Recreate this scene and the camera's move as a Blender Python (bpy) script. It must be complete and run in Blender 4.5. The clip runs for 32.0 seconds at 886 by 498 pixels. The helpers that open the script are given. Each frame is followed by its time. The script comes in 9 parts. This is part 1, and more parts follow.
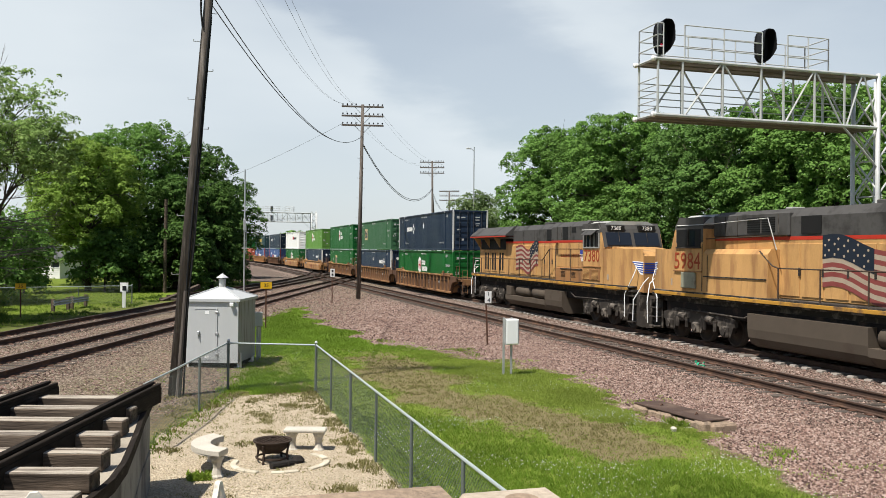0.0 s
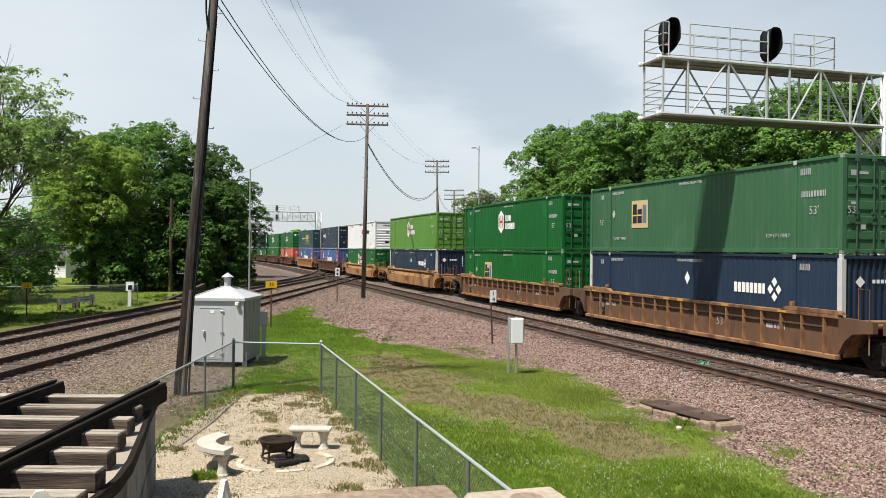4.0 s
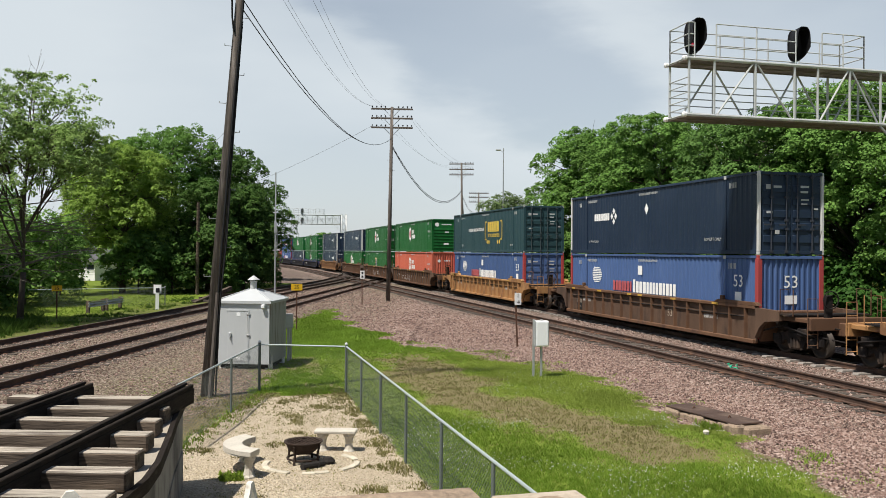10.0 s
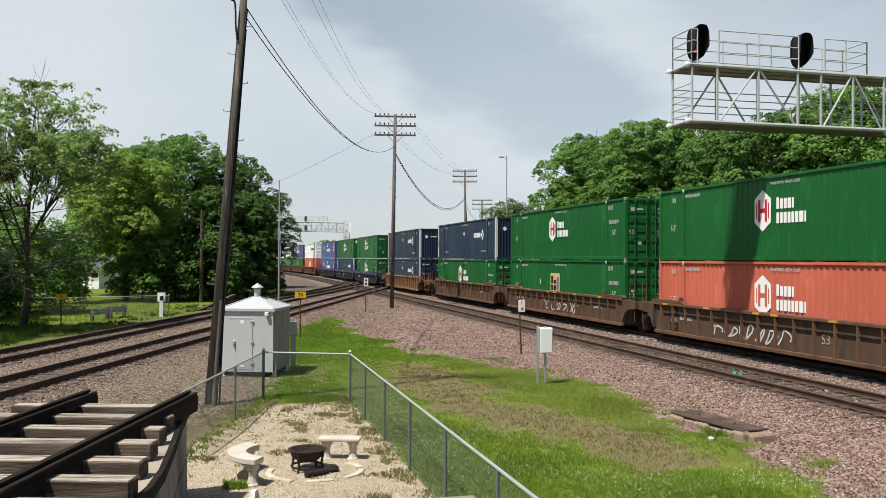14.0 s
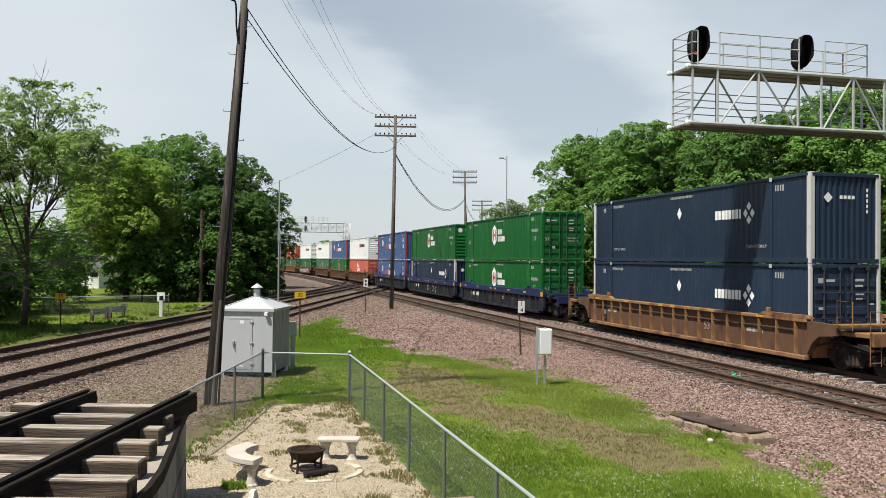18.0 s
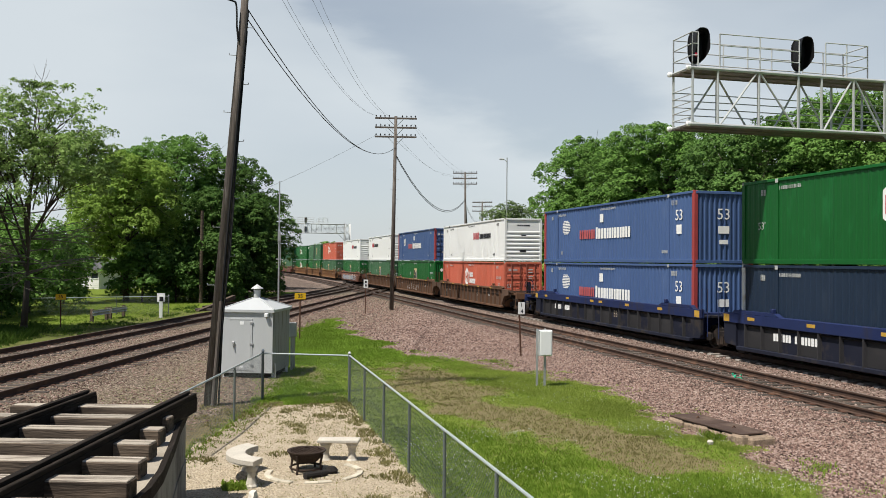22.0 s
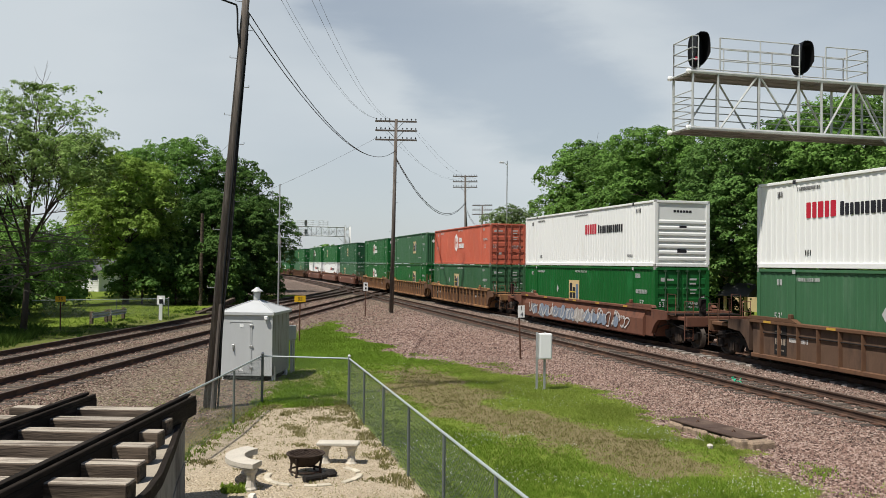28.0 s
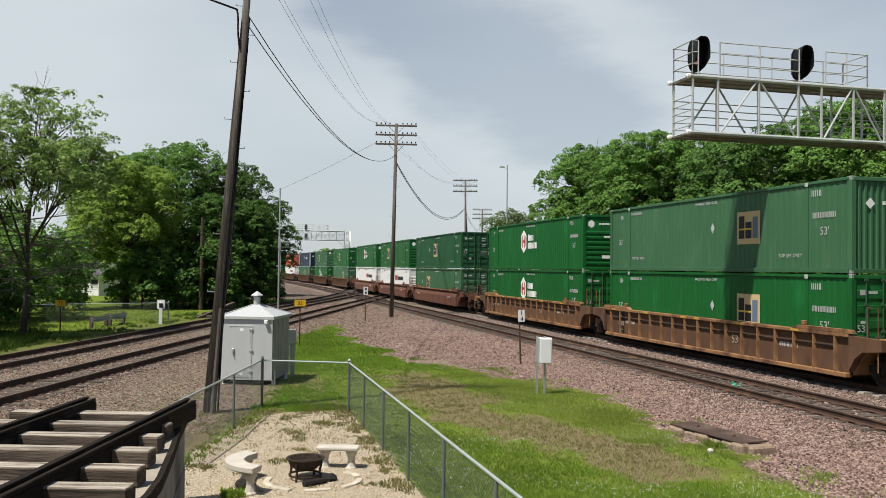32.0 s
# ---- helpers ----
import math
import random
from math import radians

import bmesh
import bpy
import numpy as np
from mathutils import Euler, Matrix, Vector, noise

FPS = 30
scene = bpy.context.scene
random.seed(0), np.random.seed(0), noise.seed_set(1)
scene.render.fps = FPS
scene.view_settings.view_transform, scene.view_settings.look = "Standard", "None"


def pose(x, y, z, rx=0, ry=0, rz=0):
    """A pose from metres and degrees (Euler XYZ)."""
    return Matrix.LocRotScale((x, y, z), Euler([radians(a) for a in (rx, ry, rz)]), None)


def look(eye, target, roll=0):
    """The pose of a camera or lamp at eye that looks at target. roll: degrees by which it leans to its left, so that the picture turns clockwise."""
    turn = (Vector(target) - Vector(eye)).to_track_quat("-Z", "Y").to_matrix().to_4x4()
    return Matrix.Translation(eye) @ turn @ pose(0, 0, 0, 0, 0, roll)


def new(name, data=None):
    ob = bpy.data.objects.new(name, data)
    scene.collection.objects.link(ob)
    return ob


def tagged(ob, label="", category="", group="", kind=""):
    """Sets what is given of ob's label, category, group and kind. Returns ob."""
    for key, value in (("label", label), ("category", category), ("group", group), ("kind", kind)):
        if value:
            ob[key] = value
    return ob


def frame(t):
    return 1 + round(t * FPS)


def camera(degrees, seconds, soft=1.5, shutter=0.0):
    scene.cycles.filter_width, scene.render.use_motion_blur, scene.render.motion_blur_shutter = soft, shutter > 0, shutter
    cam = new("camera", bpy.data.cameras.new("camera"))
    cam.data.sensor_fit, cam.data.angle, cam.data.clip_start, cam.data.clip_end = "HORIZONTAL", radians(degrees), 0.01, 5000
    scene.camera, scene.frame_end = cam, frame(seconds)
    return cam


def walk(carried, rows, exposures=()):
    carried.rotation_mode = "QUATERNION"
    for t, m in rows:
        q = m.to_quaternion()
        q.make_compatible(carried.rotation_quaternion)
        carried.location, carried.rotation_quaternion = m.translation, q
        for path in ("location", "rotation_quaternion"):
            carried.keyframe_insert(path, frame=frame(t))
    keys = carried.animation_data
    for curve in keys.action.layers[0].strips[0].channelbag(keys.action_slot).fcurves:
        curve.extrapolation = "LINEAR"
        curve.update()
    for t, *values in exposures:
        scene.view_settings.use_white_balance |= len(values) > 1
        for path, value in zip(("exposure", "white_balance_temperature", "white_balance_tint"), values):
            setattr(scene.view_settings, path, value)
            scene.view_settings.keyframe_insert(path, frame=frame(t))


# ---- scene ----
# ---- camera: one standing point above the yard, turned by hand ----
EYE = (0.0, 0.0, 3.30)
cam = camera(55.18, 32.0, soft=0.5, shutter=0.0)

# seconds, degrees to the left of the main line's direction, degrees up, lean
TURNS = [
    (0, -16.600, 0.061, 0.541), (0.5, -16.503, 0.042, 0.497), (1, -16.388, 0.035, 0.436),
    (1.5, -16.373, 0.032, 0.435), (2, -16.368, 0.032, 0.431), (2.5, -16.367, 0.025, 0.445),
    (3, -16.354, 0.023, 0.459), (3.5, -16.335, 0.041, 0.487), (5.5, -15.556, -0.286, 0.572),
    (6, -15.144, -0.298, 0.495), (6.5, -14.895, -0.310, 0.469), (7, -14.795, -0.276, 0.472),
    (7.5, -14.782, -0.234, 0.463), (8, -14.792, -0.186, 0.511), (8.5, -14.801, -0.160, 0.551),
    (9, -14.767, -0.100, 0.530), (9.5, -14.656, 0.087, 0.441), (10, -14.607, 0.164, 0.415),
    (10.5, -14.557, 0.245, 0.346), (11, -14.485, 0.380, 0.287), (11.5, -14.459, 0.420, 0.292),
    (12, -14.461, 0.423, 0.297), (12.5, -14.449, 0.443, 0.320), (13, -14.442, 0.489, 0.304),
    (13.5, -14.391, 0.553, 0.303), (14, -14.366, 0.642, 0.239), (14.5, -14.363, 0.659, 0.244),
    (16.5, -14.383, 0.655, 0.363), (17, -14.385, 0.661, 0.372), (17.5, -14.383, 0.680, 0.407),
    (18, -14.377, 0.698, 0.435), (18.5, -14.372, 0.730, 0.418), (19, -14.365, 0.751, 0.475),
    (19.5, -14.369, 0.758, 0.462), (20, -14.368, 0.782, 0.476), (20.5, -14.371, 0.791, 0.461),
    (21, -14.368, 0.792, 0.466), (21.5, -14.368, 0.784, 0.473), (22, -14.366, 0.775, 0.504),
    (22.5, -14.365, 0.817, 0.525), (23, -14.369, 0.819, 0.523), (23.5, -14.364, 0.825, 0.527),
    (24, -14.361, 0.851, 0.583), (24.5, -14.362, 0.878, 0.548), (25, -14.358, 0.895, 0.576),
    (25.5, -14.357, 0.898, 0.589), (27.5, -14.364, 0.961, 0.608), (28, -14.366, 0.985, 0.640),
    (28.5, -14.371, 0.987, 0.668), (29, -14.372, 0.993, 0.685), (29.5, -14.369, 1.063, 0.681),
    (30, -14.364, 1.119, 0.659), (30.5, -14.375, 1.173, 0.662), (31, -14.373, 1.201, 0.643),
    (31.5, -14.365, 1.194, 0.656), (32, -14.355, 1.273, 0.664),
]


def aim(yaw, pitch, roll):
    a, b = radians(yaw), radians(pitch)
    way = Vector((-math.sin(a) * math.cos(b), math.cos(a) * math.cos(b), math.sin(b)))
    return look(EYE, Vector(EYE) + way * 10, roll)


# the camera darkens its picture a little as the pale boxes come in
EXPOSURES = [(0, 0.46), (3, 0.46), (6, 0.5), (9, 0.34), (13, 0.34), (19, 0.38), (23, 0.25), (25, 0.2), (28, 0.17), (32, 0.24)]
walk(cam, [(t, aim(y, p, r)) for t, y, p, r in TURNS], EXPOSURES)

# ---- world, sun, exposure ----
SUN_WAY = Vector((0.46, 0.25, -1.0)).normalized()
SUN_EL = math.asin(-SUN_WAY.z)
SUN_AZ = math.atan2(-SUN_WAY.x, -SUN_WAY.y)


def make_world():
    w = bpy.data.worlds.new("world")
    scene.world = w
    w.use_nodes = True
    nt = w.node_tree
    nt.nodes.clear()
    out = nt.nodes.new("ShaderNodeOutputWorld")
    bg = nt.nodes.new("ShaderNodeBackground")
    sky = nt.nodes.new("ShaderNodeTexSky")
    sky.sky_type, sky.sun_disc = "NISHITA", False
    sky.sun_elevation, sky.sun_rotation = SUN_EL, SUN_AZ
    sky.air_density, sky.dust_density, sky.ozone_density = 1.0, 1.0, 1.0
    tc = nt.nodes.new("ShaderNodeTexCoord")
    sep = nt.nodes.new("ShaderNodeSeparateXYZ")
    nt.links.new(tc.outputs["Generated"], sep.inputs[0])
    mp = nt.nodes.new("ShaderNodeMapping")
    mp.inputs["Scale"].default_value = (1.3, 1.3, 4.2)
    mp.inputs["Location"].default_value = (2.3, 0.7, 0.35)
    nt.links.new(tc.outputs["Generated"], mp.inputs[0])
    n = nt.nodes.new("ShaderNodeTexNoise")
    n.inputs["Scale"].default_value, n.inputs["Detail"].default_value, n.inputs["Roughness"].default_value = 1.15, 5, 0.45
    nt.links.new(mp.outputs[0], n.inputs["Vector"])
    ramp = nt.nodes.new("ShaderNodeValToRGB")
    ramp.color_ramp.elements[0].position, ramp.color_ramp.elements[0].color = 0.38, (0.7, 0.7, 0.7, 1)
    ramp.color_ramp.elements[1].position, ramp.color_ramp.elements[1].color = 0.56, (0.92, 0.92, 0.92, 1)
    nt.links.new(n.outputs["Fac"], ramp.inputs[0])
    mix = nt.nodes.new("ShaderNodeMix")
    mix.data_type = "RGBA"
    # haze and cloud thin out towards the zenith
    clear = nt.nodes.new("ShaderNodeMapRange")
    clear.inputs[1].default_value, clear.inputs[2].default_value, clear.inputs[3].default_value, clear.inputs[4].default_value = 0.32, 0.6, 1.0, 0.08
    nt.links.new(sep.outputs["Z"], clear.inputs[0])
    thin = nt.nodes.new("ShaderNodeMath")
    thin.operation = "MULTIPLY"
    nt.links.new(ramp.outputs[0], thin.inputs[0])
    nt.links.new(clear.outputs[0], thin.inputs[1])
    # long slanting rifts in the sheet let the blue through, more of it towards the south-east
    tilt = nt.nodes.new("ShaderNodeVectorMath")
    tilt.operation = "DOT_PRODUCT"
    tilt.inputs[1].default_value = (0.62, 0.0, 0.78)
    nt.links.new(tc.outputs["Generated"], tilt.inputs[0])
    ragged = nt.nodes.new("ShaderNodeTexNoise")
    ragged.inputs["Scale"].default_value, ragged.inputs["Detail"].default_value, ragged.inputs["Roughness"].default_value = 2.6, 7, 0.55
    nt.links.new(mp.outputs[0], ragged.inputs["Vector"])
    shift = nt.nodes.new("ShaderNodeMath")
    shift.operation = "MULTIPLY_ADD"
    shift.inputs[1].default_value = 0.22
    nt.links.new(ragged.outputs["Fac"], shift.inputs[0])
    nt.links.new(tilt.outputs["Value"], shift.inputs[2])
    rift = nt.nodes.new("ShaderNodeValToRGB")
    rift.color_ramp.interpolation = "EASE"
    while len(rift.color_ramp.elements) < 7:
        rift.color_ramp.elements.new(0.5)
    for el, (at, k) in zip(rift.color_ramp.elements, ((0.0, 1.0), (0.385, 1.0), (0.445, 0.6), (0.5, 0.6), (0.565, 0.95), (0.64, 0.72), (0.78, 0.5))):
        el.position, el.color = at, (k, k, k, 1)
    nt.links.new(shift.outputs[0], rift.inputs[0])
    cover = nt.nodes.new("ShaderNodeMath")
    cover.operation = "MULTIPLY"
    nt.links.new(thin.outputs[0], cover.inputs[0])
    nt.links.new(rift.outputs[0], cover.inputs[1])
    # the sheet lies to the north; behind, where the sun stands, the sky is clear
    behind = nt.nodes.new("ShaderNodeMapRange")
    behind.inputs[1].default_value, behind.inputs[2].default_value, behind.inputs[3].default_value, behind.inputs[4].default_value = -0.1, 0.5, 0.15, 1.0
    nt.links.new(sep.outputs["Y"], behind.inputs[0])
    sheet = nt.nodes.new("ShaderNodeMath")
    sheet.operation = "MULTIPLY"
    nt.links.new(cover.outputs[0], sheet.inputs[0])
    nt.links.new(behind.outputs[0], sheet.inputs[1])
    nt.links.new(sheet.outputs[0], mix.inputs["Factor"])
    nt.links.new(sky.outputs[0], mix.inputs["A"])
    mix.inputs["B"].default_value = (8.05, 8.75, 9.2, 1)
    nt.links.new(mix.outputs["Result"], bg.inputs["Color"])
    bg.inputs["Strength"].default_value = 0.071
    nt.links.new(bg.outputs[0], out.inputs["Surface"])


make_world()
sun = new("sun", bpy.data.lights.new("sun", "SUN"))
sun.data.energy, sun.data.angle, sun.data.color = 5.0, radians(1.3), (1.0, 0.95, 0.87)
sun.matrix_world = look((-40, -20, 70), Vector((-40, -20, 70)) + SUN_WAY)

# ---- tools for building ----
class Geo:
    """Collects faces for one mesh."""

    def __init__(self):
        self.v, self.f = [], []

    def add(self, vs, fs):
        n = len(self.v)
        self.v.extend([tuple(p) for p in vs])
        self.f.extend([tuple(i + n for i in q) for q in fs])
        return self

    def box(self, a, b, c=0.0):
        """A box from corner a to corner b, its edges chamfered by c."""
        x0, y0, z0 = a
        x1, y1, z1 = b
        if c <= 0:
            return self.add([(x0, y0, z0), (x1, y0, z0), (x1, y1, z0), (x0, y1, z0), (x0, y0, z1), (x1, y0, z1), (x1, y1, z1), (x0, y1, z1)],
                            [(3, 2, 1, 0), (4, 5, 6, 7), (0, 1, 5, 4), (1, 2, 6, 5), (2, 3, 7, 6), (3, 0, 4, 7)])
        c = min(c, 0.45 * min(abs(x1 - x0), abs(y1 - y0), abs(z1 - z0)))
        ring = [(x0 + c, y0), (x1 - c, y0), (x1, y0 + c), (x1, y1 - c), (x1 - c, y1), (x0 + c, y1), (x0, y1 - c), (x0, y0 + c)]
        inner = [(x0 + c, y0 + c), (x1 - c, y0 + c), (x1 - c, y0 + c), (x1 - c, y1 - c), (x1 - c, y1 - c), (x0 + c, y1 - c), (x0 + c, y1 - c), (x0 + c, y0 + c)]
        vs = [(x, y, z0) for x, y in inner] + [(x, y, z0 + c) for x, y in ring] + [(x, y, z1 - c) for x, y in ring] + [(x, y, z1) for x, y in inner]
        fs = [(7, 5, 3, 1), (25, 27, 29, 31)]
        for k in range(3):
            for i in range(8):
                j = (i + 1) % 8
                q = [k * 8 + i, k * 8 + j, k * 8 + 8 + j, k * 8 + 8 + i]
                fs.append(tuple(q))
        # the inner rings hold doubled corners; drop the slivers
        first = {}
        same = [first.setdefault(tuple(round(u, 6) for u in p), i) for i, p in enumerate(vs)]
        good = []
        for q in fs:
            keep = list(dict.fromkeys(same[i] for i in q))
            if len(keep) > 2:
                good.append(tuple(keep))
        used = sorted({i for q in good for i in q})
        at = {i: k for k, i in enumerate(used)}
        return self.add([vs[i] for i in used], [tuple(at[i] for i in q) for q in good])

    def rod(self, p, q, r, r2=None, n=8, caps=True):
        """A round bar from p to q."""
        p, q = Vector(p), Vector(q)
        r2 = r if r2 is None else r2
        ax = (q - p).normalized()
        side = ax.cross(Vector((0, 0, 1)) if abs(ax.z) < 0.9 else Vector((1, 0, 0))).normalized()
        up = side.cross(ax)
        vs = []
        for c, rad in ((p, r), (q, r2)):
            for i in range(n):
                a = 2 * math.pi * i / n
                vs.append(c + (side * math.cos(a) + up * math.sin(a)) * rad)
        fs = [(i, (i + 1) % n, n + (i + 1) % n, n + i) for i in range(n)]
        if caps:
            fs += [tuple(range(n - 1, -1, -1)), tuple(range(n, 2 * n))]
        return self.add(vs, fs)

    def tube(self, pts, r, n=6):
        """A round bar bent through the points, in one piece."""
        pts = [Vector(p) for p in pts]
        vs, side = [], None
        for i, p in enumerate(pts):
            a = (p - pts[i - 1]).normalized() if i else (pts[1] - p).normalized()
            b = (pts[i + 1] - p).normalized() if i < len(pts) - 1 else a
            ax = (a + b).normalized() if (a + b).length > 1e-6 else a
            if side is None:
                side = ax.cross(Vector((0, 0, 1)) if abs(ax.z) < 0.9 else Vector((1, 0, 0)))
            side = (side - ax * side.dot(ax)).normalized()
            up = side.cross(ax)
            vs += [p + (side * math.cos(2 * math.pi * k / n) + up * math.sin(2 * math.pi * k / n)) * r for k in range(n)]
        fs = [(i * n + k, i * n + (k + 1) % n, (i + 1) * n + (k + 1) % n, (i + 1) * n + k) for i in range(len(pts) - 1) for k in range(n)]
        return self.add(vs, fs + [tuple(range(n - 1, -1, -1)), tuple(range((len(pts) - 1) * n, len(pts) * n))])

    def prism(self, prof, axis, a, b):
        """A closed profile of 2D points, drawn along an axis from a to b. x: (y, z) points; y: (x, z); z: (x, y)."""
        n = len(prof)
        put = {"x": lambda p, t: (t, p[0], p[1]), "y": lambda p, t: (p[0], t, p[1]), "z": lambda p, t: (p[0], p[1], t)}[axis]
        vs = [put(p, a) for p in prof] + [put(p, b) for p in prof]
        fs = [(i, (i + 1) % n, n + (i + 1) % n, n + i) for i in range(n)] + [tuple(range(n - 1, -1, -1)), tuple(range(n, 2 * n))]
        return self.add(vs, fs)

    def lathe(self, prof, centre=(0, 0, 0), n=16):
        """(radius, height) points turned about the upright axis."""
        cx, cy, cz = centre
        vs, fs = [], []
        for r, z in prof:
            for i in range(n):
                a = 2 * math.pi * i / n
                vs.append((cx + r * math.cos(a), cy + r * math.sin(a), cz + z))
        for k in range(len(prof) - 1):
            for i in range(n):
                j = (i + 1) % n
                fs.append((k * n + i, k * n + j, k * n + n + j, k * n + n + i))
        fs += [tuple(range(n - 1, -1, -1)), tuple(range((len(prof) - 1) * n, len(prof) * n))]
        return self.add(vs, fs)

    def quad(self, *ps):
        return self.add(ps, [tuple(range(len(ps)))])

    def turned(self, m):
        self.v = [tuple(m @ Vector(p)) for p in self.v]
        return self

    def mesh(self, name, material=None, smooth=False):
        me = bpy.data.meshes.new(name)
        me.from_pydata(self.v, [], self.f)
        if material:
            me.materials.append(material)
        bm = bmesh.new()
        bm.from_mesh(me)
        bmesh.ops.recalc_face_normals(bm, faces=bm.faces)
        bm.to_mesh(me)
        bm.free()
        if smooth:
            me.polygons.foreach_set("use_smooth", [True] * len(me.polygons))
        return me


def part(name, geo, material, parent, label="", smooth=False):
    """One mesh object under a thing or part. geo: a Geo, or a mesh that is shared."""
    me = geo.mesh(name, material, smooth) if isinstance(geo, Geo) else geo
    ob = new(name, me)
    ob.parent = parent
    if label:
        tagged(ob, label)
    return ob


def thing(name, label, category, place=(0, 0, 0), turn=0.0, group="", kind=""):
    ob = new(name)
    ob.empty_display_size = 0.2
    ob.matrix_world = pose(*place, 0, 0, turn)
    return tagged(ob, label, category, group, kind)


def lone(name, geo, material, label, category="", group="", kind="", smooth=False, place=(0, 0, 0), turn=0.0):
    """A thing of one mesh."""
    ob = new(name, geo.mesh(name, material, smooth) if isinstance(geo, Geo) else geo)
    ob.matrix_world = pose(*place, 0, 0, turn)
    return tagged(ob, label, category, group, kind)


def text_mesh(words, size, material, name="lettering"):
    """Letters of the built-in font as a thin mesh in the x-y plane, centred."""
    cu = bpy.data.curves.new(name, "FONT")
    cu.body, cu.size, cu.extrude, cu.align_x, cu.align_y, cu.resolution_u = words, size, 0.002, "CENTER", "CENTER", 2
    ob = new(name, cu)
    me = bpy.data.meshes.new_from_object(ob.evaluated_get(bpy.context.evaluated_depsgraph_get()))
    bpy.data.objects.remove(ob)
    me.materials.clear()
    me.materials.append(material)
    return me


# ---- materials ----
def mat(name, color, rough=0.6, metal=0.0, vary=0.15, scale=3.0, grain=0.08, grain_scale=40.0, bump=0.0, bump_scale=None, second=None,
        second_amount=0.0, second_scale=1.5, streak=(1, 1, 1), per_object=0.0, spec=0.2, object_space=True):
    """A worn surface: base colour, wide stains, fine grain, patches of a second colour, relief."""
    m = bpy.data.materials.new(name)
    m.use_nodes = True
    nt = m.node_tree
    N, L = nt.nodes, nt.links
    b = N["Principled BSDF"]
    b.inputs["Metallic"].default_value = metal
    b.inputs["Specular IOR Level"].default_value = spec
    if object_space:
        vec = N.new("ShaderNodeTexCoord").outputs["Object"]
    else:
        vec = N.new("ShaderNodeNewGeometry").outputs["Position"]
    mp = N.new("ShaderNodeMapping")
    mp.inputs["Scale"].default_value = streak
    L.new(vec, mp.inputs[0])

    def noise_of(sc, detail=4, src=None):
        n = N.new("ShaderNodeTexNoise")
        n.inputs["Scale"].default_value, n.inputs["Detail"].default_value, n.inputs["Roughness"].default_value = sc, detail, 0.6
        L.new(src or mp.outputs[0], n.inputs["Vector"])
        return n.outputs["Fac"]

    def math_of(op, a, c, clamp=False):
        n = N.new("ShaderNodeMath")
        n.operation, n.use_clamp = op, clamp
        for i, u in enumerate((a, c)):
            if isinstance(u, (int, float)):
                n.inputs[i].default_value = u
            else:
                L.new(u, n.inputs[i])
        return n.outputs[0]

    wide, fine = noise_of(scale), noise_of(grain_scale, 2)
    col = (*color, 1)
    base = None
    if second:
        mx = N.new("ShaderNodeMix")
        mx.data_type = "RGBA"
        mx.inputs["A"].default_value, mx.inputs["B"].default_value = col, (*second, 1)
        patch = noise_of(second_scale, 6)
        k = 0.62 - 0.24 * second_amount
        rm = N.new("ShaderNodeMapRange")
        rm.inputs[1].default_value, rm.inputs[2].default_value = k, k + 0.14
        L.new(patch, rm.inputs[0])
        L.new(rm.outputs[0], mx.inputs["Factor"])
        base = mx.outputs["Result"]
    hsv = N.new("ShaderNodeHueSaturation")
    if base:
        L.new(base, hsv.inputs["Color"])
    else:
        hsv.inputs["Color"].default_value = col
    val = math_of("ADD", math_of("MULTIPLY", math_of("SUBTRACT", wide, 0.5), 2.2 * vary), math_of("MULTIPLY", math_of("SUBTRACT", fine, 0.5), 2.2 * grain))
    val = math_of("ADD", val, 1.0)
    if per_object:
        info = N.new("ShaderNodeObjectInfo").outputs["Random"]
        val = math_of("ADD", val, math_of("MULTIPLY", math_of("SUBTRACT", info, 0.5), 2 * per_object))
    L.new(val, hsv.inputs["Value"])
    L.new(hsv.outputs[0], b.inputs["Base Color"])
    L.new(math_of("ADD", math_of("MULTIPLY", math_of("SUBTRACT", wide, 0.5), 0.35), rough, True), b.inputs["Roughness"])
    if bump:
        bp = N.new("ShaderNodeBump")
        bp.inputs["Strength"].default_value, bp.inputs["Distance"].default_value = min(1.0, bump * 20), 0.02 + bump
        L.new(noise_of(bump_scale or grain_scale, 5), bp.inputs["Height"])
        L.new(bp.outputs[0], b.inputs["Normal"])
    return m


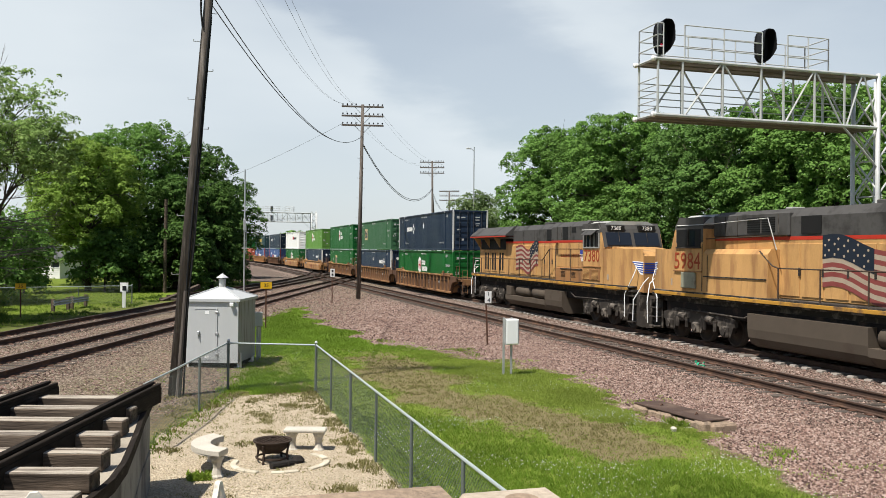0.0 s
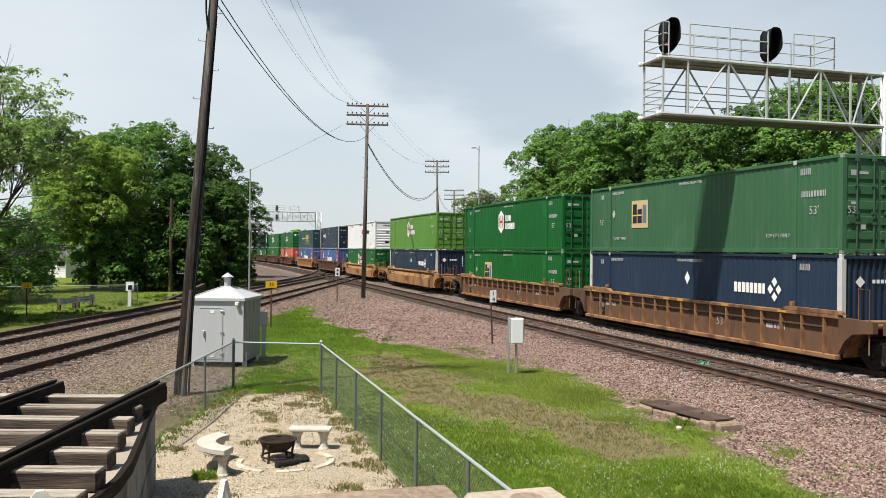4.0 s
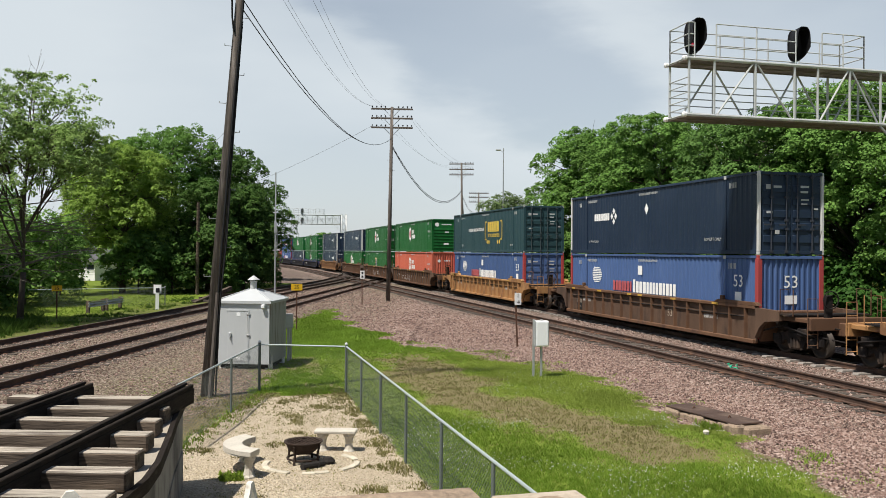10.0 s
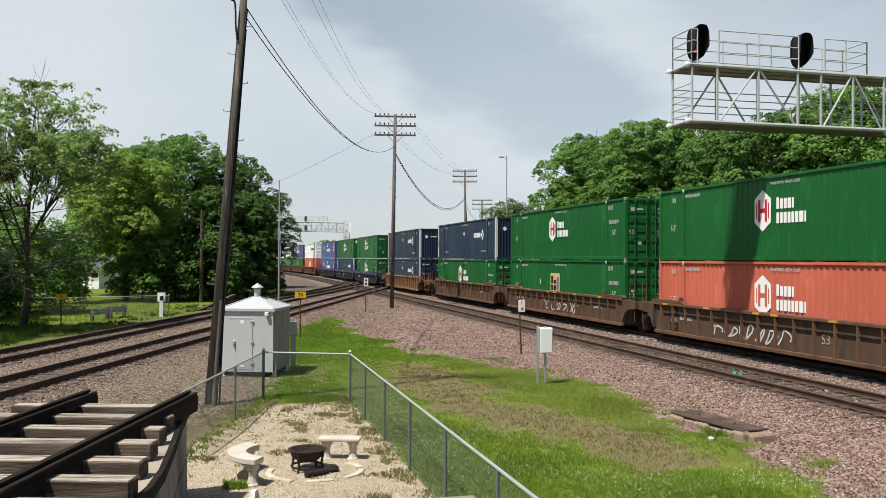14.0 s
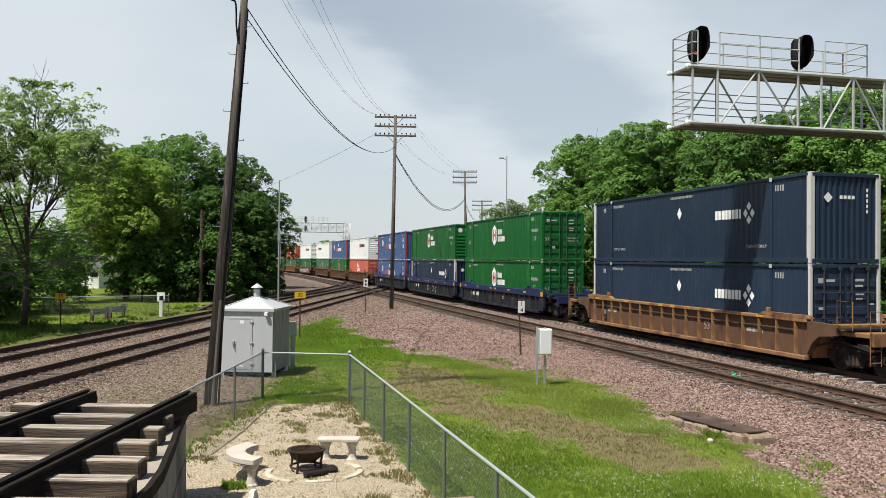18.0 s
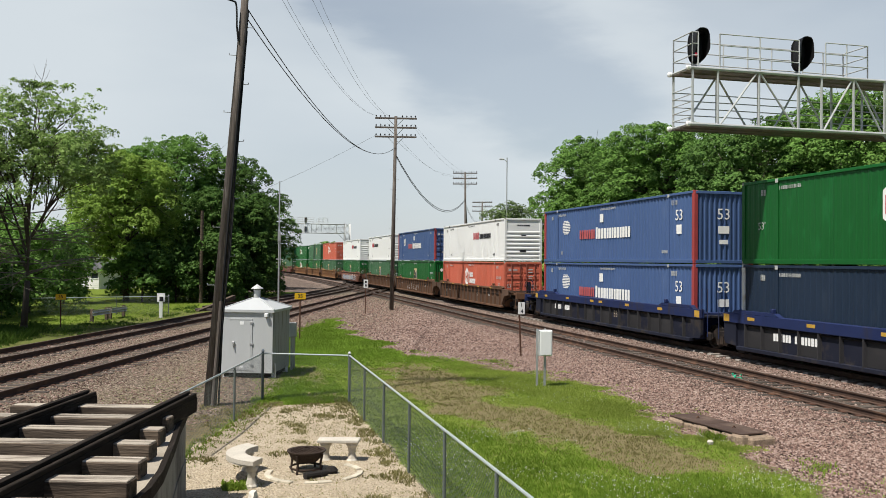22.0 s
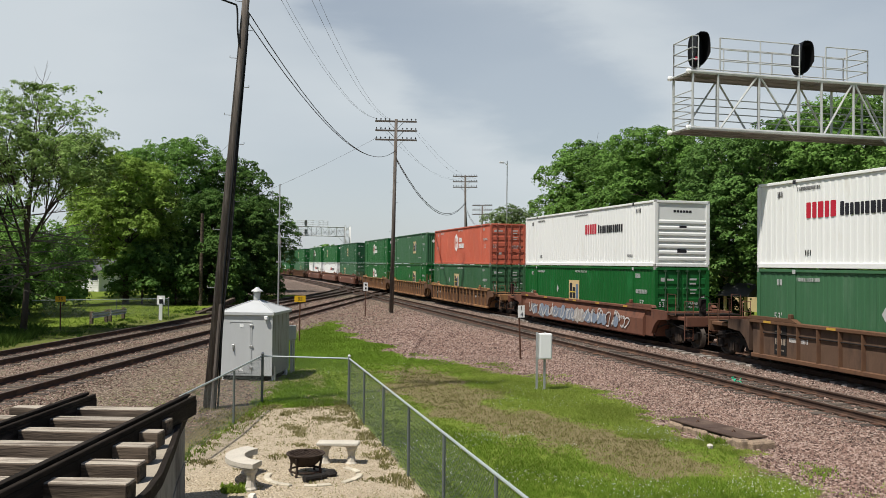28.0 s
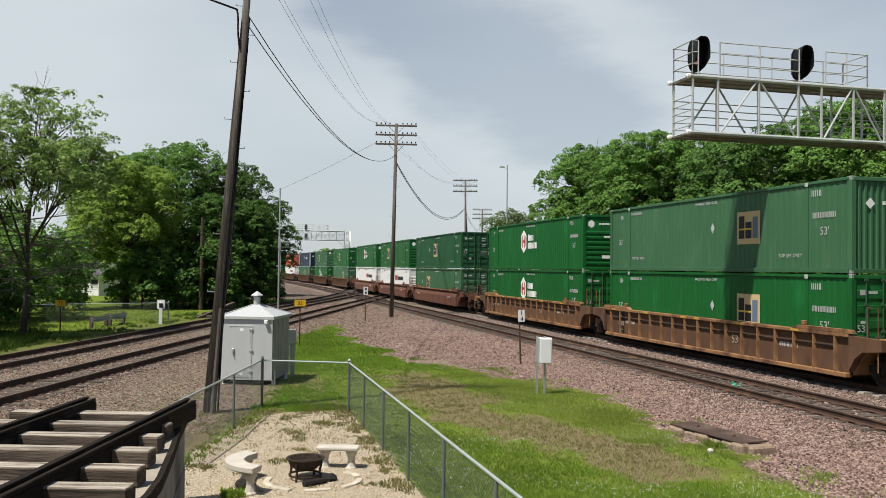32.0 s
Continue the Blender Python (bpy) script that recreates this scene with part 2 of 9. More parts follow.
def leaf_mat(name, color, second, see=0.35):
    """Leaves: colour differs leaf by leaf, light comes through."""
    m = bpy.data.materials.new(name)
    m.use_nodes = True
    N, L = m.node_tree.nodes, m.node_tree.links
    b = N["Principled BSDF"]
    b.inputs["Roughness"].default_value = 0.55
    b.inputs["Specular IOR Level"].default_value = 0.06
    g = N.new("ShaderNodeNewGeometry")
    mx = N.new("ShaderNodeMix")
    mx.data_type = "RGBA"
    mx.inputs["A"].default_value, mx.inputs["B"].default_value = (*color, 1), (*second, 1)
    L.new(g.outputs["Random Per Island"], mx.inputs["Factor"])
    nz = N.new("ShaderNodeTexNoise")
    nz.inputs["Scale"].default_value = 0.35
    L.new(g.outputs["Position"], nz.inputs["Vector"])
    hs = N.new("ShaderNodeHueSaturation")
    ad = N.new("ShaderNodeMath")
    ad.operation = "ADD"
    ad.inputs[1].default_value = 0.5
    L.new(nz.outputs["Fac"], ad.inputs[0])
    L.new(ad.outputs[0], hs.inputs["Value"])
    L.new(mx.outputs["Result"], hs.inputs["Color"])
    L.new(hs.outputs[0], b.inputs["Base Color"])
    tr = N.new("ShaderNodeBsdfTranslucent")
    L.new(hs.outputs[0], tr.inputs["Color"])
    ms = N.new("ShaderNodeMixShader")
    ms.inputs[0].default_value = see
    L.new(b.outputs[0], ms.inputs[1])
    L.new(tr.outputs[0], ms.inputs[2])
    L.new(ms.outputs[0], N["Material Output"].inputs["Surface"])
    return m

WHITE = mat("white_paint", (0.78, 0.79, 0.78), 0.45, vary=0.05, grain=0.03, second=(0.62, 0.58, 0.5), second_amount=0.1, streak=(1, 1, 0.3))
BLACK = mat("black_paint", (0.012, 0.012, 0.013), 0.45, vary=0.2)
LOGO_WHITE = mat("logo_white", (0.8, 0.8, 0.78), 0.5, vary=0.06)
LOGO_RED = mat("logo_red", (0.45, 0.02, 0.04), 0.5, vary=0.06)
LOGO_BLACK = mat("logo_black", (0.02, 0.02, 0.025), 0.5, vary=0.06)
LOGO_GOLD = mat("logo_gold", (0.62, 0.45, 0.08), 0.5, vary=0.06)
LOGO_TAN = mat("logo_tan", (0.55, 0.42, 0.22), 0.5, vary=0.06)
EMBLEM_SLATE = mat("emblem_slate", (0.12, 0.17, 0.24), 0.5, vary=0.06)
PRINT_DIM = mat("dim_white_print", (0.42, 0.43, 0.42), 0.55, vary=0.15)
LOGO_BLUE = mat("logo_blue", (0.03, 0.06, 0.3), 0.5, vary=0.06)
STEEL = mat("galvanised_steel", (0.42, 0.43, 0.43), 0.5, 0.55, vary=0.12, grain=0.06, second=(0.3, 0.3, 0.3), second_amount=0.3)
ALU = mat("dull_aluminium", (0.5, 0.51, 0.5), 0.5, 0.2, vary=0.15, second=(0.36, 0.36, 0.34), second_amount=0.3)
RAIL = mat("rusty_rail_side", (0.07, 0.043, 0.032), 0.75, vary=0.25, second=(0.12, 0.07, 0.046), second_amount=0.4, object_space=False)
RAIL_TOP = mat("worn_rail_head", (0.15, 0.115, 0.095), 0.5, 0.4, vary=0.2, object_space=False)
TIE = mat("creosoted_tie", (0.075, 0.062, 0.052), 0.9, vary=0.3, grain=0.3, grain_scale=25, bump=0.01, per_object=0.3, second=(0.11, 0.09, 0.075), second_amount=0.3, object_space=False)
# display ties: dark fronts, pale streaked tops; sun contrast put into both colours
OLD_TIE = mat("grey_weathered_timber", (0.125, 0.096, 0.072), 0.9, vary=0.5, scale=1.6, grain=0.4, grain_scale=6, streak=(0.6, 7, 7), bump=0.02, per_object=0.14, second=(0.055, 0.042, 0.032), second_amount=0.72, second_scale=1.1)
LIT_BLEACHED = mat("lit_bleached_timber", (0.37, 0.325, 0.265), 0.9, vary=0.45, scale=1.5, grain=0.5, grain_scale=7, streak=(0.7, 8, 8), bump=0.025, per_object=0.18, second=(0.085, 0.066, 0.052), second_amount=0.5, second_scale=1.3)
STUB_BLACK = mat("tarred_old_rail", (0.02, 0.016, 0.013), 0.85, vary=0.4, scale=3, grain=0.4, grain_scale=18, streak=(6, 0.6, 6), bump=0.012, second=(0.05, 0.041, 0.034), second_amount=0.35, spec=0.08, object_space=True)
POLE = mat("weathered_pole_wood", (0.105, 0.089, 0.077), 0.9, vary=0.45, grain=0.6, grain_scale=8, streak=(9, 9, 0.4), bump=0.014, second=(0.185, 0.162, 0.145), second_amount=0.42)
CONCRETE = mat("stained_concrete", (0.36, 0.35, 0.33), 0.85, vary=0.2, grain=0.15, grain_scale=30, bump=0.008, second=(0.2, 0.19, 0.18), second_amount=0.35)
PALE_STONE = mat("pale_cast_stone", (0.5, 0.46, 0.39), 0.85, vary=0.25, grain=0.2, grain_scale=35, bump=0.006, second=(0.33, 0.3, 0.25), second_amount=0.3)
SAND_STONE = mat("brown_sandstone", (0.3, 0.225, 0.16), 0.9, vary=0.35, scale=6, grain=0.4, grain_scale=30, bump=0.03, second=(0.19, 0.145, 0.11), second_amount=0.45, second_scale=7)
CAP_STONE = mat("worn_tan_capstone", (0.4, 0.335, 0.26), 0.9, vary=0.2, scale=6, grain=0.3, grain_scale=35, bump=0.012, second=(0.3, 0.245, 0.19), second_amount=0.4, second_scale=5)
GRATING = mat("dull_bar_grating", (0.2, 0.175, 0.15), 0.7, 0.1, vary=0.2)
RUST = mat("rusted_iron", (0.09, 0.045, 0.03), 0.85, vary=0.35, grain=0.25, second=(0.16, 0.08, 0.045), second_amount=0.4, bump=0.006)
IRON = mat("sooty_old_iron", (0.04, 0.027, 0.02), 0.8, vary=0.35, grain=0.25, second=(0.085, 0.05, 0.034), second_amount=0.35, bump=0.006)
GRIME_BASE = mat("dark_base_steel", (0.025, 0.022, 0.02), 0.85, vary=0.3)
CHAR = mat("charred_log", (0.025, 0.022, 0.02), 0.95, vary=0.3, grain=0.3, bump=0.02)
# hut sides: streaked, and a darker base standing for the wall's shade
BUNG_SHADE_STAIN = mat("shaded_stained_cladding", (0.34, 0.34, 0.33), 0.65, 0.0, vary=0.25, grain=0.06, second=(0.15, 0.125, 0.105), second_amount=0.45, second_scale=3.0, streak=(5, 5, 0.25))
BUNG = mat("aluminium_cladding", (0.45, 0.465, 0.465), 0.55, 0.0, vary=0.07, grain=0.03, second=(0.45, 0.45, 0.44), second_amount=0.15, streak=(1, 1, 0.25))
YELLOW = mat("yellow_sign", (0.75, 0.43, 0.02), 0.5, vary=0.06)
CABLE = mat("black_cable", (0.015, 0.015, 0.016), 0.6, vary=0.1)
WIRE = mat("weathered_wire", (0.13, 0.13, 0.13), 0.6, 0.3, vary=0.1)
GLASS_DARK = mat("dark_lens", (0.02, 0.01, 0.01), 0.15, vary=0.05)
BARK = mat("tree_bark", (0.075, 0.06, 0.048), 0.95, vary=0.3, grain=0.35, grain_scale=14, streak=(3, 3, 0.6), bump=0.02)
LEAF_MAPLE = leaf_mat("broad_leaves", (0.108, 0.212, 0.045), (0.18, 0.318, 0.075), 0.34)
LEAF_DARK = leaf_mat("dark_leaves", (0.084, 0.172, 0.04), (0.145, 0.258, 0.068), 0.32)
LEAF_GREY = leaf_mat("olive_leaves", (0.11, 0.17, 0.06), (0.2, 0.27, 0.11), 0.3)
BLADE = leaf_mat("grass_blades", (0.145, 0.228, 0.026), (0.25, 0.335, 0.058), 0.38)
BLADE_LUSH = leaf_mat("lush_broad_weeds", (0.165, 0.275, 0.03), (0.26, 0.375, 0.06), 0.45)
# darkened blades: the shade under the left-hand trees is put into their colour
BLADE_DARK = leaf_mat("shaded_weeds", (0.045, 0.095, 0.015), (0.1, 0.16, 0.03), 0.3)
BLADE_PALE = leaf_mat("yellow_green_grass", (0.255, 0.33, 0.055), (0.37, 0.43, 0.11), 0.45)
# leaves darkened to carry the shade below the maple crowns
LEAF_CANOPY_SHADE = leaf_mat("canopy_shade_leaves", (0.02, 0.06, 0.012), (0.055, 0.125, 0.024), 0.22)
LEAF_YELLOW = leaf_mat("yellow_green_leaves", (0.17, 0.275, 0.046), (0.29, 0.41, 0.09), 0.42)
BLADE_DRY = leaf_mat("dry_grass_blades", (0.18, 0.175, 0.06), (0.29, 0.26, 0.12), 0.35)
CLOVER = leaf_mat("white_clover_heads", (0.55, 0.56, 0.48), (0.72, 0.73, 0.66), 0.2)
MESH_WIRE = mat("dull_mesh_wire", (0.085, 0.1, 0.092), 0.6, vary=0.12)
FENCE_POST = mat("dull_fence_steel", (0.13, 0.15, 0.14), 0.55, 0.2, vary=0.15, second=(0.13, 0.14, 0.13), second_amount=0.3)
FENCE_RAIL = mat("pale_fence_rail", (0.36, 0.41, 0.4), 0.5, 0.2, vary=0.12)
CONC_TIE = mat("concrete_tie", (0.24, 0.215, 0.19), 0.85, vary=0.2, grain=0.15, grain_scale=20, object_space=False)
# retaining wall: stains, plus the face's shade put into a darker concrete
WALL_CONC = mat("shaded_stained_concrete", (0.22, 0.215, 0.2), 0.85, vary=0.3, scale=1.2, grain=0.2, grain_scale=25, bump=0.01, second=(0.09, 0.085, 0.08), second_amount=0.5, streak=(1, 1, 0.5))

LEDGE = mat("dusty_ledge_concrete", (0.33, 0.29, 0.23), 0.9, vary=0.2, scale=2, grain=0.2, second=(0.22, 0.19, 0.15), second_amount=0.4)

# ---- the lines of the place ----
NEAR_X, TRAIN_X = 14.95, 19.14
CURVE_Y, CURVE_R = 110.0, 1500.0
DIAG = radians(17.8)
DIAG_WAY, DIAG_N = Vector((math.sin(DIAG), math.cos(DIAG), 0)), Vector((math.cos(DIAG), -math.sin(DIAG), 0))
DIAG_OFF = (-12.82, -16.85)
GROUND_Z = -0.36


def main_line(x0, s):
    """Place and heading (to the left) along a main track; it bends to the left past the crossing."""
    if s <= CURVE_Y:
        return x0, s, 0.0
    a = (s - CURVE_Y) / CURVE_R
    r = CURVE_R + x0
    return x0 - r * (1 - math.cos(a)), CURVE_Y + r * math.sin(a), a


def diag_line(off, s):
    p = DIAG_N * off + DIAG_WAY * s
    return p.x, p.y, -DIAG


def link_line(s):
    """A connecting curve that leaves the crossing tracks and bends towards the far main line."""
    p = DIAG_N * (-19.5) + DIAG_WAY * 58
    a0, r = -DIAG - radians(6), 260.0
    a = s / r
    x = p.x - r * (math.cos(a0) - math.cos(a0 + a))
    y = p.y + r * (math.sin(a0 + a) - math.sin(a0))
    return x, y, a0 + a


def bed_height(x, y):
    """How far a place lies within a ballast bed: 1 on it, 0 off it."""
    w = 0.0
    bend = 0.0 if y < CURVE_Y else (y - CURVE_Y) ** 2 / (2 * CURVE_R)
    d = max(NEAR_X - bend - x, x - TRAIN_X + bend, 0)
    w = max(w, 1 - max(0, d - 1.5) / 0.9)
    n = DIAG_N.x * x + DIAG_N.y * y
    d = max(n - DIAG_OFF[0], DIAG_OFF[1] - n, 0)
    w = max(w, 1 - max(0, d - 1.5) / 0.9)
    return max(0.0, min(1.0, w))


def nz(x, y, s, k=0.0):
    return noise.noise(Vector((x * s, y * s, k)))


def ground_z(x, y):
    if x * x + y * y > 250 ** 2:
        return GROUND_Z
    z = GROUND_Z + 0.035 * nz(x, y, 0.35) + 0.05 * nz(x, y, 0.11, 3)
    if 3.2 < x < 10 and 8 < y < 50:
        z += 0.04 * nz(x, y, 1.3, 9)
    b = bed_height(x, y)
    return z + (-0.205 + 0.012 * nz(x, y, 2.0) - z) * b


def smooth(a, b, x):
    t = max(0.0, min(1.0, (x - a) / (b - a)))
    return t * t * (3 - 2 * t)


def grass_edge(y):
    """Where the grass ends and the broken stone of the main line begins."""
    pts = [(-50, 10.5), (11.5, 10.3), (13.5, 9.4), (15, 9.7), (17.5, 10.0), (22, 9.95), (26, 9.7), (29.2, 8.9), (32.4, 6.9), (41, 6.4), (50, 5.9), (56, 5.2), (64, 3.0), (72, 2.5), (80, 5.0), (96, 8.0)]
    for (y0, x0), (y1, x1) in zip(pts, pts[1:]):
        if y <= y1:
            return x0 + (x1 - x0) * (y - y0) / (y1 - y0)
    return 8.0


def zones(x, y):
    """Amounts of broken stone, of the pale yard gravel, and of bare or dry turf."""
    j = 0.8 * nz(x, y, 0.5, 5) + 0.45 * nz(x, y, 1.7, 6)
    n = DIAG_N.x * x + DIAG_N.y * y
    stone = smooth(-0.8, 0.9, x - grass_edge(y) + 1.3 * j + 1.1 * nz(x, y, 0.22, 41)) if x < 26 else smooth(26.8, 25.2, x + j) if y < 95 else 0
    if y > 95:
        bend = 0.0 if y < CURVE_Y else (y - CURVE_Y) ** 2 / (2 * CURVE_R)
        stone = smooth(11.5, 9.5, abs(x + bend - 12.5) + j)
    left = max(smooth(-10.0, -10.9, n + 0.8 * j), 0.62 * smooth(-5.6 - 3.6 * smooth(27, 33, y), -7.0 - 3.3 * smooth(27, 33, y), n + j)) * smooth(-19.8, -18.6, n + j)
    stone = max(stone, left, 0.3 * smooth(-18.4, -19.2, n + 0.5 * j) * smooth(-24.5, -21.5, n + 2 * j) if y < 62 else 0)
    lx = 0.98 + (y - 22.4) * 0.29
    cream = smooth(-0.3, 0.25, x - lx + 0.4 * j) * smooth(3.25, 2.9, x + 0.25 * j) * smooth(21.9, 20.9, y + 1.1 * j)
    if y < 4:
        cream *= smooth(2, 4, y)
    mid = 6.0 + 0.36 * max(0.0, 20.5 - y)
    worn = smooth(0.0, 0.75, 0.98 + 0.7 * j - abs(x - mid) / (2.1 if x > mid else 2.4)) * smooth(12.0, 14.0, y + 1.5 * j) * smooth(33, 27, y + 2 * j) if x > 3.1 else 0
    worn = max(worn, 0.4 * smooth(0.15, 0.65, nz(x, y, 0.3, 21) + 0.3 * j)) if x > 3.1 else 0
    if -1.5 < x < 3.2 and 14 < y < 31 and cream < 0.5:
        worn = max(worn, smooth(0.0, 0.7, 0.35 + j + (0.4 if x < 0.6 else 0)))
    # grease and dust between and beside the rails; browner stone along the crossing tracks
    bend = 0.0 if y < CURVE_Y else (y - CURVE_Y) ** 2 / (2 * CURVE_R)
    dist = min(abs(x + bend - NEAR_X), abs(x + bend - TRAIN_X), abs(n - DIAG_OFF[0]), abs(n - DIAG_OFF[1]))
    bed = max(smooth(1.9, 1.2, dist + 0.4 * j) * (0.6 if n < -8 and y < 90 else 1.0), 0.45 * smooth(12.5, 13.2, x + 0.4 * j) * (x < 22))
    if 70 < y < 330 and x < 14.4:
        bed = max(bed, 0.85 * smooth(70, 78, y) * smooth(14.2, 12.2, x + bend))
    tan = smooth(-4.5, -8.0, n + 0.6 * j) if y < 90 else 0.0
    return stone, cream, 0.8 * worn, bed, tan


def ground_material():
    m = bpy.data.materials.new("ground_cover")
    m.use_nodes = True
    N, L = m.node_tree.nodes, m.node_tree.links
    b = N["Principled BSDF"]
    b.inputs["Roughness"].default_value = 0.95
    b.inputs["Specular IOR Level"].default_value = 0.06
    pos = N.new("ShaderNodeNewGeometry").outputs["Position"]

    def tex(sc, detail=4, kind="ShaderNodeTexNoise", out="Fac"):
        n = N.new(kind)
        n.inputs["Scale"].default_value = sc
        if kind == "ShaderNodeTexNoise":
            n.inputs["Detail"].default_value = detail
            n.inputs["Roughness"].default_value = 0.65
        L.new(pos, n.inputs["Vector"])
        return n.outputs[out]

    def ramp(src, *stops):
        r = N.new("ShaderNodeValToRGB")
        el = r.color_ramp.elements
        while len(el) < len(stops):
            el.new(0.5)
        for e, (p, c) in zip(el, stops):
            e.position, e.color = p, (*c, 1)
        L.new(src, r.inputs[0])
        return r.outputs[0]

    def mix(f, a, c):
        n = N.new("ShaderNodeMix")
        n.data_type = "RGBA"
        L.new(f, n.inputs["Factor"])
        L.new(a, n.inputs["A"])
        L.new(c, n.inputs["B"])
        return n.outputs["Result"]

    def attr(name):
        a = N.new("ShaderNodeAttribute")
        a.attribute_name = name
        return a.outputs["Fac"]

    def edge(f, k=0.5):
        """Break the border of a zone with fine noise."""
        ad = N.new("ShaderNodeMath")
        ad.operation = "ADD"
        L.new(f, ad.inputs[0])
        sb = N.new("ShaderNodeMath")
        sb.operation = "MULTIPLY_ADD"
        L.new(tex(9.0, 5), sb.inputs[0])
        sb.inputs[1].default_value, sb.inputs[2].default_value = k * 2, -k
        L.new(sb.outputs[0], ad.inputs[1])
        mr = N.new("ShaderNodeMapRange")
        mr.inputs[1].default_value, mr.inputs[2].default_value = 0.4, 0.6
        L.new(ad.outputs[0], mr.inputs[0])
        return mr.outputs[0]

    grass = mix(tex(0.35), ramp(tex(25.0, 3), (0.3, (0.07, 0.12, 0.014)), (0.7, (0.14, 0.21, 0.03))), ramp(tex(14.0, 3), (0.3, (0.125, 0.165, 0.024)), (0.7, (0.23, 0.27, 0.05))))
    dry = ramp(tex(18.0, 4), (0.3, (0.125, 0.115, 0.046)), (0.5, (0.185, 0.155, 0.078)), (0.75, (0.26, 0.2, 0.125)))
    cell = tex(22.0, kind="ShaderNodeTexVoronoi", out="Color")
    sepc = N.new("ShaderNodeSeparateColor")
    L.new(cell, sepc.inputs[0])
    stone = mix(tex(0.6), ramp(sepc.outputs[0], (0.0, (0.045, 0.027, 0.023)), (0.5, (0.2, 0.13, 0.107)), (1.0, (0.46, 0.35, 0.3))),
                ramp(sepc.outputs[1], (0.0, (0.045, 0.033, 0.027)), (0.5, (0.185, 0.138, 0.115)), (1.0, (0.43, 0.36, 0.31))))
    cell2 = tex(48.0, kind="ShaderNodeTexVoronoi", out="Color")
    sepd = N.new("ShaderNodeSeparateColor")
    L.new(cell2, sepd.inputs[0])
    cream = mix(tex(0.8), ramp(sepd.outputs[0], (0.0, (0.2, 0.155, 0.1)), (1.0, (0.53, 0.445, 0.325))), ramp(sepd.outputs[1], (0.0, (0.27, 0.22, 0.15)), (1.0, (0.61, 0.53, 0.405))))
    col = mix(edge(attr("worn"), 0.45), grass, dry)
    col = mix(edge(attr("cream"), 0.4), col, cream)
    blot = N.new("ShaderNodeMix")
    blot.data_type, blot.blend_type = "RGBA", "MULTIPLY"
    blot.inputs["Factor"].default_value = 1.0
    L.new(stone, blot.inputs["A"])
    L.new(mix(tex(1.1, 3), ramp(tex(6.5, 5), (0.36, (0.44, 0.42, 0.41)), (0.5, (1.08, 1.07, 1.06)), (0.66, (1.75, 1.7, 1.66))), ramp(tex(4.2, 6), (0.36, (0.5, 0.47, 0.45)), (0.62, (1.7, 1.67, 1.65)))), blot.inputs["B"])
    stone = blot.outputs["Result"]
    grey = N.new("ShaderNodeMix")
    grey.data_type, grey.blend_type = "RGBA", "MULTIPLY"
    L.new(attr("bed"), grey.inputs["Factor"])
    L.new(stone, grey.inputs["A"])
    grey.inputs["B"].default_value = (0.52, 0.56, 0.55, 1)
    stone = grey.outputs["Result"]
    brown = ramp(sepc.outputs[2], (0.0, (0.025, 0.019, 0.013)), (0.5, (0.115, 0.09, 0.06)), (1.0, (0.36, 0.31, 0.235)))
    half = N.new("ShaderNodeMath")
    half.operation = "MULTIPLY"
    half.inputs[1].default_value = 0.75
    L.new(attr("tan"), half.inputs[0])
    stone = mix(half.outputs[0], stone, brown)
    soil = ramp(tex(12.0, 4), (0.35, (0.06, 0.052, 0.028)), (0.65, (0.15, 0.12, 0.075)))
    rim = ramp(attr("stone"), (0.12, (0, 0, 0)), (0.4, (0.75, 0.75, 0.75)), (0.75, (0, 0, 0)))
    col = mix(rim, col, soil)
    col = mix(edge(attr("stone"), 0.5), col, stone)
    L.new(col, b.inputs["Base Color"])
    bp = N.new("ShaderNodeBump")
    bp.inputs["Strength"].default_value, bp.inputs["Distance"].default_value = 0.9, 0.04
    ds = tex(22.0, kind="ShaderNodeTexVoronoi", out="Distance")
    L.new(ds, bp.inputs["Height"])
    bp.invert = True
    L.new(bp.outputs[0], b.inputs["Normal"])
    return m


GROUND_MAT = ground_material()


def grid_lines(stops):
    """(start, step) pairs; the last pair's start ends the row."""
    xs = []
    for (a, st), (b, _) in zip(stops, stops[1:]):
        n = max(1, round((b - a) / st))
        xs += [a + (b - a) * i / n for i in range(n)]
    return xs + [stops[-1][0]]


def build_ground():
    xs = grid_lines([(-2500, 700), (-400, 90), (-60, 6), (-14, 0.7), (-1.5, 0.25), (13.5, 0.6), (27, 4), (60, 40), (400, 700), (2500, 0)])
    ys = grid_lines([(-2500, 500), (-500, 60), (-20, 4), (5, 0.3), (36, 0.7), (110, 4), (260, 30), (900, 300), (4000, 0)])
    vs = [(x, y, ground_z(x, y)) for y in ys for x in xs]
    w = len(xs)
    fs = [(j * w + i, j * w + i + 1, (j + 1) * w + i + 1, (j + 1) * w + i) for j in range(len(ys) - 1) for i in range(w - 1)]
    me = bpy.data.meshes.new("ground")
    me.from_pydata(vs, [], fs)
    me.materials.append(GROUND_MAT)
    zs = [zones(x, y) if abs(x) < 120 and -450 < y < 400 else (0, 0, 0, 0, 0) for x, y, _ in vs]
    for k, name in enumerate(("stone", "cream", "worn", "bed", "tan")):
        at = me.attributes.new(name, "FLOAT", "POINT")
        at.data.foreach_set("value", [float(q[k]) for q in zs])
    me.polygons.foreach_set("use_smooth", [True] * len(me.polygons))
    tagged(new("ground", me), "lawn, pinkish broken stone and pale yard gravel", "ground", kind="structure")


build_ground()


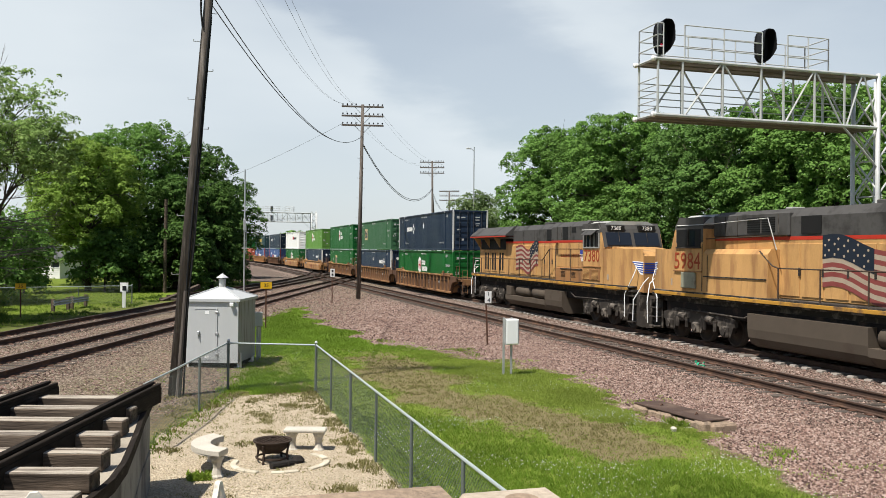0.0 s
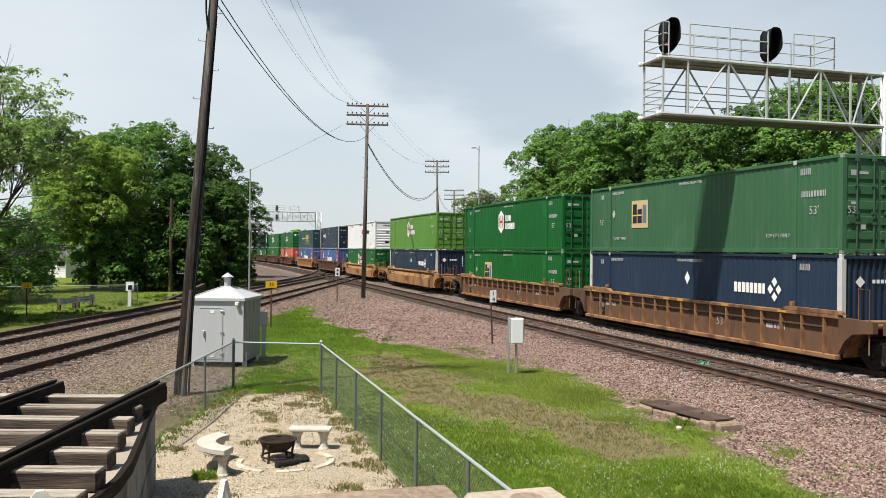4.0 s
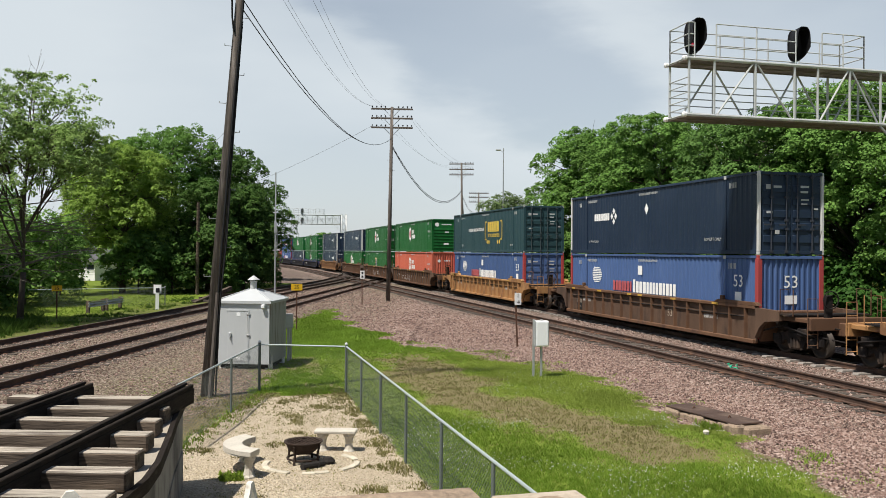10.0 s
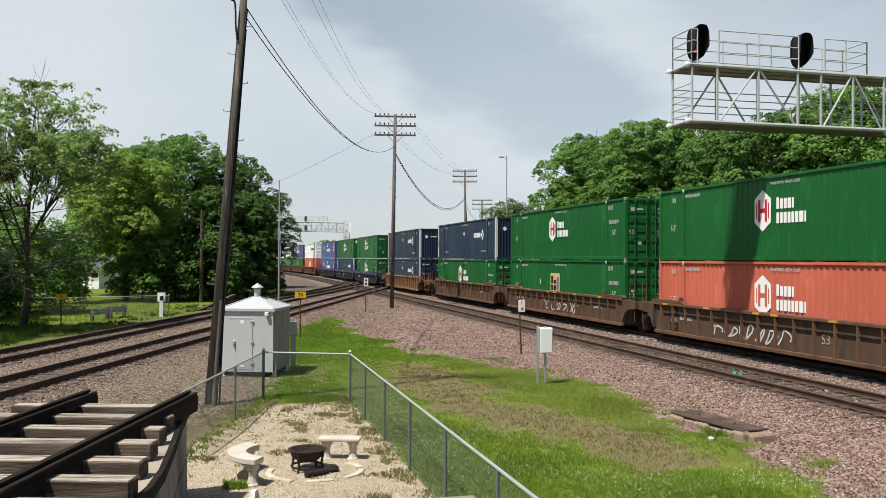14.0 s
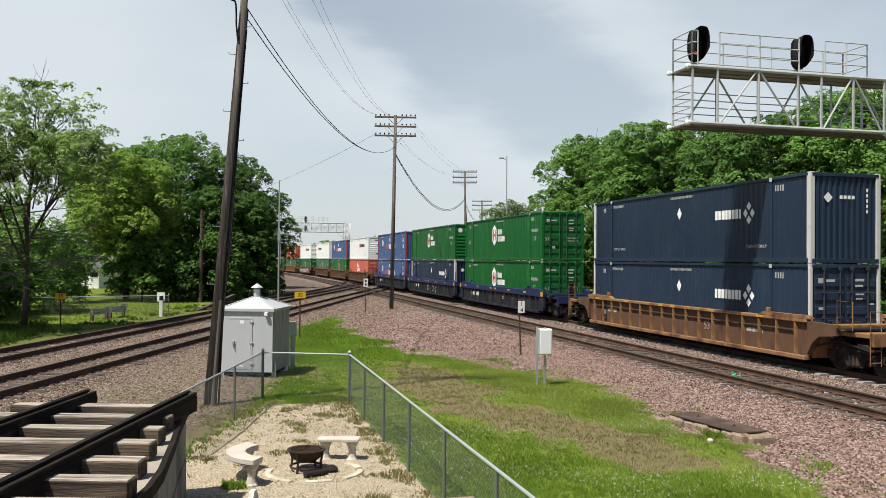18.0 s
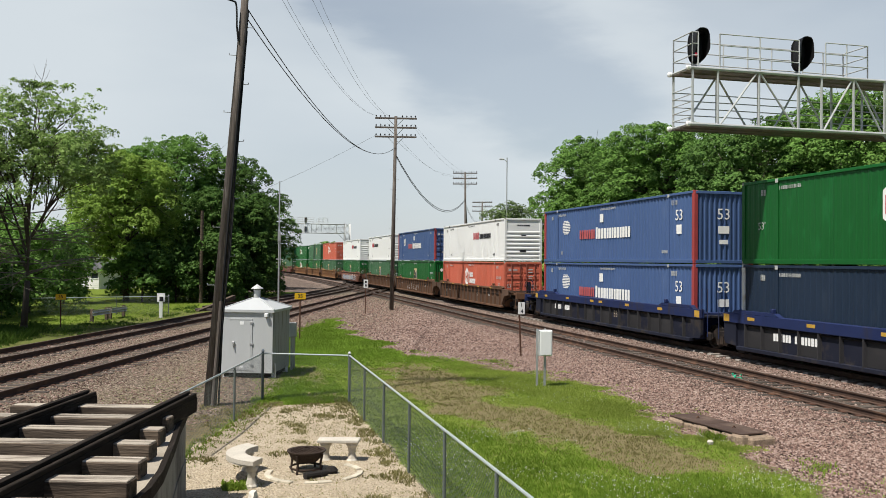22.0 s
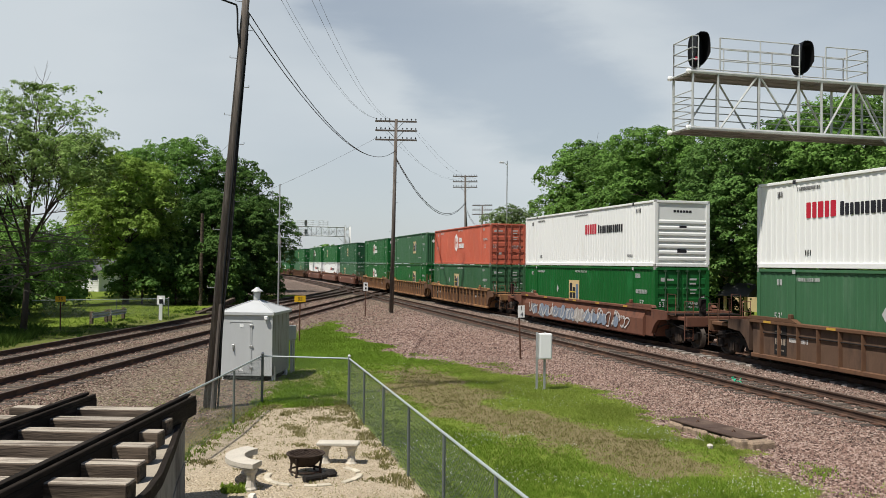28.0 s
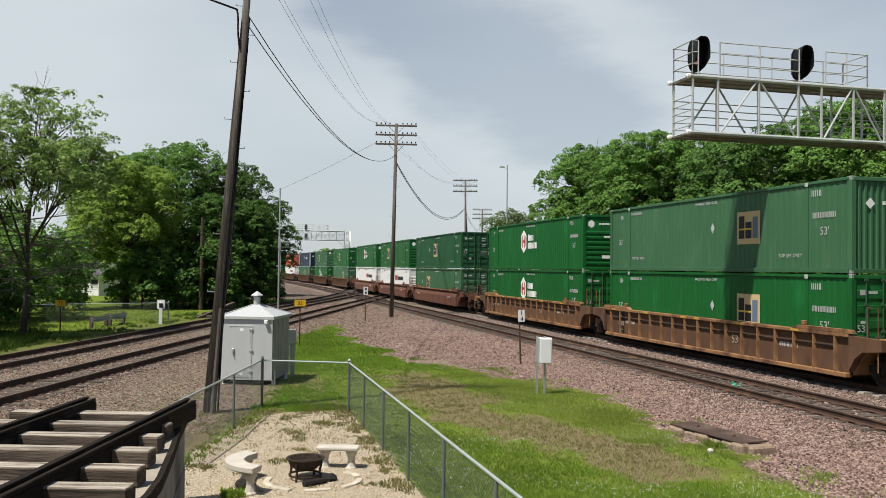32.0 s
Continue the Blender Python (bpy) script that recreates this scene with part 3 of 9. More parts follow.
# ---- tracks: rails, ties, plates ----
RAIL_PROF = [(-0.07, -0.17), (0.07, -0.17), (0.07, -0.155), (0.012, -0.135), (0.012, -0.05), (0.036, -0.035), (0.036, -0.004), (0.03, 0.0), (-0.03, 0.0), (-0.036, -0.004), (-0.036, -0.035), (-0.012, -0.05), (-0.012, -0.135), (-0.07, -0.155)]


def sweep(line, a, b, step, off, prof):
    """A profile carried along a line, set off to its side."""
    n = max(1, int((b - a) / step))
    g = Geo()
    k = len(prof)
    rings = []
    for i in range(n + 1):
        x, y, h = line(a + (b - a) * i / n)
        c, s = math.cos(h), math.sin(h)
        rings += [(x + (off + px) * c, y + (off + px) * s, pz) for px, pz in prof]
    fs = [(i * k + j, i * k + (j + 1) % k, (i + 1) * k + (j + 1) % k, (i + 1) * k + j) for i in range(n) for j in range(k)]
    return g.add(rings, fs + [tuple(range(k - 1, -1, -1)), tuple(range(n * k, n * k + k))])


TIE_MESH = Geo().box((-1.3, -0.11, -0.16), (1.3, 0.11, 0), 0.012).mesh("tie", TIE)
CONC_MESH = Geo().prism([(-1.32, -0.16), (-1.32, -0.02), (-1.28, 0.03), (-0.6, 0.012), (-0.3, -0.03), (0.3, -0.03), (0.6, 0.012), (1.28, 0.03), (1.32, -0.02), (1.32, -0.16)], "y", -0.12, 0.12).mesh("tie", CONC_TIE)


def build_track(name, line, a, b, near, label, dz=0.0, tie_mesh=None, tie_far=None, gap=0.53):
    """Rails from a to b along a line; ties as parts over the near stretch, the rest joined."""
    t = thing(name, label, "railway track", kind="structure")
    for side in (-1, 1):
        r = part("rail", sweep(line, a, b, 12.0, side * 0.7535, [(x, z + dz) for x, z in RAIL_PROF]), RAIL, t, "rust-brown steel rail")
        part("rail_head", sweep(line, a, b, 12.0, side * 0.7535, [(-0.027, 0.001 + dz), (0.027, 0.001 + dz), (0.022, 0.005 + dz), (-0.022, 0.005 + dz)]), RAIL_TOP, r, "worn bright running surface")
    rng = random.Random(name)
    far = Geo()
    plates = Geo()
    s = a
    while s < min(b, 330):
        x, y, h = line(s)
        if near[0] <= s <= near[1]:
            o = new("tie", tie_mesh or TIE_MESH)
            o.parent = t
            o.matrix_world = pose(x + rng.uniform(-0.04, 0.04), y, -0.172 + dz + rng.uniform(-0.01, 0.006), 0, 0, math.degrees(h) + rng.uniform(-1, 1))
        elif s > -60:
            m = pose(x, y, -0.172 + dz, 0, 0, math.degrees(h))
            far.add([m @ Vector(p) for p in ((-1.3, -0.11, -0.15), (1.3, -0.11, -0.15), (1.3, 0.11, -0.15), (-1.3, 0.11, -0.15), (-1.3, -0.11, 0), (1.3, -0.11, 0), (1.3, 0.11, 0), (-1.3, 0.11, 0))],
                    [(4, 5, 6, 7), (0, 1, 5, 4), (1, 2, 6, 5), (2, 3, 7, 6), (3, 0, 4, 7)])
        if near[0] - 10 <= s <= near[1]:
            m = pose(x, y, 0, 0, 0, math.degrees(h))
            for side in (-0.7535, 0.7535):
                q = Geo().box((side - 0.19, -0.09, -0.172 + dz), (side + 0.19, 0.09, -0.158 + dz)).turned(m)
                plates.add(q.v, q.f)
        s += gap
    if far.v:
        tagged(part("ties_far_off", far, tie_far or TIE, t, "ties in the ballast"), kind="stuff")
    tagged(part("tie_plates", plates, RUST, t, "rusty tie plates"), kind="stuff")
    return t


build_track("track_near", lambda s: main_line(NEAR_X, s), -460, 700, (8, 78), "empty main track with rusty rails on dark ties")
build_track("track_train", lambda s: main_line(TRAIN_X, s), -480, 760, (9, 60), "main track under the train, rails on pale concrete ties", 0.0, CONC_MESH, CONC_TIE, 0.61)
build_track("track_crossing", lambda s: diag_line(DIAG_OFF[0], s), -20, 260, (10, 80), "crossing track, rusty rails on dark ties in stone", -0.012)
build_track("track_crossing_outer", lambda s: diag_line(DIAG_OFF[1], s), -20, 260, (14, 80), "outer crossing track, rusty rails on dark ties in stone", -0.012)
build_track("track_link", link_line, 0, 150, (0, 0), "curved connecting track with dark rails", -0.02)


def scatter_stones():
    """Loose broken stone lying on the beds nearest the camera."""
    rng = random.Random(5)
    shape = [(1, 0, 0), (-1, 0, 0), (0, 1, 0), (0, -1, 0), (0, 0, 1), (0, 0, -1)]
    tris = [(0, 2, 4), (2, 1, 4), (1, 3, 4), (3, 0, 4), (2, 0, 5), (1, 2, 5), (3, 1, 5), (0, 3, 5)]
    stone = mat("broken_stone", (0.26, 0.2, 0.185), 0.9, vary=0.2, object_space=False)
    N, L = stone.node_tree.nodes, stone.node_tree.links
    hs = next(n for n in N if n.type == "HUE_SAT")
    r = N.new("ShaderNodeValToRGB")
    r.color_ramp.elements[0].color, r.color_ramp.elements[1].color = (0.045, 0.027, 0.023, 1), (0.39, 0.3, 0.255, 1)
    e = r.color_ramp.elements.new(0.6)
    e.color = (0.24, 0.155, 0.125, 1)
    L.new(N.new("ShaderNodeNewGeometry").outputs["Random Per Island"], r.inputs[0])
    L.new(r.outputs[0], hs.inputs["Color"])
    pale = mat("yard_pebbles", (0.46, 0.385, 0.275), 0.9, vary=0.25, grain=0.2, object_space=False)
    spans = [("ballast_stones", stone, 52000, (8.5, 13.9, 10, 44), 0.013, 0.034, 0), ("ballast_stones", stone, 14000, (13.3, 18.3, 12, 42), 0.014, 0.036, 0),
             ("ballast_stones", stone, 16000, (-9, 1, 19, 44), 0.015, 0.036, 0),
             ("ballast_stones", stone, 15000, (3.0, 13.4, 33, 82), 0.028, 0.055, 0), ("yard_pebbles", pale, 9000, (-0.6, 3.1, 9, 22), 0.006, 0.015, 1)]
    for name, m, count, (x0, x1, y0, y1), lo, hi, zone in spans:
        vs, fs = [], []
        made = 0
        for _ in range(count * 3):
            if made >= count:
                break
            x, y = rng.uniform(x0, x1), y0 + (y1 - y0) * rng.random() ** 1.5
            if zones(x, y)[zone] < rng.uniform(0.3, 0.9):
                continue
            made += 1
            s = rng.uniform(lo, hi)
            z = ground_z(x, y) + s * 0.2
            a = rng.uniform(0, 6.3)
            c, d = math.cos(a), math.sin(a)
            k = (s * rng.uniform(0.8, 1.5), s * rng.uniform(0.7, 1.1), s * rng.uniform(0.6, 1.0))
            n = len(vs)
            for p in shape:
                q = [p[i] * k[i] + rng.uniform(-0.25, 0.25) * s for i in range(3)]
                vs.append((x + q[0] * c - q[1] * d, y + q[0] * d + q[1] * c, z + q[2]))
            fs += [(n + i, n + j, n + l) for i, j, l in tris]
        me = bpy.data.meshes.new(name)
        me.from_pydata(vs, [], fs)
        me.materials.append(m)
        tagged(new(name, me), "loose angular pinkish-grey ballast stones" if zone == 0 else "loose pale limestone pebbles", "gravel", kind="stuff")


scatter_stones()


def scatter_grass():
    """Grass blades, taller weeds along the fence, clover heads."""
    rng = random.Random(8)

    def tufts(name, m, count, area, test, lo, hi, wide, label, category="grass"):
        vs, fs = [], []
        made = tries = 0
        x0, x1, y0, y1 = area
        while made < count and tries < count * 6:
            tries += 1
            x, y = rng.uniform(x0, x1), y0 + (y1 - y0) * rng.random() ** 1.6
            k = test(x, y)
            if k <= rng.random():
                continue
            made += 1
            z = ground_z(x, y) - 0.01
            for _ in range(4):
                a = rng.uniform(0, 6.3)
                h = rng.uniform(lo, hi) * (0.6 + 0.8 * k)
                lean = rng.uniform(0.2, 0.9) * h
                bx, by = x + rng.uniform(-0.06, 0.06), y + rng.uniform(-0.06, 0.06)
                n = len(vs)
                c, d = math.cos(a), math.sin(a)
                w = wide * rng.uniform(0.7, 1.3)
                vs += [(bx - d * w, by + c * w, z), (bx + d * w, by - c * w, z), (bx + c * lean * 0.4 + d * w * 0.7, by + d * lean * 0.4 - c * w * 0.7, z + h * 0.6), (bx + c * lean, by + d * lean, z + h), (bx + c * lean * 0.4 - d * w * 0.7, by + d * lean * 0.4 + c * w * 0.7, z + h * 0.6)]
                fs.append((n, n + 1, n + 2, n + 3, n + 4))
        me = bpy.data.meshes.new(name)
        me.from_pydata(vs, [], fs)
        me.materials.append(m)
        tagged(new(name, me), label, category, kind="stuff")

    def lawn(x, y):
        s, c, w = zones(x, y)[:3]
        return max(0, 1 - s * 1.3 - c * 1.5) * (1 - 0.92 * w)

    tufts("lawn_grass", BLADE, 26000, (3.15, 11.5, 8, 34), lawn, 0.02, 0.05, 0.006, "short green lawn grass")
    tufts("lawn_grass", BLADE_LUSH, 12000, (0.6, 8.5, 22, 58), lambda x, y: lawn(x, y) * smooth(26, 34, y + 2 * nz(x, y, 0.6)), 0.03, 0.1, 0.02, "lush taller grass below the track")
    tufts("lawn_grass", BLADE_LUSH, 5000, (0.7, 3.2, 21.5, 34), lambda x, y: lawn(x, y) * smooth(0.5, 1.6, x + nz(x, y, 0.8)), 0.03, 0.1, 0.008, "patchy green grass round the hut")
    tufts("lawn_grass", BLADE_PALE, 14000, (6.5, 10.6, 14.5, 30), lambda x, y: lawn(x, y) * smooth(0.9, 1.8, x - 6.0 - 0.36 * max(0.0, 20.5 - y) + nz(x, y, 0.8, 3)), 0.02, 0.055, 0.008, "sunlit yellow-green grass beside the ballast")
    tufts("lawn_grass", BLADE_LUSH, 9000, (3.15, 8.5, 8, 18), lambda x, y: lawn(x, y) * smooth(0.2, 1.6, 6.2 + 0.36 * max(0.0, 20.5 - y) - x - 0.2 * (y - 14) + nz(x, y, 0.8, 4)), 0.03, 0.075, 0.006, "lush clover-rich lawn grass")
    tufts("dry_grass", BLADE_DRY, 6000, (3.15, 10.5, 8, 32), lambda x, y: zones(x, y)[2] * 0.9 + 0.1, 0.02, 0.06, 0.007, "thin dry yellowish turf")
    tufts("weeds", BLADE_DRY, 2600, (-0.6, 3.1, 9, 22.2), lambda x, y: smooth(0.1, 0.5, nz(x, y, 1.6, 2) + 0.3 * nz(x, y, 6, 2) - 0.1 + 0.35 * smooth(18.2, 20.2, y) + 0.4 * smooth(2.55, 2.9, x)), 0.02, 0.06, 0.011, "scattered weeds growing through yard gravel", "weeds")
    tufts("weeds", BLADE_DRY, 1500, (-0.3, 3.05, 13, 22), lambda x, y: 0.25 + 0.5 * smooth(15, 20, y), 0.015, 0.045, 0.009, "tiny weeds dotted over the yard gravel", "weeds")
    tufts("fence_weeds", BLADE, 420, (-1.2, 1.6, 13, 23.5), lambda x, y: max(0, 1 - abs(x - (0.98 + (y - 22.4) * 0.29) - 0.1) / 0.45), 0.03, 0.09, 0.01, "rank weeds along the chain-link fence", "weeds")
    tufts("weeds", BLADE_LUSH, 3000, (6, 12, 11, 34), lambda x, y: max(0, 1 - abs(x - grass_edge(y) - 0.5) / 1.1) * smooth(-0.1, 0.5, nz(x, y, 0.9, 31)), 0.03, 0.1, 0.009, "sparse weeds creeping over the edge of the ballast", "weeds")
    tufts("weeds", BLADE, 2600, (-6, 1.2, 22.5, 33), lambda x, y: 0.7 * smooth(-9.6, -6.0, DIAG_N.x * x + DIAG_N.y * y + nz(x, y, 0.5, 3)) * smooth(-0.1, 0.5, nz(x, y, 0.7, 17) + 0.3 * nz(x, y, 2.5, 4)), 0.02, 0.06, 0.01, "sparse weeds on the gravel round the leaning pole", "weeds")
    tufts("weeds", BLADE, 70, (0.02, 0.36, 13.85, 14.2), lambda x, y: 1.0, 0.03, 0.09, 0.022, "green weed clump beside the curved bench", "weeds")
    tufts("weeds", BLADE, 60, (9.75, 10.15, 15.6, 16.2), lambda x, y: 1.0, 0.04, 0.12, 0.012, "green weeds beside the stone kerb", "weeds")
    tufts("trackside_grass", BLADE, 16000, (-26, -2, 33, 78), lambda x, y: smooth(-19.6, -21.0, DIAG_N.x * x + DIAG_N.y * y + 1.2 * nz(x, y, 0.4)), 0.02, 0.07, 0.016, "mown grass beside the crossing tracks")
    # dark blade colour stands for the open tree's shade
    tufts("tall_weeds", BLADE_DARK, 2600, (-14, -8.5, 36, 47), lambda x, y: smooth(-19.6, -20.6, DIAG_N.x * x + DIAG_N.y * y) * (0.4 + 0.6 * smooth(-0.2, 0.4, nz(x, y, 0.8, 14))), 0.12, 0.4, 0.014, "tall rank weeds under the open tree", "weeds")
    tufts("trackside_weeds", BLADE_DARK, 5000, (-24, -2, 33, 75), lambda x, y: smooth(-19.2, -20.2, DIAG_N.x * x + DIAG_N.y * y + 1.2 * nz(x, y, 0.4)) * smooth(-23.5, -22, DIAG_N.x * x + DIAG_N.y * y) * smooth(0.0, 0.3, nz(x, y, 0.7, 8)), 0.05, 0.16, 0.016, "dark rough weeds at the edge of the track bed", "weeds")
    vs, fs = [], []
    for q in range(5200):
        x, y = rng.uniform(3.3, 10.5), rng.uniform(8.5, 30) if q < 1500 else rng.uniform(8.5, 17.5)
        if lawn(x, y) < 0.5 or nz(x, y, 0.45, 12) < 0.02 - 0.1 * rng.random():
            continue
        z, s, n = ground_z(x, y) + rng.uniform(0.05, 0.09), rng.uniform(0.006, 0.012), len(vs)
        vs += [(x - s, y, z), (x + s, y, z), (x, y - s, z), (x, y + s, z), (x, y, z + s), (x, y, z - s)]
        fs += [(n + i, n + j, n + k) for i, j, k in ((0, 2, 4), (2, 1, 4), (1, 3, 4), (3, 0, 4), (2, 0, 5), (1, 2, 5), (3, 1, 5), (0, 3, 5))]
    me = bpy.data.meshes.new("clover_flowers")
    me.from_pydata(vs, [], fs)
    me.materials.append(CLOVER)
    tagged(new("clover_flowers", me), "small white clover heads in the lawn", "flowers", kind="stuff")


scatter_grass()

# ---- the train ----
HL, HW, CH = 8.077, 1.295, 2.896
PAINTS = {
    "green": mat("green_container_paint", (0.0095, 0.1, 0.022), 0.42, vary=0.12, scale=0.6, grain=0.05, second=(0.014, 0.14, 0.036), second_amount=0.3, streak=(1, 1, 0.4), per_object=0.08),
    "emp": mat("faded_green_paint", (0.045, 0.125, 0.06), 0.5, vary=0.15, scale=0.6, second=(0.066, 0.145, 0.08), second_amount=0.35, streak=(1, 1, 0.3), per_object=0.15),
    "dark_green": mat("dark_green_paint", (0.018, 0.085, 0.035), 0.5, vary=0.15, scale=0.6, second=(0.035, 0.1, 0.055), second_amount=0.3, streak=(1, 1, 0.3)),
    "lime": mat("light_green_paint", (0.105, 0.245, 0.045), 0.45, vary=0.1, scale=0.6, streak=(1, 1, 0.4)),
    "navy": mat("navy_container_paint", (0.019, 0.033, 0.06), 0.4, vary=0.15, scale=0.6, second=(0.027, 0.042, 0.07), second_amount=0.3, streak=(1, 1, 0.4), per_object=0.15),
    "slate": mat("dark_slate_paint", (0.026, 0.06, 0.068), 0.45, vary=0.15, scale=0.6, streak=(1, 1, 0.4)),
    "blue": mat("blue_container_paint", (0.064, 0.112, 0.245), 0.45, vary=0.12, scale=0.6, second=(0.075, 0.125, 0.26), second_amount=0.3, streak=(1, 1, 0.4), per_object=0.12),
    "orange": mat("orange_container_paint", (0.5, 0.125, 0.078), 0.5, vary=0.14, scale=0.6, second=(0.56, 0.165, 0.105), second_amount=0.3, streak=(1, 1, 0.4)),
    "white": mat("white_container_paint", (0.75, 0.76, 0.74), 0.42, vary=0.05, scale=0.6, grain=0.02, second=(0.66, 0.64, 0.58), second_amount=0.12, streak=(1, 1, 0.25)),
}
POST_WHITE = mat("white_post_paint", (0.54, 0.54, 0.52), 0.5, vary=0.1, second=(0.34, 0.33, 0.25), second_amount=0.2)
POST_RED = mat("red_post_paint", (0.33, 0.055, 0.055), 0.5, vary=0.15)
CASTING = mat("worn_corner_casting", (0.3, 0.3, 0.28), 0.6, 0.2, vary=0.2)
RODS = {k: mat(k + "_lock_rod", tuple(0.6 * c + 0.035 for c in col), 0.5, 0.1, vary=0.2) for k, col in (("green", (0.012, 0.1, 0.026)), ("emp", (0.034, 0.125, 0.052)), ("dark_green", (0.018, 0.085, 0.035)), ("lime", (0.105, 0.245, 0.045)), ("navy", (0.014, 0.022, 0.043)), ("slate", (0.026, 0.06, 0.068)), ("blue", (0.055, 0.088, 0.172)), ("orange", (0.5, 0.125, 0.075)), ("white", (0.7, 0.7, 0.68)))}
CAR_PAINT = {
    "tan": mat("tan_car_paint", (0.25, 0.135, 0.062), 0.75, vary=0.4, scale=1.2, grain=0.2, second=(0.105, 0.05, 0.03), second_amount=0.6, streak=(1, 1, 0.5), per_object=0.1),
    "yellow": mat("yellow_car_paint", (0.35, 0.185, 0.075), 0.7, vary=0.3, scale=1.0, grain=0.2, second=(0.2, 0.1, 0.05), second_amount=0.55, streak=(1, 1, 0.5), per_object=0.05),
    "brown": mat("brown_car_paint", (0.12, 0.064, 0.037), 0.75, vary=0.25, scale=1.2, grain=0.15, second=(0.075, 0.042, 0.03), second_amount=0.45, streak=(1, 1, 0.5), per_object=0.1),
    "red": mat("red_brown_car_paint", (0.145, 0.064, 0.042), 0.75, vary=0.3, scale=1.2, grain=0.18, second=(0.085, 0.044, 0.034), second_amount=0.45, streak=(1, 1, 0.5), per_object=0.06),
    "blue": mat("dark_blue_car_paint", (0.016, 0.026, 0.085), 0.55, vary=0.2, scale=1.2, grain=0.1, second=(0.03, 0.028, 0.04), second_amount=0.4, streak=(1, 1, 0.5)),
}
# rust-streaked sheets, darkened further for the shade below the top chord
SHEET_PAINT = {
    "tan": mat("shaded_rusty_tan_sheet", (0.125, 0.068, 0.04), 0.8, vary=0.35, scale=1.6, grain=0.2, second=(0.09, 0.048, 0.032), second_amount=0.5, streak=(1, 1.4, 0.35), per_object=0.12),
    "brown": mat("shaded_rusty_brown_sheet", (0.105, 0.064, 0.043), 0.8, vary=0.35, scale=1.6, grain=0.2, second=(0.062, 0.04, 0.03), second_amount=0.5, streak=(1, 1.4, 0.35), per_object=0.12),
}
GREY_PANEL = mat("greyed_panel", (0.03, 0.029, 0.031), 0.75, vary=0.25, grain=0.15, second=(0.035, 0.033, 0.034), second_amount=0.4, per_object=0.15)
STENCIL = mat("black_stencil_panel", (0.018, 0.017, 0.017), 0.6, vary=0.2)
GRIME = mat("truck_grime", (0.016, 0.013, 0.012), 0.85, vary=0.3, grain=0.2, second=(0.055, 0.038, 0.028), second_amount=0.35)
WHEEL_MAT = mat("wheel_steel", (0.045, 0.036, 0.03), 0.6, 0.3, vary=0.25)
BLUE_DARK = mat("grimy_dark_blue", (0.013, 0.015, 0.027), 0.65, vary=0.25, scale=1.2, grain=0.15, second=(0.045, 0.038, 0.034), second_amount=0.45)
GRAFFITI = mat("pale_spray_paint", (0.55, 0.53, 0.51), 0.6, vary=0.3, scale=6)
STRIPE_DULL = mat("dull_dark_red", (0.2, 0.05, 0.03), 0.7, vary=0.25)
FADED = mat("faded_stencil_paint", (0.34, 0.28, 0.22), 0.7, vary=0.3, scale=8)
SPRAY_BLUE = mat("blue_grey_spray", (0.2, 0.24, 0.3), 0.6, vary=0.4, scale=5)
SPRAY_DULL = mat("dusty_white_spray", (0.36, 0.33, 0.3), 0.6, vary=0.4, scale=5)
CAR_GOLD = mat("dusty_yellow_reflector", (0.5, 0.3, 0.05), 0.6, vary=0.25, second=(0.3, 0.16, 0.05), second_amount=0.4)
MESHES = {}


def shared(key, build, material, smooth=False):
    """One mesh for all parts alike."""
    k = (key, material.name)
    if k not in MESHES:
        MESHES[k] = build().mesh(key.split(":")[0], material, smooth)
    return MESHES[k]


def corrugated(a, b, z0, z1, x, out, pitch=0.29, depth=0.032):
    """A ribbed sheet from a to b along y at x, ribs standing out towards out."""
    n = max(1, round((b - a) / pitch))
    p = (b - a) / n
    pts = []
    for i in range(n):
        y = a + i * p
        pts += [(y, 0), (y + 0.30 * p, 0), (y + 0.40 * p, -1), (y + 0.90 * p, -1)]
    pts.append((b, 0))
    g = Geo()
    vs = [(x + out * depth * d, y, z) for z in (z0, z1) for y, d in pts]
    k = len(pts)
    return g.add(vs, [(i, i + 1, k + i + 1, k + i) for i in range(k - 1)])


def plate(g, u0, v0, u1, v1, off=0.006):
    """A flat painted bar on the side that faces the camera; u to the right as seen, v up."""
    x = -HW - off
    g.add([(x, -u0, v0), (x, -u1, v0), (x, -u1, v1), (x, -u0, v1)], [(0, 1, 2, 3)])
    return g


def poly_plate(g, pts, off=0.006):
    g.add([(-HW - off, -u, v) for u, v in pts], [tuple(range(len(pts)))])
    return g


def bars(g, u0, u1, v0, v1, seed, off=0.006, gap=0.22, tall=0.0):
    """A row of upright bars that stands for a brand name or writing too small to read."""
    rng = random.Random(seed)
    h = v1 - v0
    u = u0
    while u < u1 - 0.1 * h:
        w = h * rng.uniform(0.45, 0.75)
        w = min(w, u1 - u)
        st = 0.21 * h
        top = v1 + (tall if rng.random() < 0.3 else 0)
        plate(g, u, v0, u + st, top, off)
        if w > 2.2 * st:
            plate(g, u + w - st, v0, u + w, v1, off)
        u += w + gap * h
    return g


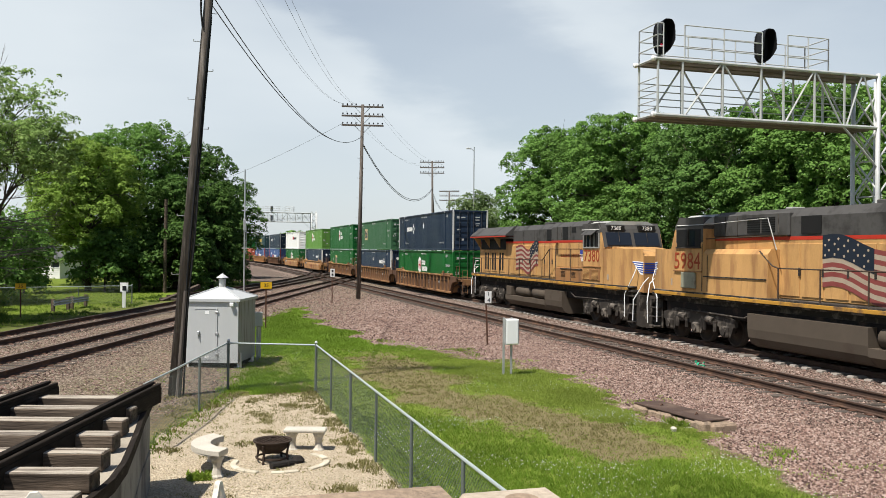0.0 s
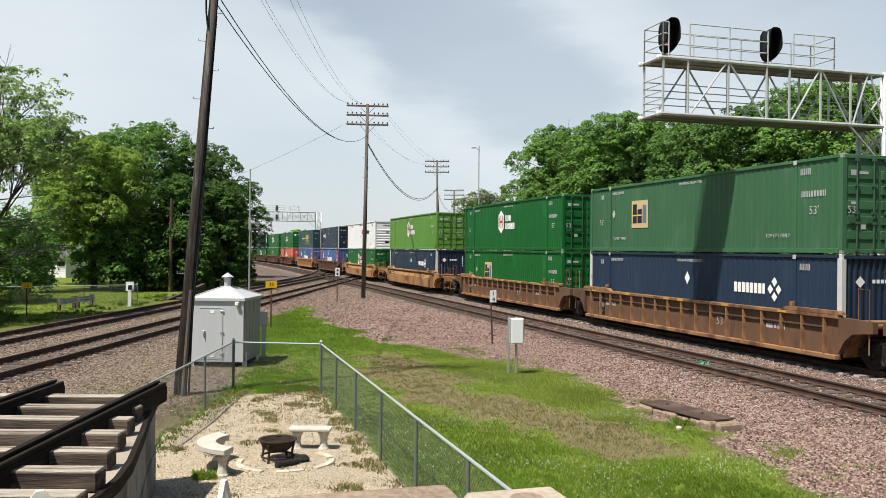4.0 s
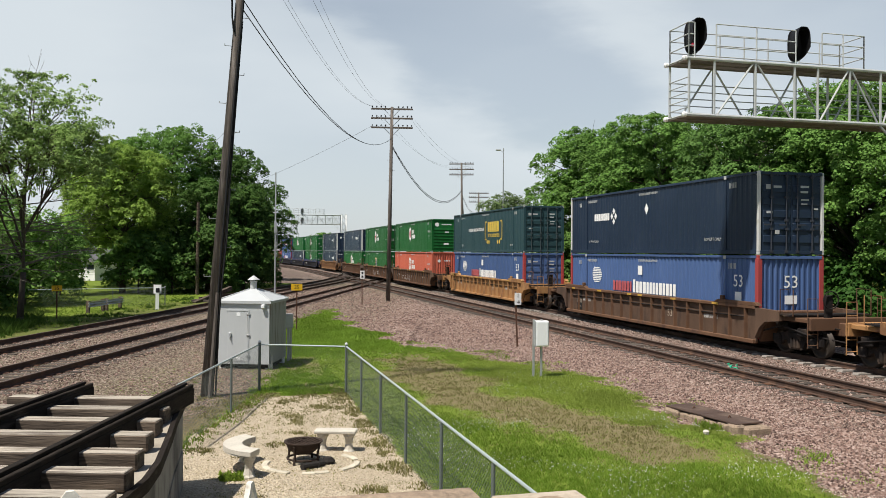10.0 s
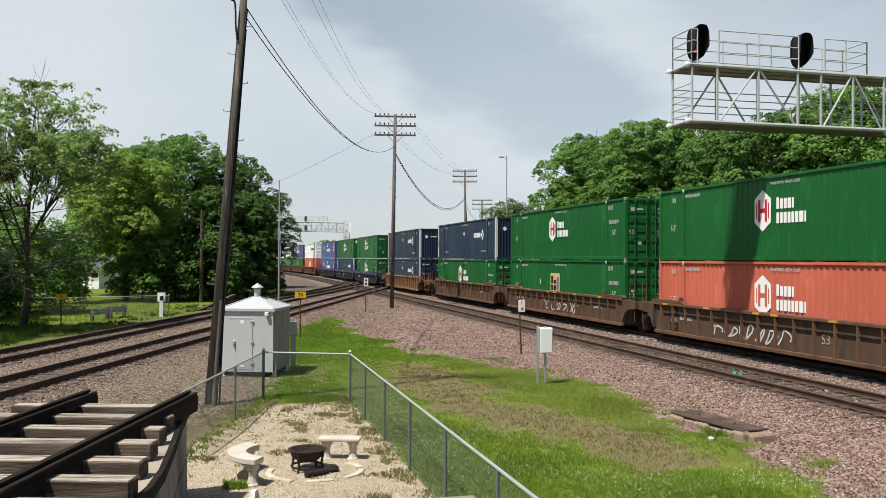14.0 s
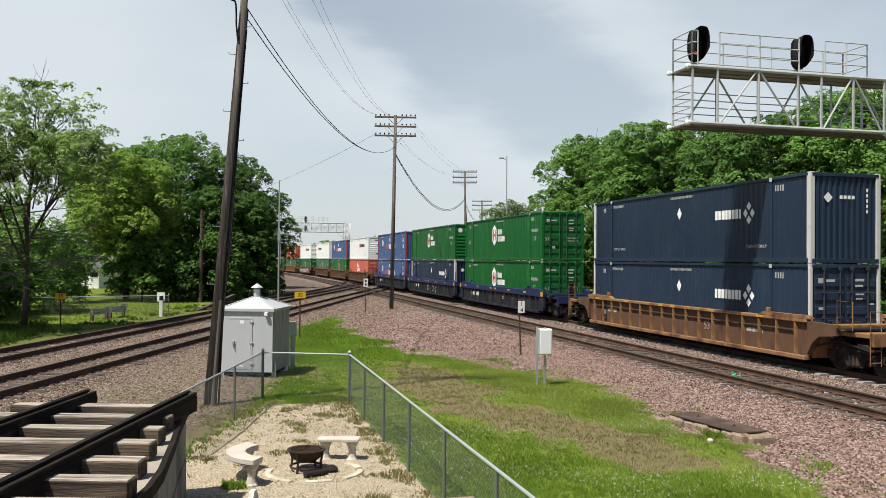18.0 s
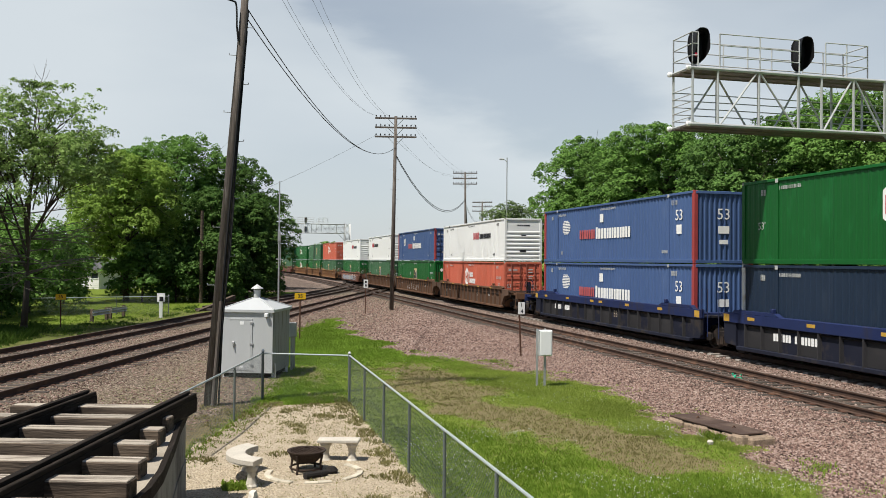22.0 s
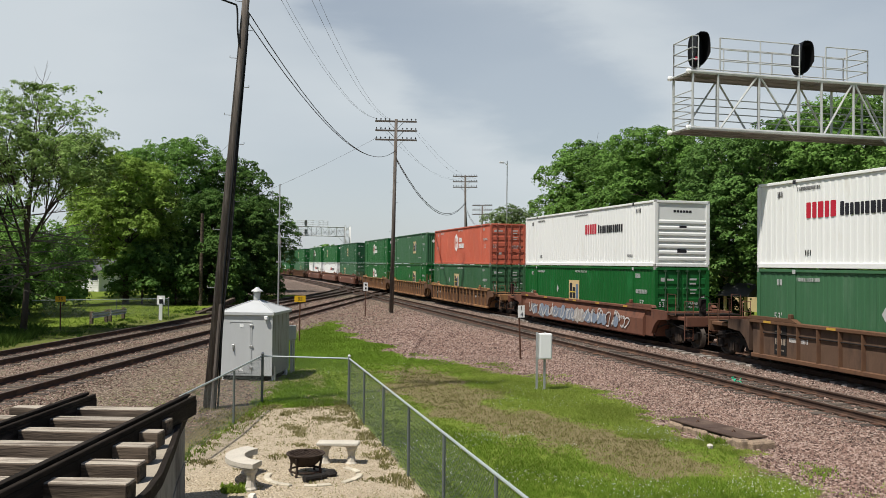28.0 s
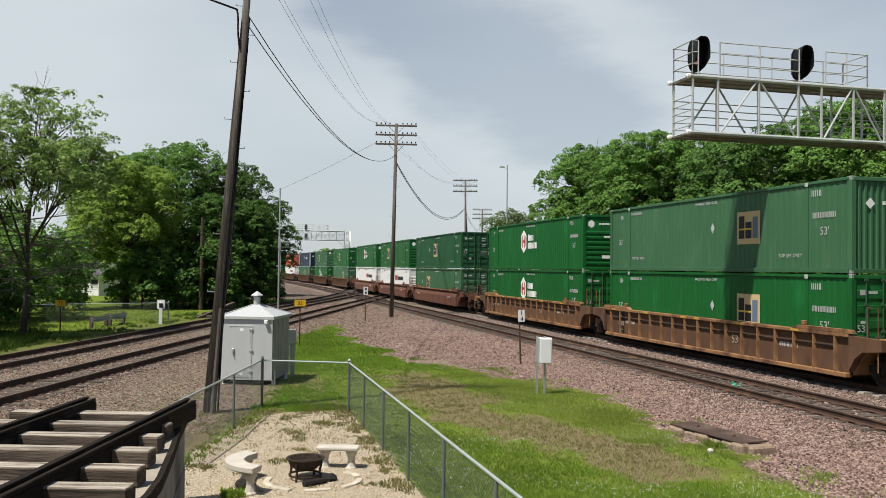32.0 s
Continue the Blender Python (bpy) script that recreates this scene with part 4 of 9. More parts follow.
def blocks(g, u0, u1, v0, v1, seed, off=0.006, tall=0.0):
    """A row of close-set upright blocks, the first one taller: stands for a brand name."""
    rng = random.Random(seed)
    h = v1 - v0
    u = u0
    while u < u1 - 0.2 * h:
        w = min(h * rng.uniform(0.36, 0.58), u1 - u)
        top = v1 + (0.5 * tall if u == u0 else 0)
        c = 0.05 * h
        poly_plate(g, [(u, v0 + c), (u + c, v0), (u + w - c, v0), (u + w, v0 + c), (u + w, top - c), (u + w - c, top), (u + c, top), (u, top - c)], off)
        u += w + 0.13 * h
    return g


def end_plate(g, x0, z0, x1, z1, y):
    g.add([(x0, y, z0), (x1, y, z0), (x1, y, z1), (x0, y, z1)], [(0, 1, 2, 3)])
    return g


def graphics(t, style, u, paint, feet=True):
    """The marks on the container side, as plain shapes in their colours."""
    key = f"{style}{u}{paint}"

    def put(name, build, m, label="", kind=""):
        k = (name + key, m.name)
        if k not in MESHES:
            MESHES[k] = build().mesh(name, m)
        tagged(part(name, MESHES[k], m, t, label), kind=kind)

    def hex_shape(c, v, w, h, off=0.006):
        return Geo().add([(-HW - off, -(c + a), v + b) for a, b in ((0, h / 2), (w / 2, h / 2 - w * 0.34), (w / 2, -h / 2 + w * 0.34), (0, -h / 2), (-w / 2, -h / 2 + w * 0.34), (-w / 2, h / 2 - w * 0.34))], [tuple(range(6))])

    if style == "hex":
        put("emblem", lambda: hex_shape(-0.95, 1.72, 0.92, 1.42), LOGO_WHITE, "white hexagon emblem")

        def inner():
            g = Geo()
            for a in (-0.25, 0.12):
                plate(g, -0.95 + a, 1.34, -0.95 + a + 0.13, 2.1, 0.011)
            plate(g, -1.07, 1.65, -0.83, 1.8, 0.011)
            for a in (-0.36, 0.3):
                plate(g, -0.95 + a, 1.45, -0.95 + a + 0.06, 1.98, 0.011)
            return g
        put("emblem_mark", inner, LOGO_RED if paint != "orange" else PAINTS["orange"], "red bars on the emblem")

        def words():
            g = Geo()
            blocks(g, -0.2, 0.7, 1.74, 2.08, 3, tall=0.1)
            blocks(g, -0.2, 1.3, 1.26, 1.62, 4)
            return g
        put("lettering", words, LOGO_WHITE)
    elif style == "word":
        put("lettering", lambda: blocks(Geo(), u + 0.75, u + 2.2, 1.6, 2.1, 7), LOGO_RED, "bold red lettering bars")
        put("lettering", lambda: blocks(Geo(), u + 2.28, u + 5.0, 1.62, 1.98, 9, tall=0.12), LOGO_BLACK, "bold black lettering bars")
    elif style == "train":
        put("lettering", lambda: blocks(Geo(), -3.1, -1.25, 1.2, 1.66, 11), mat_red_soft, "faded red lettering bars")
        put("lettering", lambda: blocks(Geo(), -1.1, 2.6, 1.18, 1.68, 13, tall=0.16), LOGO_WHITE, "bold white lettering bars")

        def globe():
            g = Geo()
            for i in range(9):
                v = 2.12 - i * 0.085 + 0.12
                w = 0.42 * math.sqrt(max(0.05, 1 - ((i - 4) / 5.0) ** 2))
                plate(g, -5.0 - w * 0.9, v - 0.05, -5.0 + w * 1.6, v)
            return g
        put("emblem", globe, LOGO_WHITE, "round striped white emblem", "stuff")
        put("placard", lambda: plate(Geo(), -0.65, 1.98, -0.25, 2.38), LOGO_WHITE)
        if feet:
            put("side_placard", lambda: plate(Geo(), 6.7, 1.2, 7.1, 1.58), LOGO_WHITE)
        k = ("blue feet", "53")
        if k not in MESHES:
            me = text_mesh("53", 0.62, LOGO_WHITE)
            me.transform(Matrix(((0, 0, -1, 0), (-1, 0, 0, 0), (0, 1, 0, 0), (0, 0, 0, 1))))
            MESHES[k] = me
        if feet:
            part("length_mark", MESHES[k], LOGO_WHITE, t).location = (-HW - 0.006, -6.9, 1.95)
    elif style == "diamond":
        put("lettering", lambda: blocks(Geo(), u, u + 1.65, 1.58, 1.92, 17), LOGO_WHITE)

        def dia():
            g = Geo()
            c = u + 2.12
            for a, b in ((0, 0.24), (0.2, 0), (0, -0.24), (-0.2, 0)):
                poly_plate(g, [(c + a, 1.75 + b + 0.16), (c + a + 0.14, 1.75 + b), (c + a, 1.75 + b - 0.16), (c + a - 0.14, 1.75 + b)])
            return g
        put("emblem", dia, LOGO_WHITE, "white diamond cluster emblem")
        put("placard", lambda: poly_plate(Geo(), [(0.1, 2.2), (0.28, 1.95), (0.1, 1.7), (-0.08, 1.95)]), LOGO_WHITE, "small white diamond placard")
    elif style == "square":
        put("emblem", lambda: plate(Geo(), u, 1.0, u + 1.35, 2.15), LOGO_TAN, "square tan emblem panel")

        put("emblem_mark", lambda: plate(plate(Geo(), u + 0.1, 1.2, u + 0.44, 2.0, 0.011), u + 0.5, 1.2, u + 0.86, 1.78, 0.011), LOGO_BLACK)
        put("emblem_inlay", lambda: plate(Geo(), u + 0.1, 1.5, u + 0.86, 1.56, 0.016), LOGO_GOLD)
        put("emblem_mark", lambda: plate(Geo(), u + 0.92, 1.2, u + 1.22, 1.95, 0.011), EMBLEM_SLATE)
        put("placard", lambda: poly_plate(Geo(), [(u - 1.6, 1.86), (u - 1.46, 1.65), (u - 1.6, 1.44), (u - 1.74, 1.65)]), PRINT_DIM, "small grey diamond placard")
    elif style == "bracket":
        def br():
            g = Geo()
            for c, d in ((0.1, 1), (3.9, -1)):
                plate(g, min(c, c + d * 0.12), 0.85, max(c, c + d * 0.12), 2.15)
                plate(g, min(c, c + d * 0.4), 2.05, max(c, c + d * 0.4), 2.15)
                plate(g, min(c, c + d * 0.4), 0.85, max(c, c + d * 0.4), 0.95)
                for k in (0.55, 0.95):
                    c2 = c + d * k
                    poly_plate(g, [(c2 + 0.14 * math.cos(a * 0.785), 0.72 + 0.14 * math.sin(a * 0.785)) for a in range(8)])
            blocks(g, 0.75, 3.3, 1.4, 2.1, 21)
            bars(g, 0.8, 3.3, 1.05, 1.28, 22)
            return g
        put("emblem", br, LOGO_GOLD, "gold lettering bars between brackets")
        put("lettering", lambda: bars(Geo(), -3.9, -0.2, 1.5, 1.72, 23), LOGO_WHITE)

    def small():
        g = Geo()
        bars(g, -6.0, -4.9, 2.5, 2.62, 31)
        if style not in ("hex", "square"):
            bars(g, -0.6, 1.1, 2.56, 2.66, 33)
        bars(g, 6.3, 6.75, 2.4, 2.6, 35)
        bars(g, -7.0, -6.75, 2.35, 2.55, 36)
        if style in ("hex", "square"):
            bars(g, 6.35, 7.4, 1.72, 1.9, 39)
        if style in ("train", "word", "bracket"):
            bars(g, 5.5, 6.0, 0.42, 0.55, 37)
            bars(g, -5.6, -5.3, 0.42, 0.6, 38)
        for c in (-6.1, 6.1):
            plate(g, c - 0.08, 2.74, c + 0.08, 2.87, 0.045)
        return g
    put("fine_print", small, PRINT_DIM if paint != "white" else LOGO_BLACK, "", "stuff")
    if style in ("square", "diamond"):
        k = ("lift notice", "side")
        if k not in MESHES:
            me = text_mesh("TOP LIFT ONLY", 0.17, PRINT_DIM)
            me.transform(Matrix(((0, 0, -1, 0), (-1, 0, 0, 0), (0, 1, 0, 0), (0, 0, 0, 1))))
            MESHES[k] = me
        for uu in (-5.25, 5.25):
            part("lift_notice", MESHES[k], PRINT_DIM, t).location = (-HW - 0.006, -uu, 0.56)
    if style in ("hex", "square"):
        k = ("notice words", "side")
        if k not in MESHES:
            me = text_mesh("WARNING HIGH CUBE", 0.15, PRINT_DIM)
            me.transform(Matrix(((0, 0, -1, 0), (-1, 0, 0, 0), (0, 1, 0, 0), (0, 0, 0, 1))))
            MESHES[k] = me
        part("warning_notice", MESHES[k], PRINT_DIM, t).location = (-HW - 0.006, -0.25, 2.61)
    if paint not in ("white", "navy", "slate", "blue"):
        for uu, vv in ((-6.95, 1.3), (6.9, 1.3)):
            k = ("feet", "53")
            if k not in MESHES:
                me = text_mesh("53'", 0.36, PRINT_DIM)
                me.transform(Matrix(((0, 0, -1, 0), (-1, 0, 0, 0), (0, 1, 0, 0), (0, 0, 0, 1))))
                MESHES[k] = me
            o = part("length_mark", MESHES[k], PRINT_DIM, t)
            o.location = (-HW - 0.006, -uu, vv)


mat_red_soft = mat("faded_red", (0.42, 0.10, 0.11), 0.55, vary=0.2, scale=4)

SIZES = {"hex": "white hexagon emblem", "word": "red and black lettering", "train": "bold white lettering", "diamond": "white diamond emblem", "square": "square tan emblem", "bracket": "gold bracketed emblem"}
WORDS = {"green": "glossy green", "emp": "faded green", "dark_green": "dark dull green", "lime": "light green", "navy": "navy blue", "slate": "dark slate", "blue": "mid-blue", "orange": "orange", "white": "white"}


def container(paint, style, u, end, upper, car_word):
    """A 53-foot steel box: walls, rails, posts, castings, doors with rods, marks."""
    m = PAINTS[paint]
    on = "stacked on top" if upper else f"in a {car_word} well car"
    t = thing("shipping_container", f"{WORDS[paint]} container with {SIZES[style]}, {on}", "container", group="containers on the train")
    for side in (-1, 1):
        part("side_wall", shared(f"side_wall:{side}", lambda: corrugated(-HL + 0.14, HL - 0.14, 0.14, CH - 0.1, side * (HW - 0.004), side, 0.29, 0.03 if paint in ("blue", "orange") else 0.013), m), m, t)
        part("top_rail", shared(f"top_rail:{side}", lambda: Geo().box((side * HW - 0.04, -HL + 0.1, CH - 0.11), (side * HW + 0.02, HL - 0.1, CH - 0.015), 0.01), m), m, t)
        part("bottom_rail", shared(f"bottom_rail:{side}", lambda: Geo().box((side * HW - 0.06, -HL + 0.1, 0.02), (side * HW + 0.022, HL - 0.1, 0.17), 0.01), m), m, t)
    part("roof", shared("roof", lambda: Geo().box((-HW, -HL + 0.05, CH - 0.05), (HW, HL - 0.05, CH - 0.03)), m), m, t)
    part("floor", shared("floor", lambda: Geo().box((-HW + 0.07, -HL + 0.1, 0.05), (HW - 0.07, HL - 0.1, 0.15)), GRIME), GRIME, t)
    pm = {"diamond": POST_WHITE, "train": POST_RED}.get(style, m)
    for sx in (-1, 1):
        for sy in (-1, 1):
            thin = 0.055 if style == "diamond" and end == "doors" else 0.09
            part("corner_post", shared(f"corner_post:{sx}{sy}{thin}", lambda: Geo().box((sx * (HW + 0.03) - thin - thin * sx, sy * HL - thin - (thin - 0.01) * sy, 0.1), (sx * (HW + 0.03) + thin - thin * sx, sy * HL + thin - (thin - 0.01) * sy, CH - 0.1), 0.015), pm), pm, t)
        for yy in (-6.1, 6.1):
            part("frame_post", shared(f"frame_post:{sx}{yy}", lambda: Geo().box((sx * HW - 0.03, yy - 0.05, 0.05), (sx * HW + 0.026, yy + 0.05, CH - 0.03), 0.01), m), m, t)
    for sx in (-1, 1):
        for sy in (-1, 1):
            for z in (0, CH - 0.12):
                o = part("corner_casting", shared("corner_casting", lambda: Geo().box((-0.09, -0.09, 0), (0.09, 0.09, 0.12), 0.012), CASTING if pm is m else pm), CASTING, t)
                o.location = (sx * (HW - 0.065), sy * (HL - 0.085), z)
    part("end_wall", shared("end_wall", lambda: corrugated(-HW + 0.1, HW - 0.1, 0.14, CH - 0.1, 0, -1).turned(Matrix(((0, -1, 0, 0), (1, 0, 0, HL - 0.06), (0, 0, 1, 0), (0, 0, 0, 1)))), m), m, t)
    yf = -HL + 0.03
    part("header", shared("header", lambda: Geo().box((-HW + 0.05, yf - 0.05, CH - 0.13), (HW - 0.05, yf + 0.06, CH - 0.02), 0.01), m), m, t)
    part("sill", shared("sill", lambda: Geo().box((-HW + 0.05, yf - 0.05, 0.02), (HW - 0.05, yf + 0.06, 0.15), 0.01), m), m, t)
    if end == "doors":
        for k in (-1, 1):
            d = part("door", shared(f"door:{k}", lambda: Geo().box((min(0.008 * k, k * 1.17), yf, 0.15), (max(0.008 * k, k * 1.17), yf + 0.04, CH - 0.13), 0.008), m), m, t)
            for z in (0.55, 0.98, 1.42, 1.86, 2.3):
                part("pressed_rib", shared(f"pressed_rib:{k}", lambda: Geo().box((min(0.06 * k, k * 1.12), yf - 0.028, -0.13), (max(0.06 * k, k * 1.12), yf + 0.002, 0.13), 0.02), m), m, d).location = (0, 0, z)
            for x in (0.22, 0.82):
                def rod():
                    g = Geo().rod((k * x, yf - 0.06, 0.08), (k * x, yf - 0.06, CH - 0.06), 0.024, n=6)
                    for z in (0.12, 0.9, 1.2, 2.0, CH - 0.16):
                        g.box((k * x - 0.06, yf - 0.085, z - 0.04), (k * x + 0.06, yf - 0.02, z + 0.04))
                    g.box((min(k * x, k * x + k * 0.3), yf - 0.1, 1.02), (max(k * x, k * x + k * 0.3), yf - 0.07, 1.07))
                    return g
                part("lock_rod", shared(f"lock_rod:{k}{x}", rod, RODS[paint]), RODS[paint], d, "lock rod with handle")

        if style in ("hex", "square"):
            for words, size, x, z in (("53'", 0.3, -0.95, 1.28), ("WARNING\nHIGH CUBE", 0.15, 0.58, 1.25)):
                k = (words, "door")
                if k not in MESHES:
                    me = text_mesh(words, size, PRINT_DIM)
                    me.transform(Matrix(((1, 0, 0, 0), (0, 0, -1, 0), (0, 1, 0, 0), (0, 0, 0, 1))))
                    MESHES[k] = me
                part("door_notice", MESHES[k], PRINT_DIM, d).location = (x, yf - 0.033, z)
        rng = random.Random(style)
        for x0, x1, z0, z1 in ((-1.02, -0.82, 2.28, 2.44), (-0.72, -0.4, 2.32, 2.4), (0.36, 0.7, 2.34, 2.42), (0.36, 0.66, 2.16, 2.23), (0.38, 0.7, 1.9, 1.95), (0.38, 0.64, 1.76, 1.8), (0.9, 1.08, 1.58, 1.64), (-1.0, -0.76, 1.44, 1.52), (-0.66, -0.48, 0.72, 0.86)):
            if rng.random() < 0.85:
                def mark():
                    g = Geo()
                    end_plate(g, x0, z0, x1, z1, yf - 0.032)
                    return g
                part("door_print", shared(f"door_print:{x0},{z0}", mark, PRINT_DIM), PRINT_DIM, d)
    elif end == "ribs":
        def rib_wall():
            prof = [(yf + 0.04, CH - 0.13), (yf + 0.04, 0.15), (yf, 0.15)]
            for i in range(7):
                z = 0.26 + i * 0.265
                prof += [(yf, z), (yf - 0.03, z + 0.05), (yf - 0.03, z + 0.14), (yf, z + 0.19)]
            return Geo().prism(prof + [(yf, CH - 0.13)], "x", -1.17, 1.17)
        part("ribbed_end", shared("ribbed_end", rib_wall, m), m, t)

        def marks2():
            g = Geo()
            for k in range(6):
                end_plate(g, -0.42 + k * 0.15, 2.36, -0.3 + k * 0.15, 2.46, yf - 0.006)
            if paint != "white":
                g.add([(x, yf - 0.006, z) for x, z in ((-0.85, 2.6), (-0.68, 2.5), (-0.68, 2.3), (-0.85, 2.2), (-1.02, 2.3), (-1.02, 2.5))], [(0, 1, 2, 3, 4, 5)])
            end_plate(g, -0.25, 0.62, 0.2, 0.78, yf - 0.034)
            end_plate(g, -0.15, 1.7, 0.2, 1.79, yf - 0.034)
            return g
        lm = LOGO_BLACK if paint == "white" else LOGO_WHITE
        tagged(part("end_print", shared("end_marks:ribs" + paint, marks2, lm), lm, t), kind="stuff")
    else:
        part("ribbed_end", shared("ribbed_end:upright", lambda: corrugated(-HW + 0.1, HW - 0.1, 0.14, CH - 0.1, 0, 1, 0.22, 0.045).turned(Matrix(((0, -1, 0, 0), (-1, 0, 0, yf - 0.01), (0, 0, 1, 0), (0, 0, 0, 1)))), m), m, t)

        def marks3():
            g = Geo()
            g.add([(-0.82, yf - 0.02, 2.1), (-0.65, yf - 0.02, 1.93), (-0.48, yf - 0.02, 2.1), (-0.65, yf - 0.02, 2.27)], [(0, 1, 2, 3)])
            for k in range(4):
                end_plate(g, -0.22 + k * 0.15, 2.06, -0.11 + k * 0.15, 2.17, yf - 0.02)
            for k in range(5):
                end_plate(g, 0.78, 1.62 + k * 0.17, 0.85, 1.73 + k * 0.17, yf - 0.02)
            return g
        if paint == "blue":
            k = ("end feet", "53")
            if k not in MESHES:
                me = text_mesh("53", 0.62, LOGO_WHITE)
                me.transform(Matrix(((1, 0, 0, 0), (0, 0, -1, 0), (0, 1, 0, 0), (0, 0, 0, 1))))
                MESHES[k] = me
            part("length_mark", MESHES[k], LOGO_WHITE, t).location = (0.0, yf - 0.025, 1.95)
            part("placard", shared("end_label", lambda: end_plate(Geo(), -0.2, 0.78, 0.2, 0.95, yf - 0.022), LOGO_WHITE), LOGO_WHITE, t)
            part("placard", shared("end_placard", lambda: end_plate(Geo(), -0.25, 1.2, 0.25, 1.5, yf - 0.022), LOGO_WHITE), LOGO_WHITE, t)
        else:
            tagged(part("end_print", shared("end_marks:upright", marks3, LOGO_WHITE), LOGO_WHITE, t), kind="stuff")
    graphics(t, style, u, paint, not (upper and end == "doors"))
    if upper and paint in ("green", "lime", "emp"):
        def dashes():
            g = Geo()
            for k in range(22):
                plate(g, -7.3 + k * 0.67, 0.075, -7.3 + k * 0.67 + 0.27, 0.125, 0.03)
            return g
        tagged(part("reflective_dashes", shared("reflective_dashes", dashes, LOGO_WHITE), LOGO_WHITE, t), kind="stuff")
    return t


def truck_parts(parent, y, axles, r, frame_x, m):
    """A bogie: wheels on axles, cast side frames, springs, bolster."""
    b = part("truck", shared(f"bolster:{len(axles)}", lambda: Geo().box((-1.1, -0.3, 0.45), (1.1, 0.3, 0.75), 0.03), m), m, parent, "greasy cast-steel truck")
    b.location = (0, y, 0)
    for a in axles:
        for sx in (-1, 1):
            w = part("wheel", shared(f"wheel:{r}", lambda: Geo().lathe([(0.09, -0.09), (0.16, -0.09), (0.17, -0.03), (r - 0.09, -0.03), (r - 0.08, -0.07), (r + 0.0, -0.07), (r, 0.05), (r + 0.028, 0.06), (r + 0.028, 0.085), (r - 0.09, 0.085), (0.1, 0.05)], n=24).turned(pose(0, 0, 0, 0, 90, 0)), WHEEL_MAT, True), WHEEL_MAT, b)
            w.matrix_basis = pose(sx * 0.76, a, r, 0, 0, 0 if sx < 0 else 180)
        part("axle", shared(f"axle:{r}", lambda: Geo().rod((-1.05, 0, r), (1.05, 0, r), 0.075, n=10), GRIME), GRIME, b).location = (0, a, 0)
    lo, hi = min(axles), max(axles)
    for sx in (-1, 1):
        def frame_side():
            g = Geo()
            if len(axles) == 3:
                prof = [(lo - 0.5, 0.72), (lo - 0.5, 0.98), (lo + 0.2, 1.16), (hi - 0.2, 1.16), (hi + 0.5, 0.98), (hi + 0.5, 0.72)]
                for a in reversed(axles):
                    prof += [(a + 0.42, 0.7), (a + 0.26, 0.36), (a - 0.26, 0.36), (a - 0.42, 0.7)]
                g.prism(prof, "x", frame_x + 0.02, frame_x + 0.16)
                for a in axles:
                    g.box((frame_x + 0.1, a - 0.2, 0.34), (frame_x + 0.26, a + 0.2, 0.74), 0.05)
                    g.rod((frame_x + 0.2, a, 0.54), (frame_x + 0.31, a, 0.54), 0.13, n=12)
                for a in (lo + 0.88, hi - 0.88):
                    g.rod((frame_x + 0.2, a - 0.18, 0.92), (frame_x + 0.2, a + 0.24, 0.86), 0.12, n=12)
                    g.rod((frame_x + 0.2, a + 0.3, 0.5), (frame_x + 0.2, a + 0.3, 0.85), 0.07, n=8)
                    g.rod((frame_x + 0.2, a - 0.32, 0.5), (frame_x + 0.2, a - 0.32, 0.85), 0.07, n=8)
                return g
            prof = [(lo - 0.3, r - 0.06), (lo - 0.3, r + 0.16), (lo + 0.35, r + 0.26), (-0.35, r + 0.38), (0.35, r + 0.38), (hi - 0.35, r + 0.26), (hi + 0.3, r + 0.16), (hi + 0.3, r - 0.06), (hi - 0.16, r - 0.1), (hi - 0.4, r + 0.04), (0.32, r - 0.26), (-0.32, r - 0.26), (lo + 0.4, r + 0.04), (lo + 0.16, r - 0.1)]
            g.prism(prof, "x", frame_x - 0.07, frame_x + 0.07)
            for a in axles:
                g.box((frame_x - 0.09, a - 0.17, r - 0.17), (frame_x + 0.15, a + 0.17, r + 0.17), 0.05)
            for k in (-0.16, 0.0, 0.16):
                g.rod((frame_x + 0.09, k, r - 0.2), (frame_x + 0.09, k, r + 0.1), 0.065, n=8)
            return g
        s = part("side_frame", shared(f"side_frame:{r}{len(axles)}", frame_side, m), m, b)
        s.matrix_basis = pose(0, 0, 0, 0, 0, 0 if sx > 0 else 180)
    return b


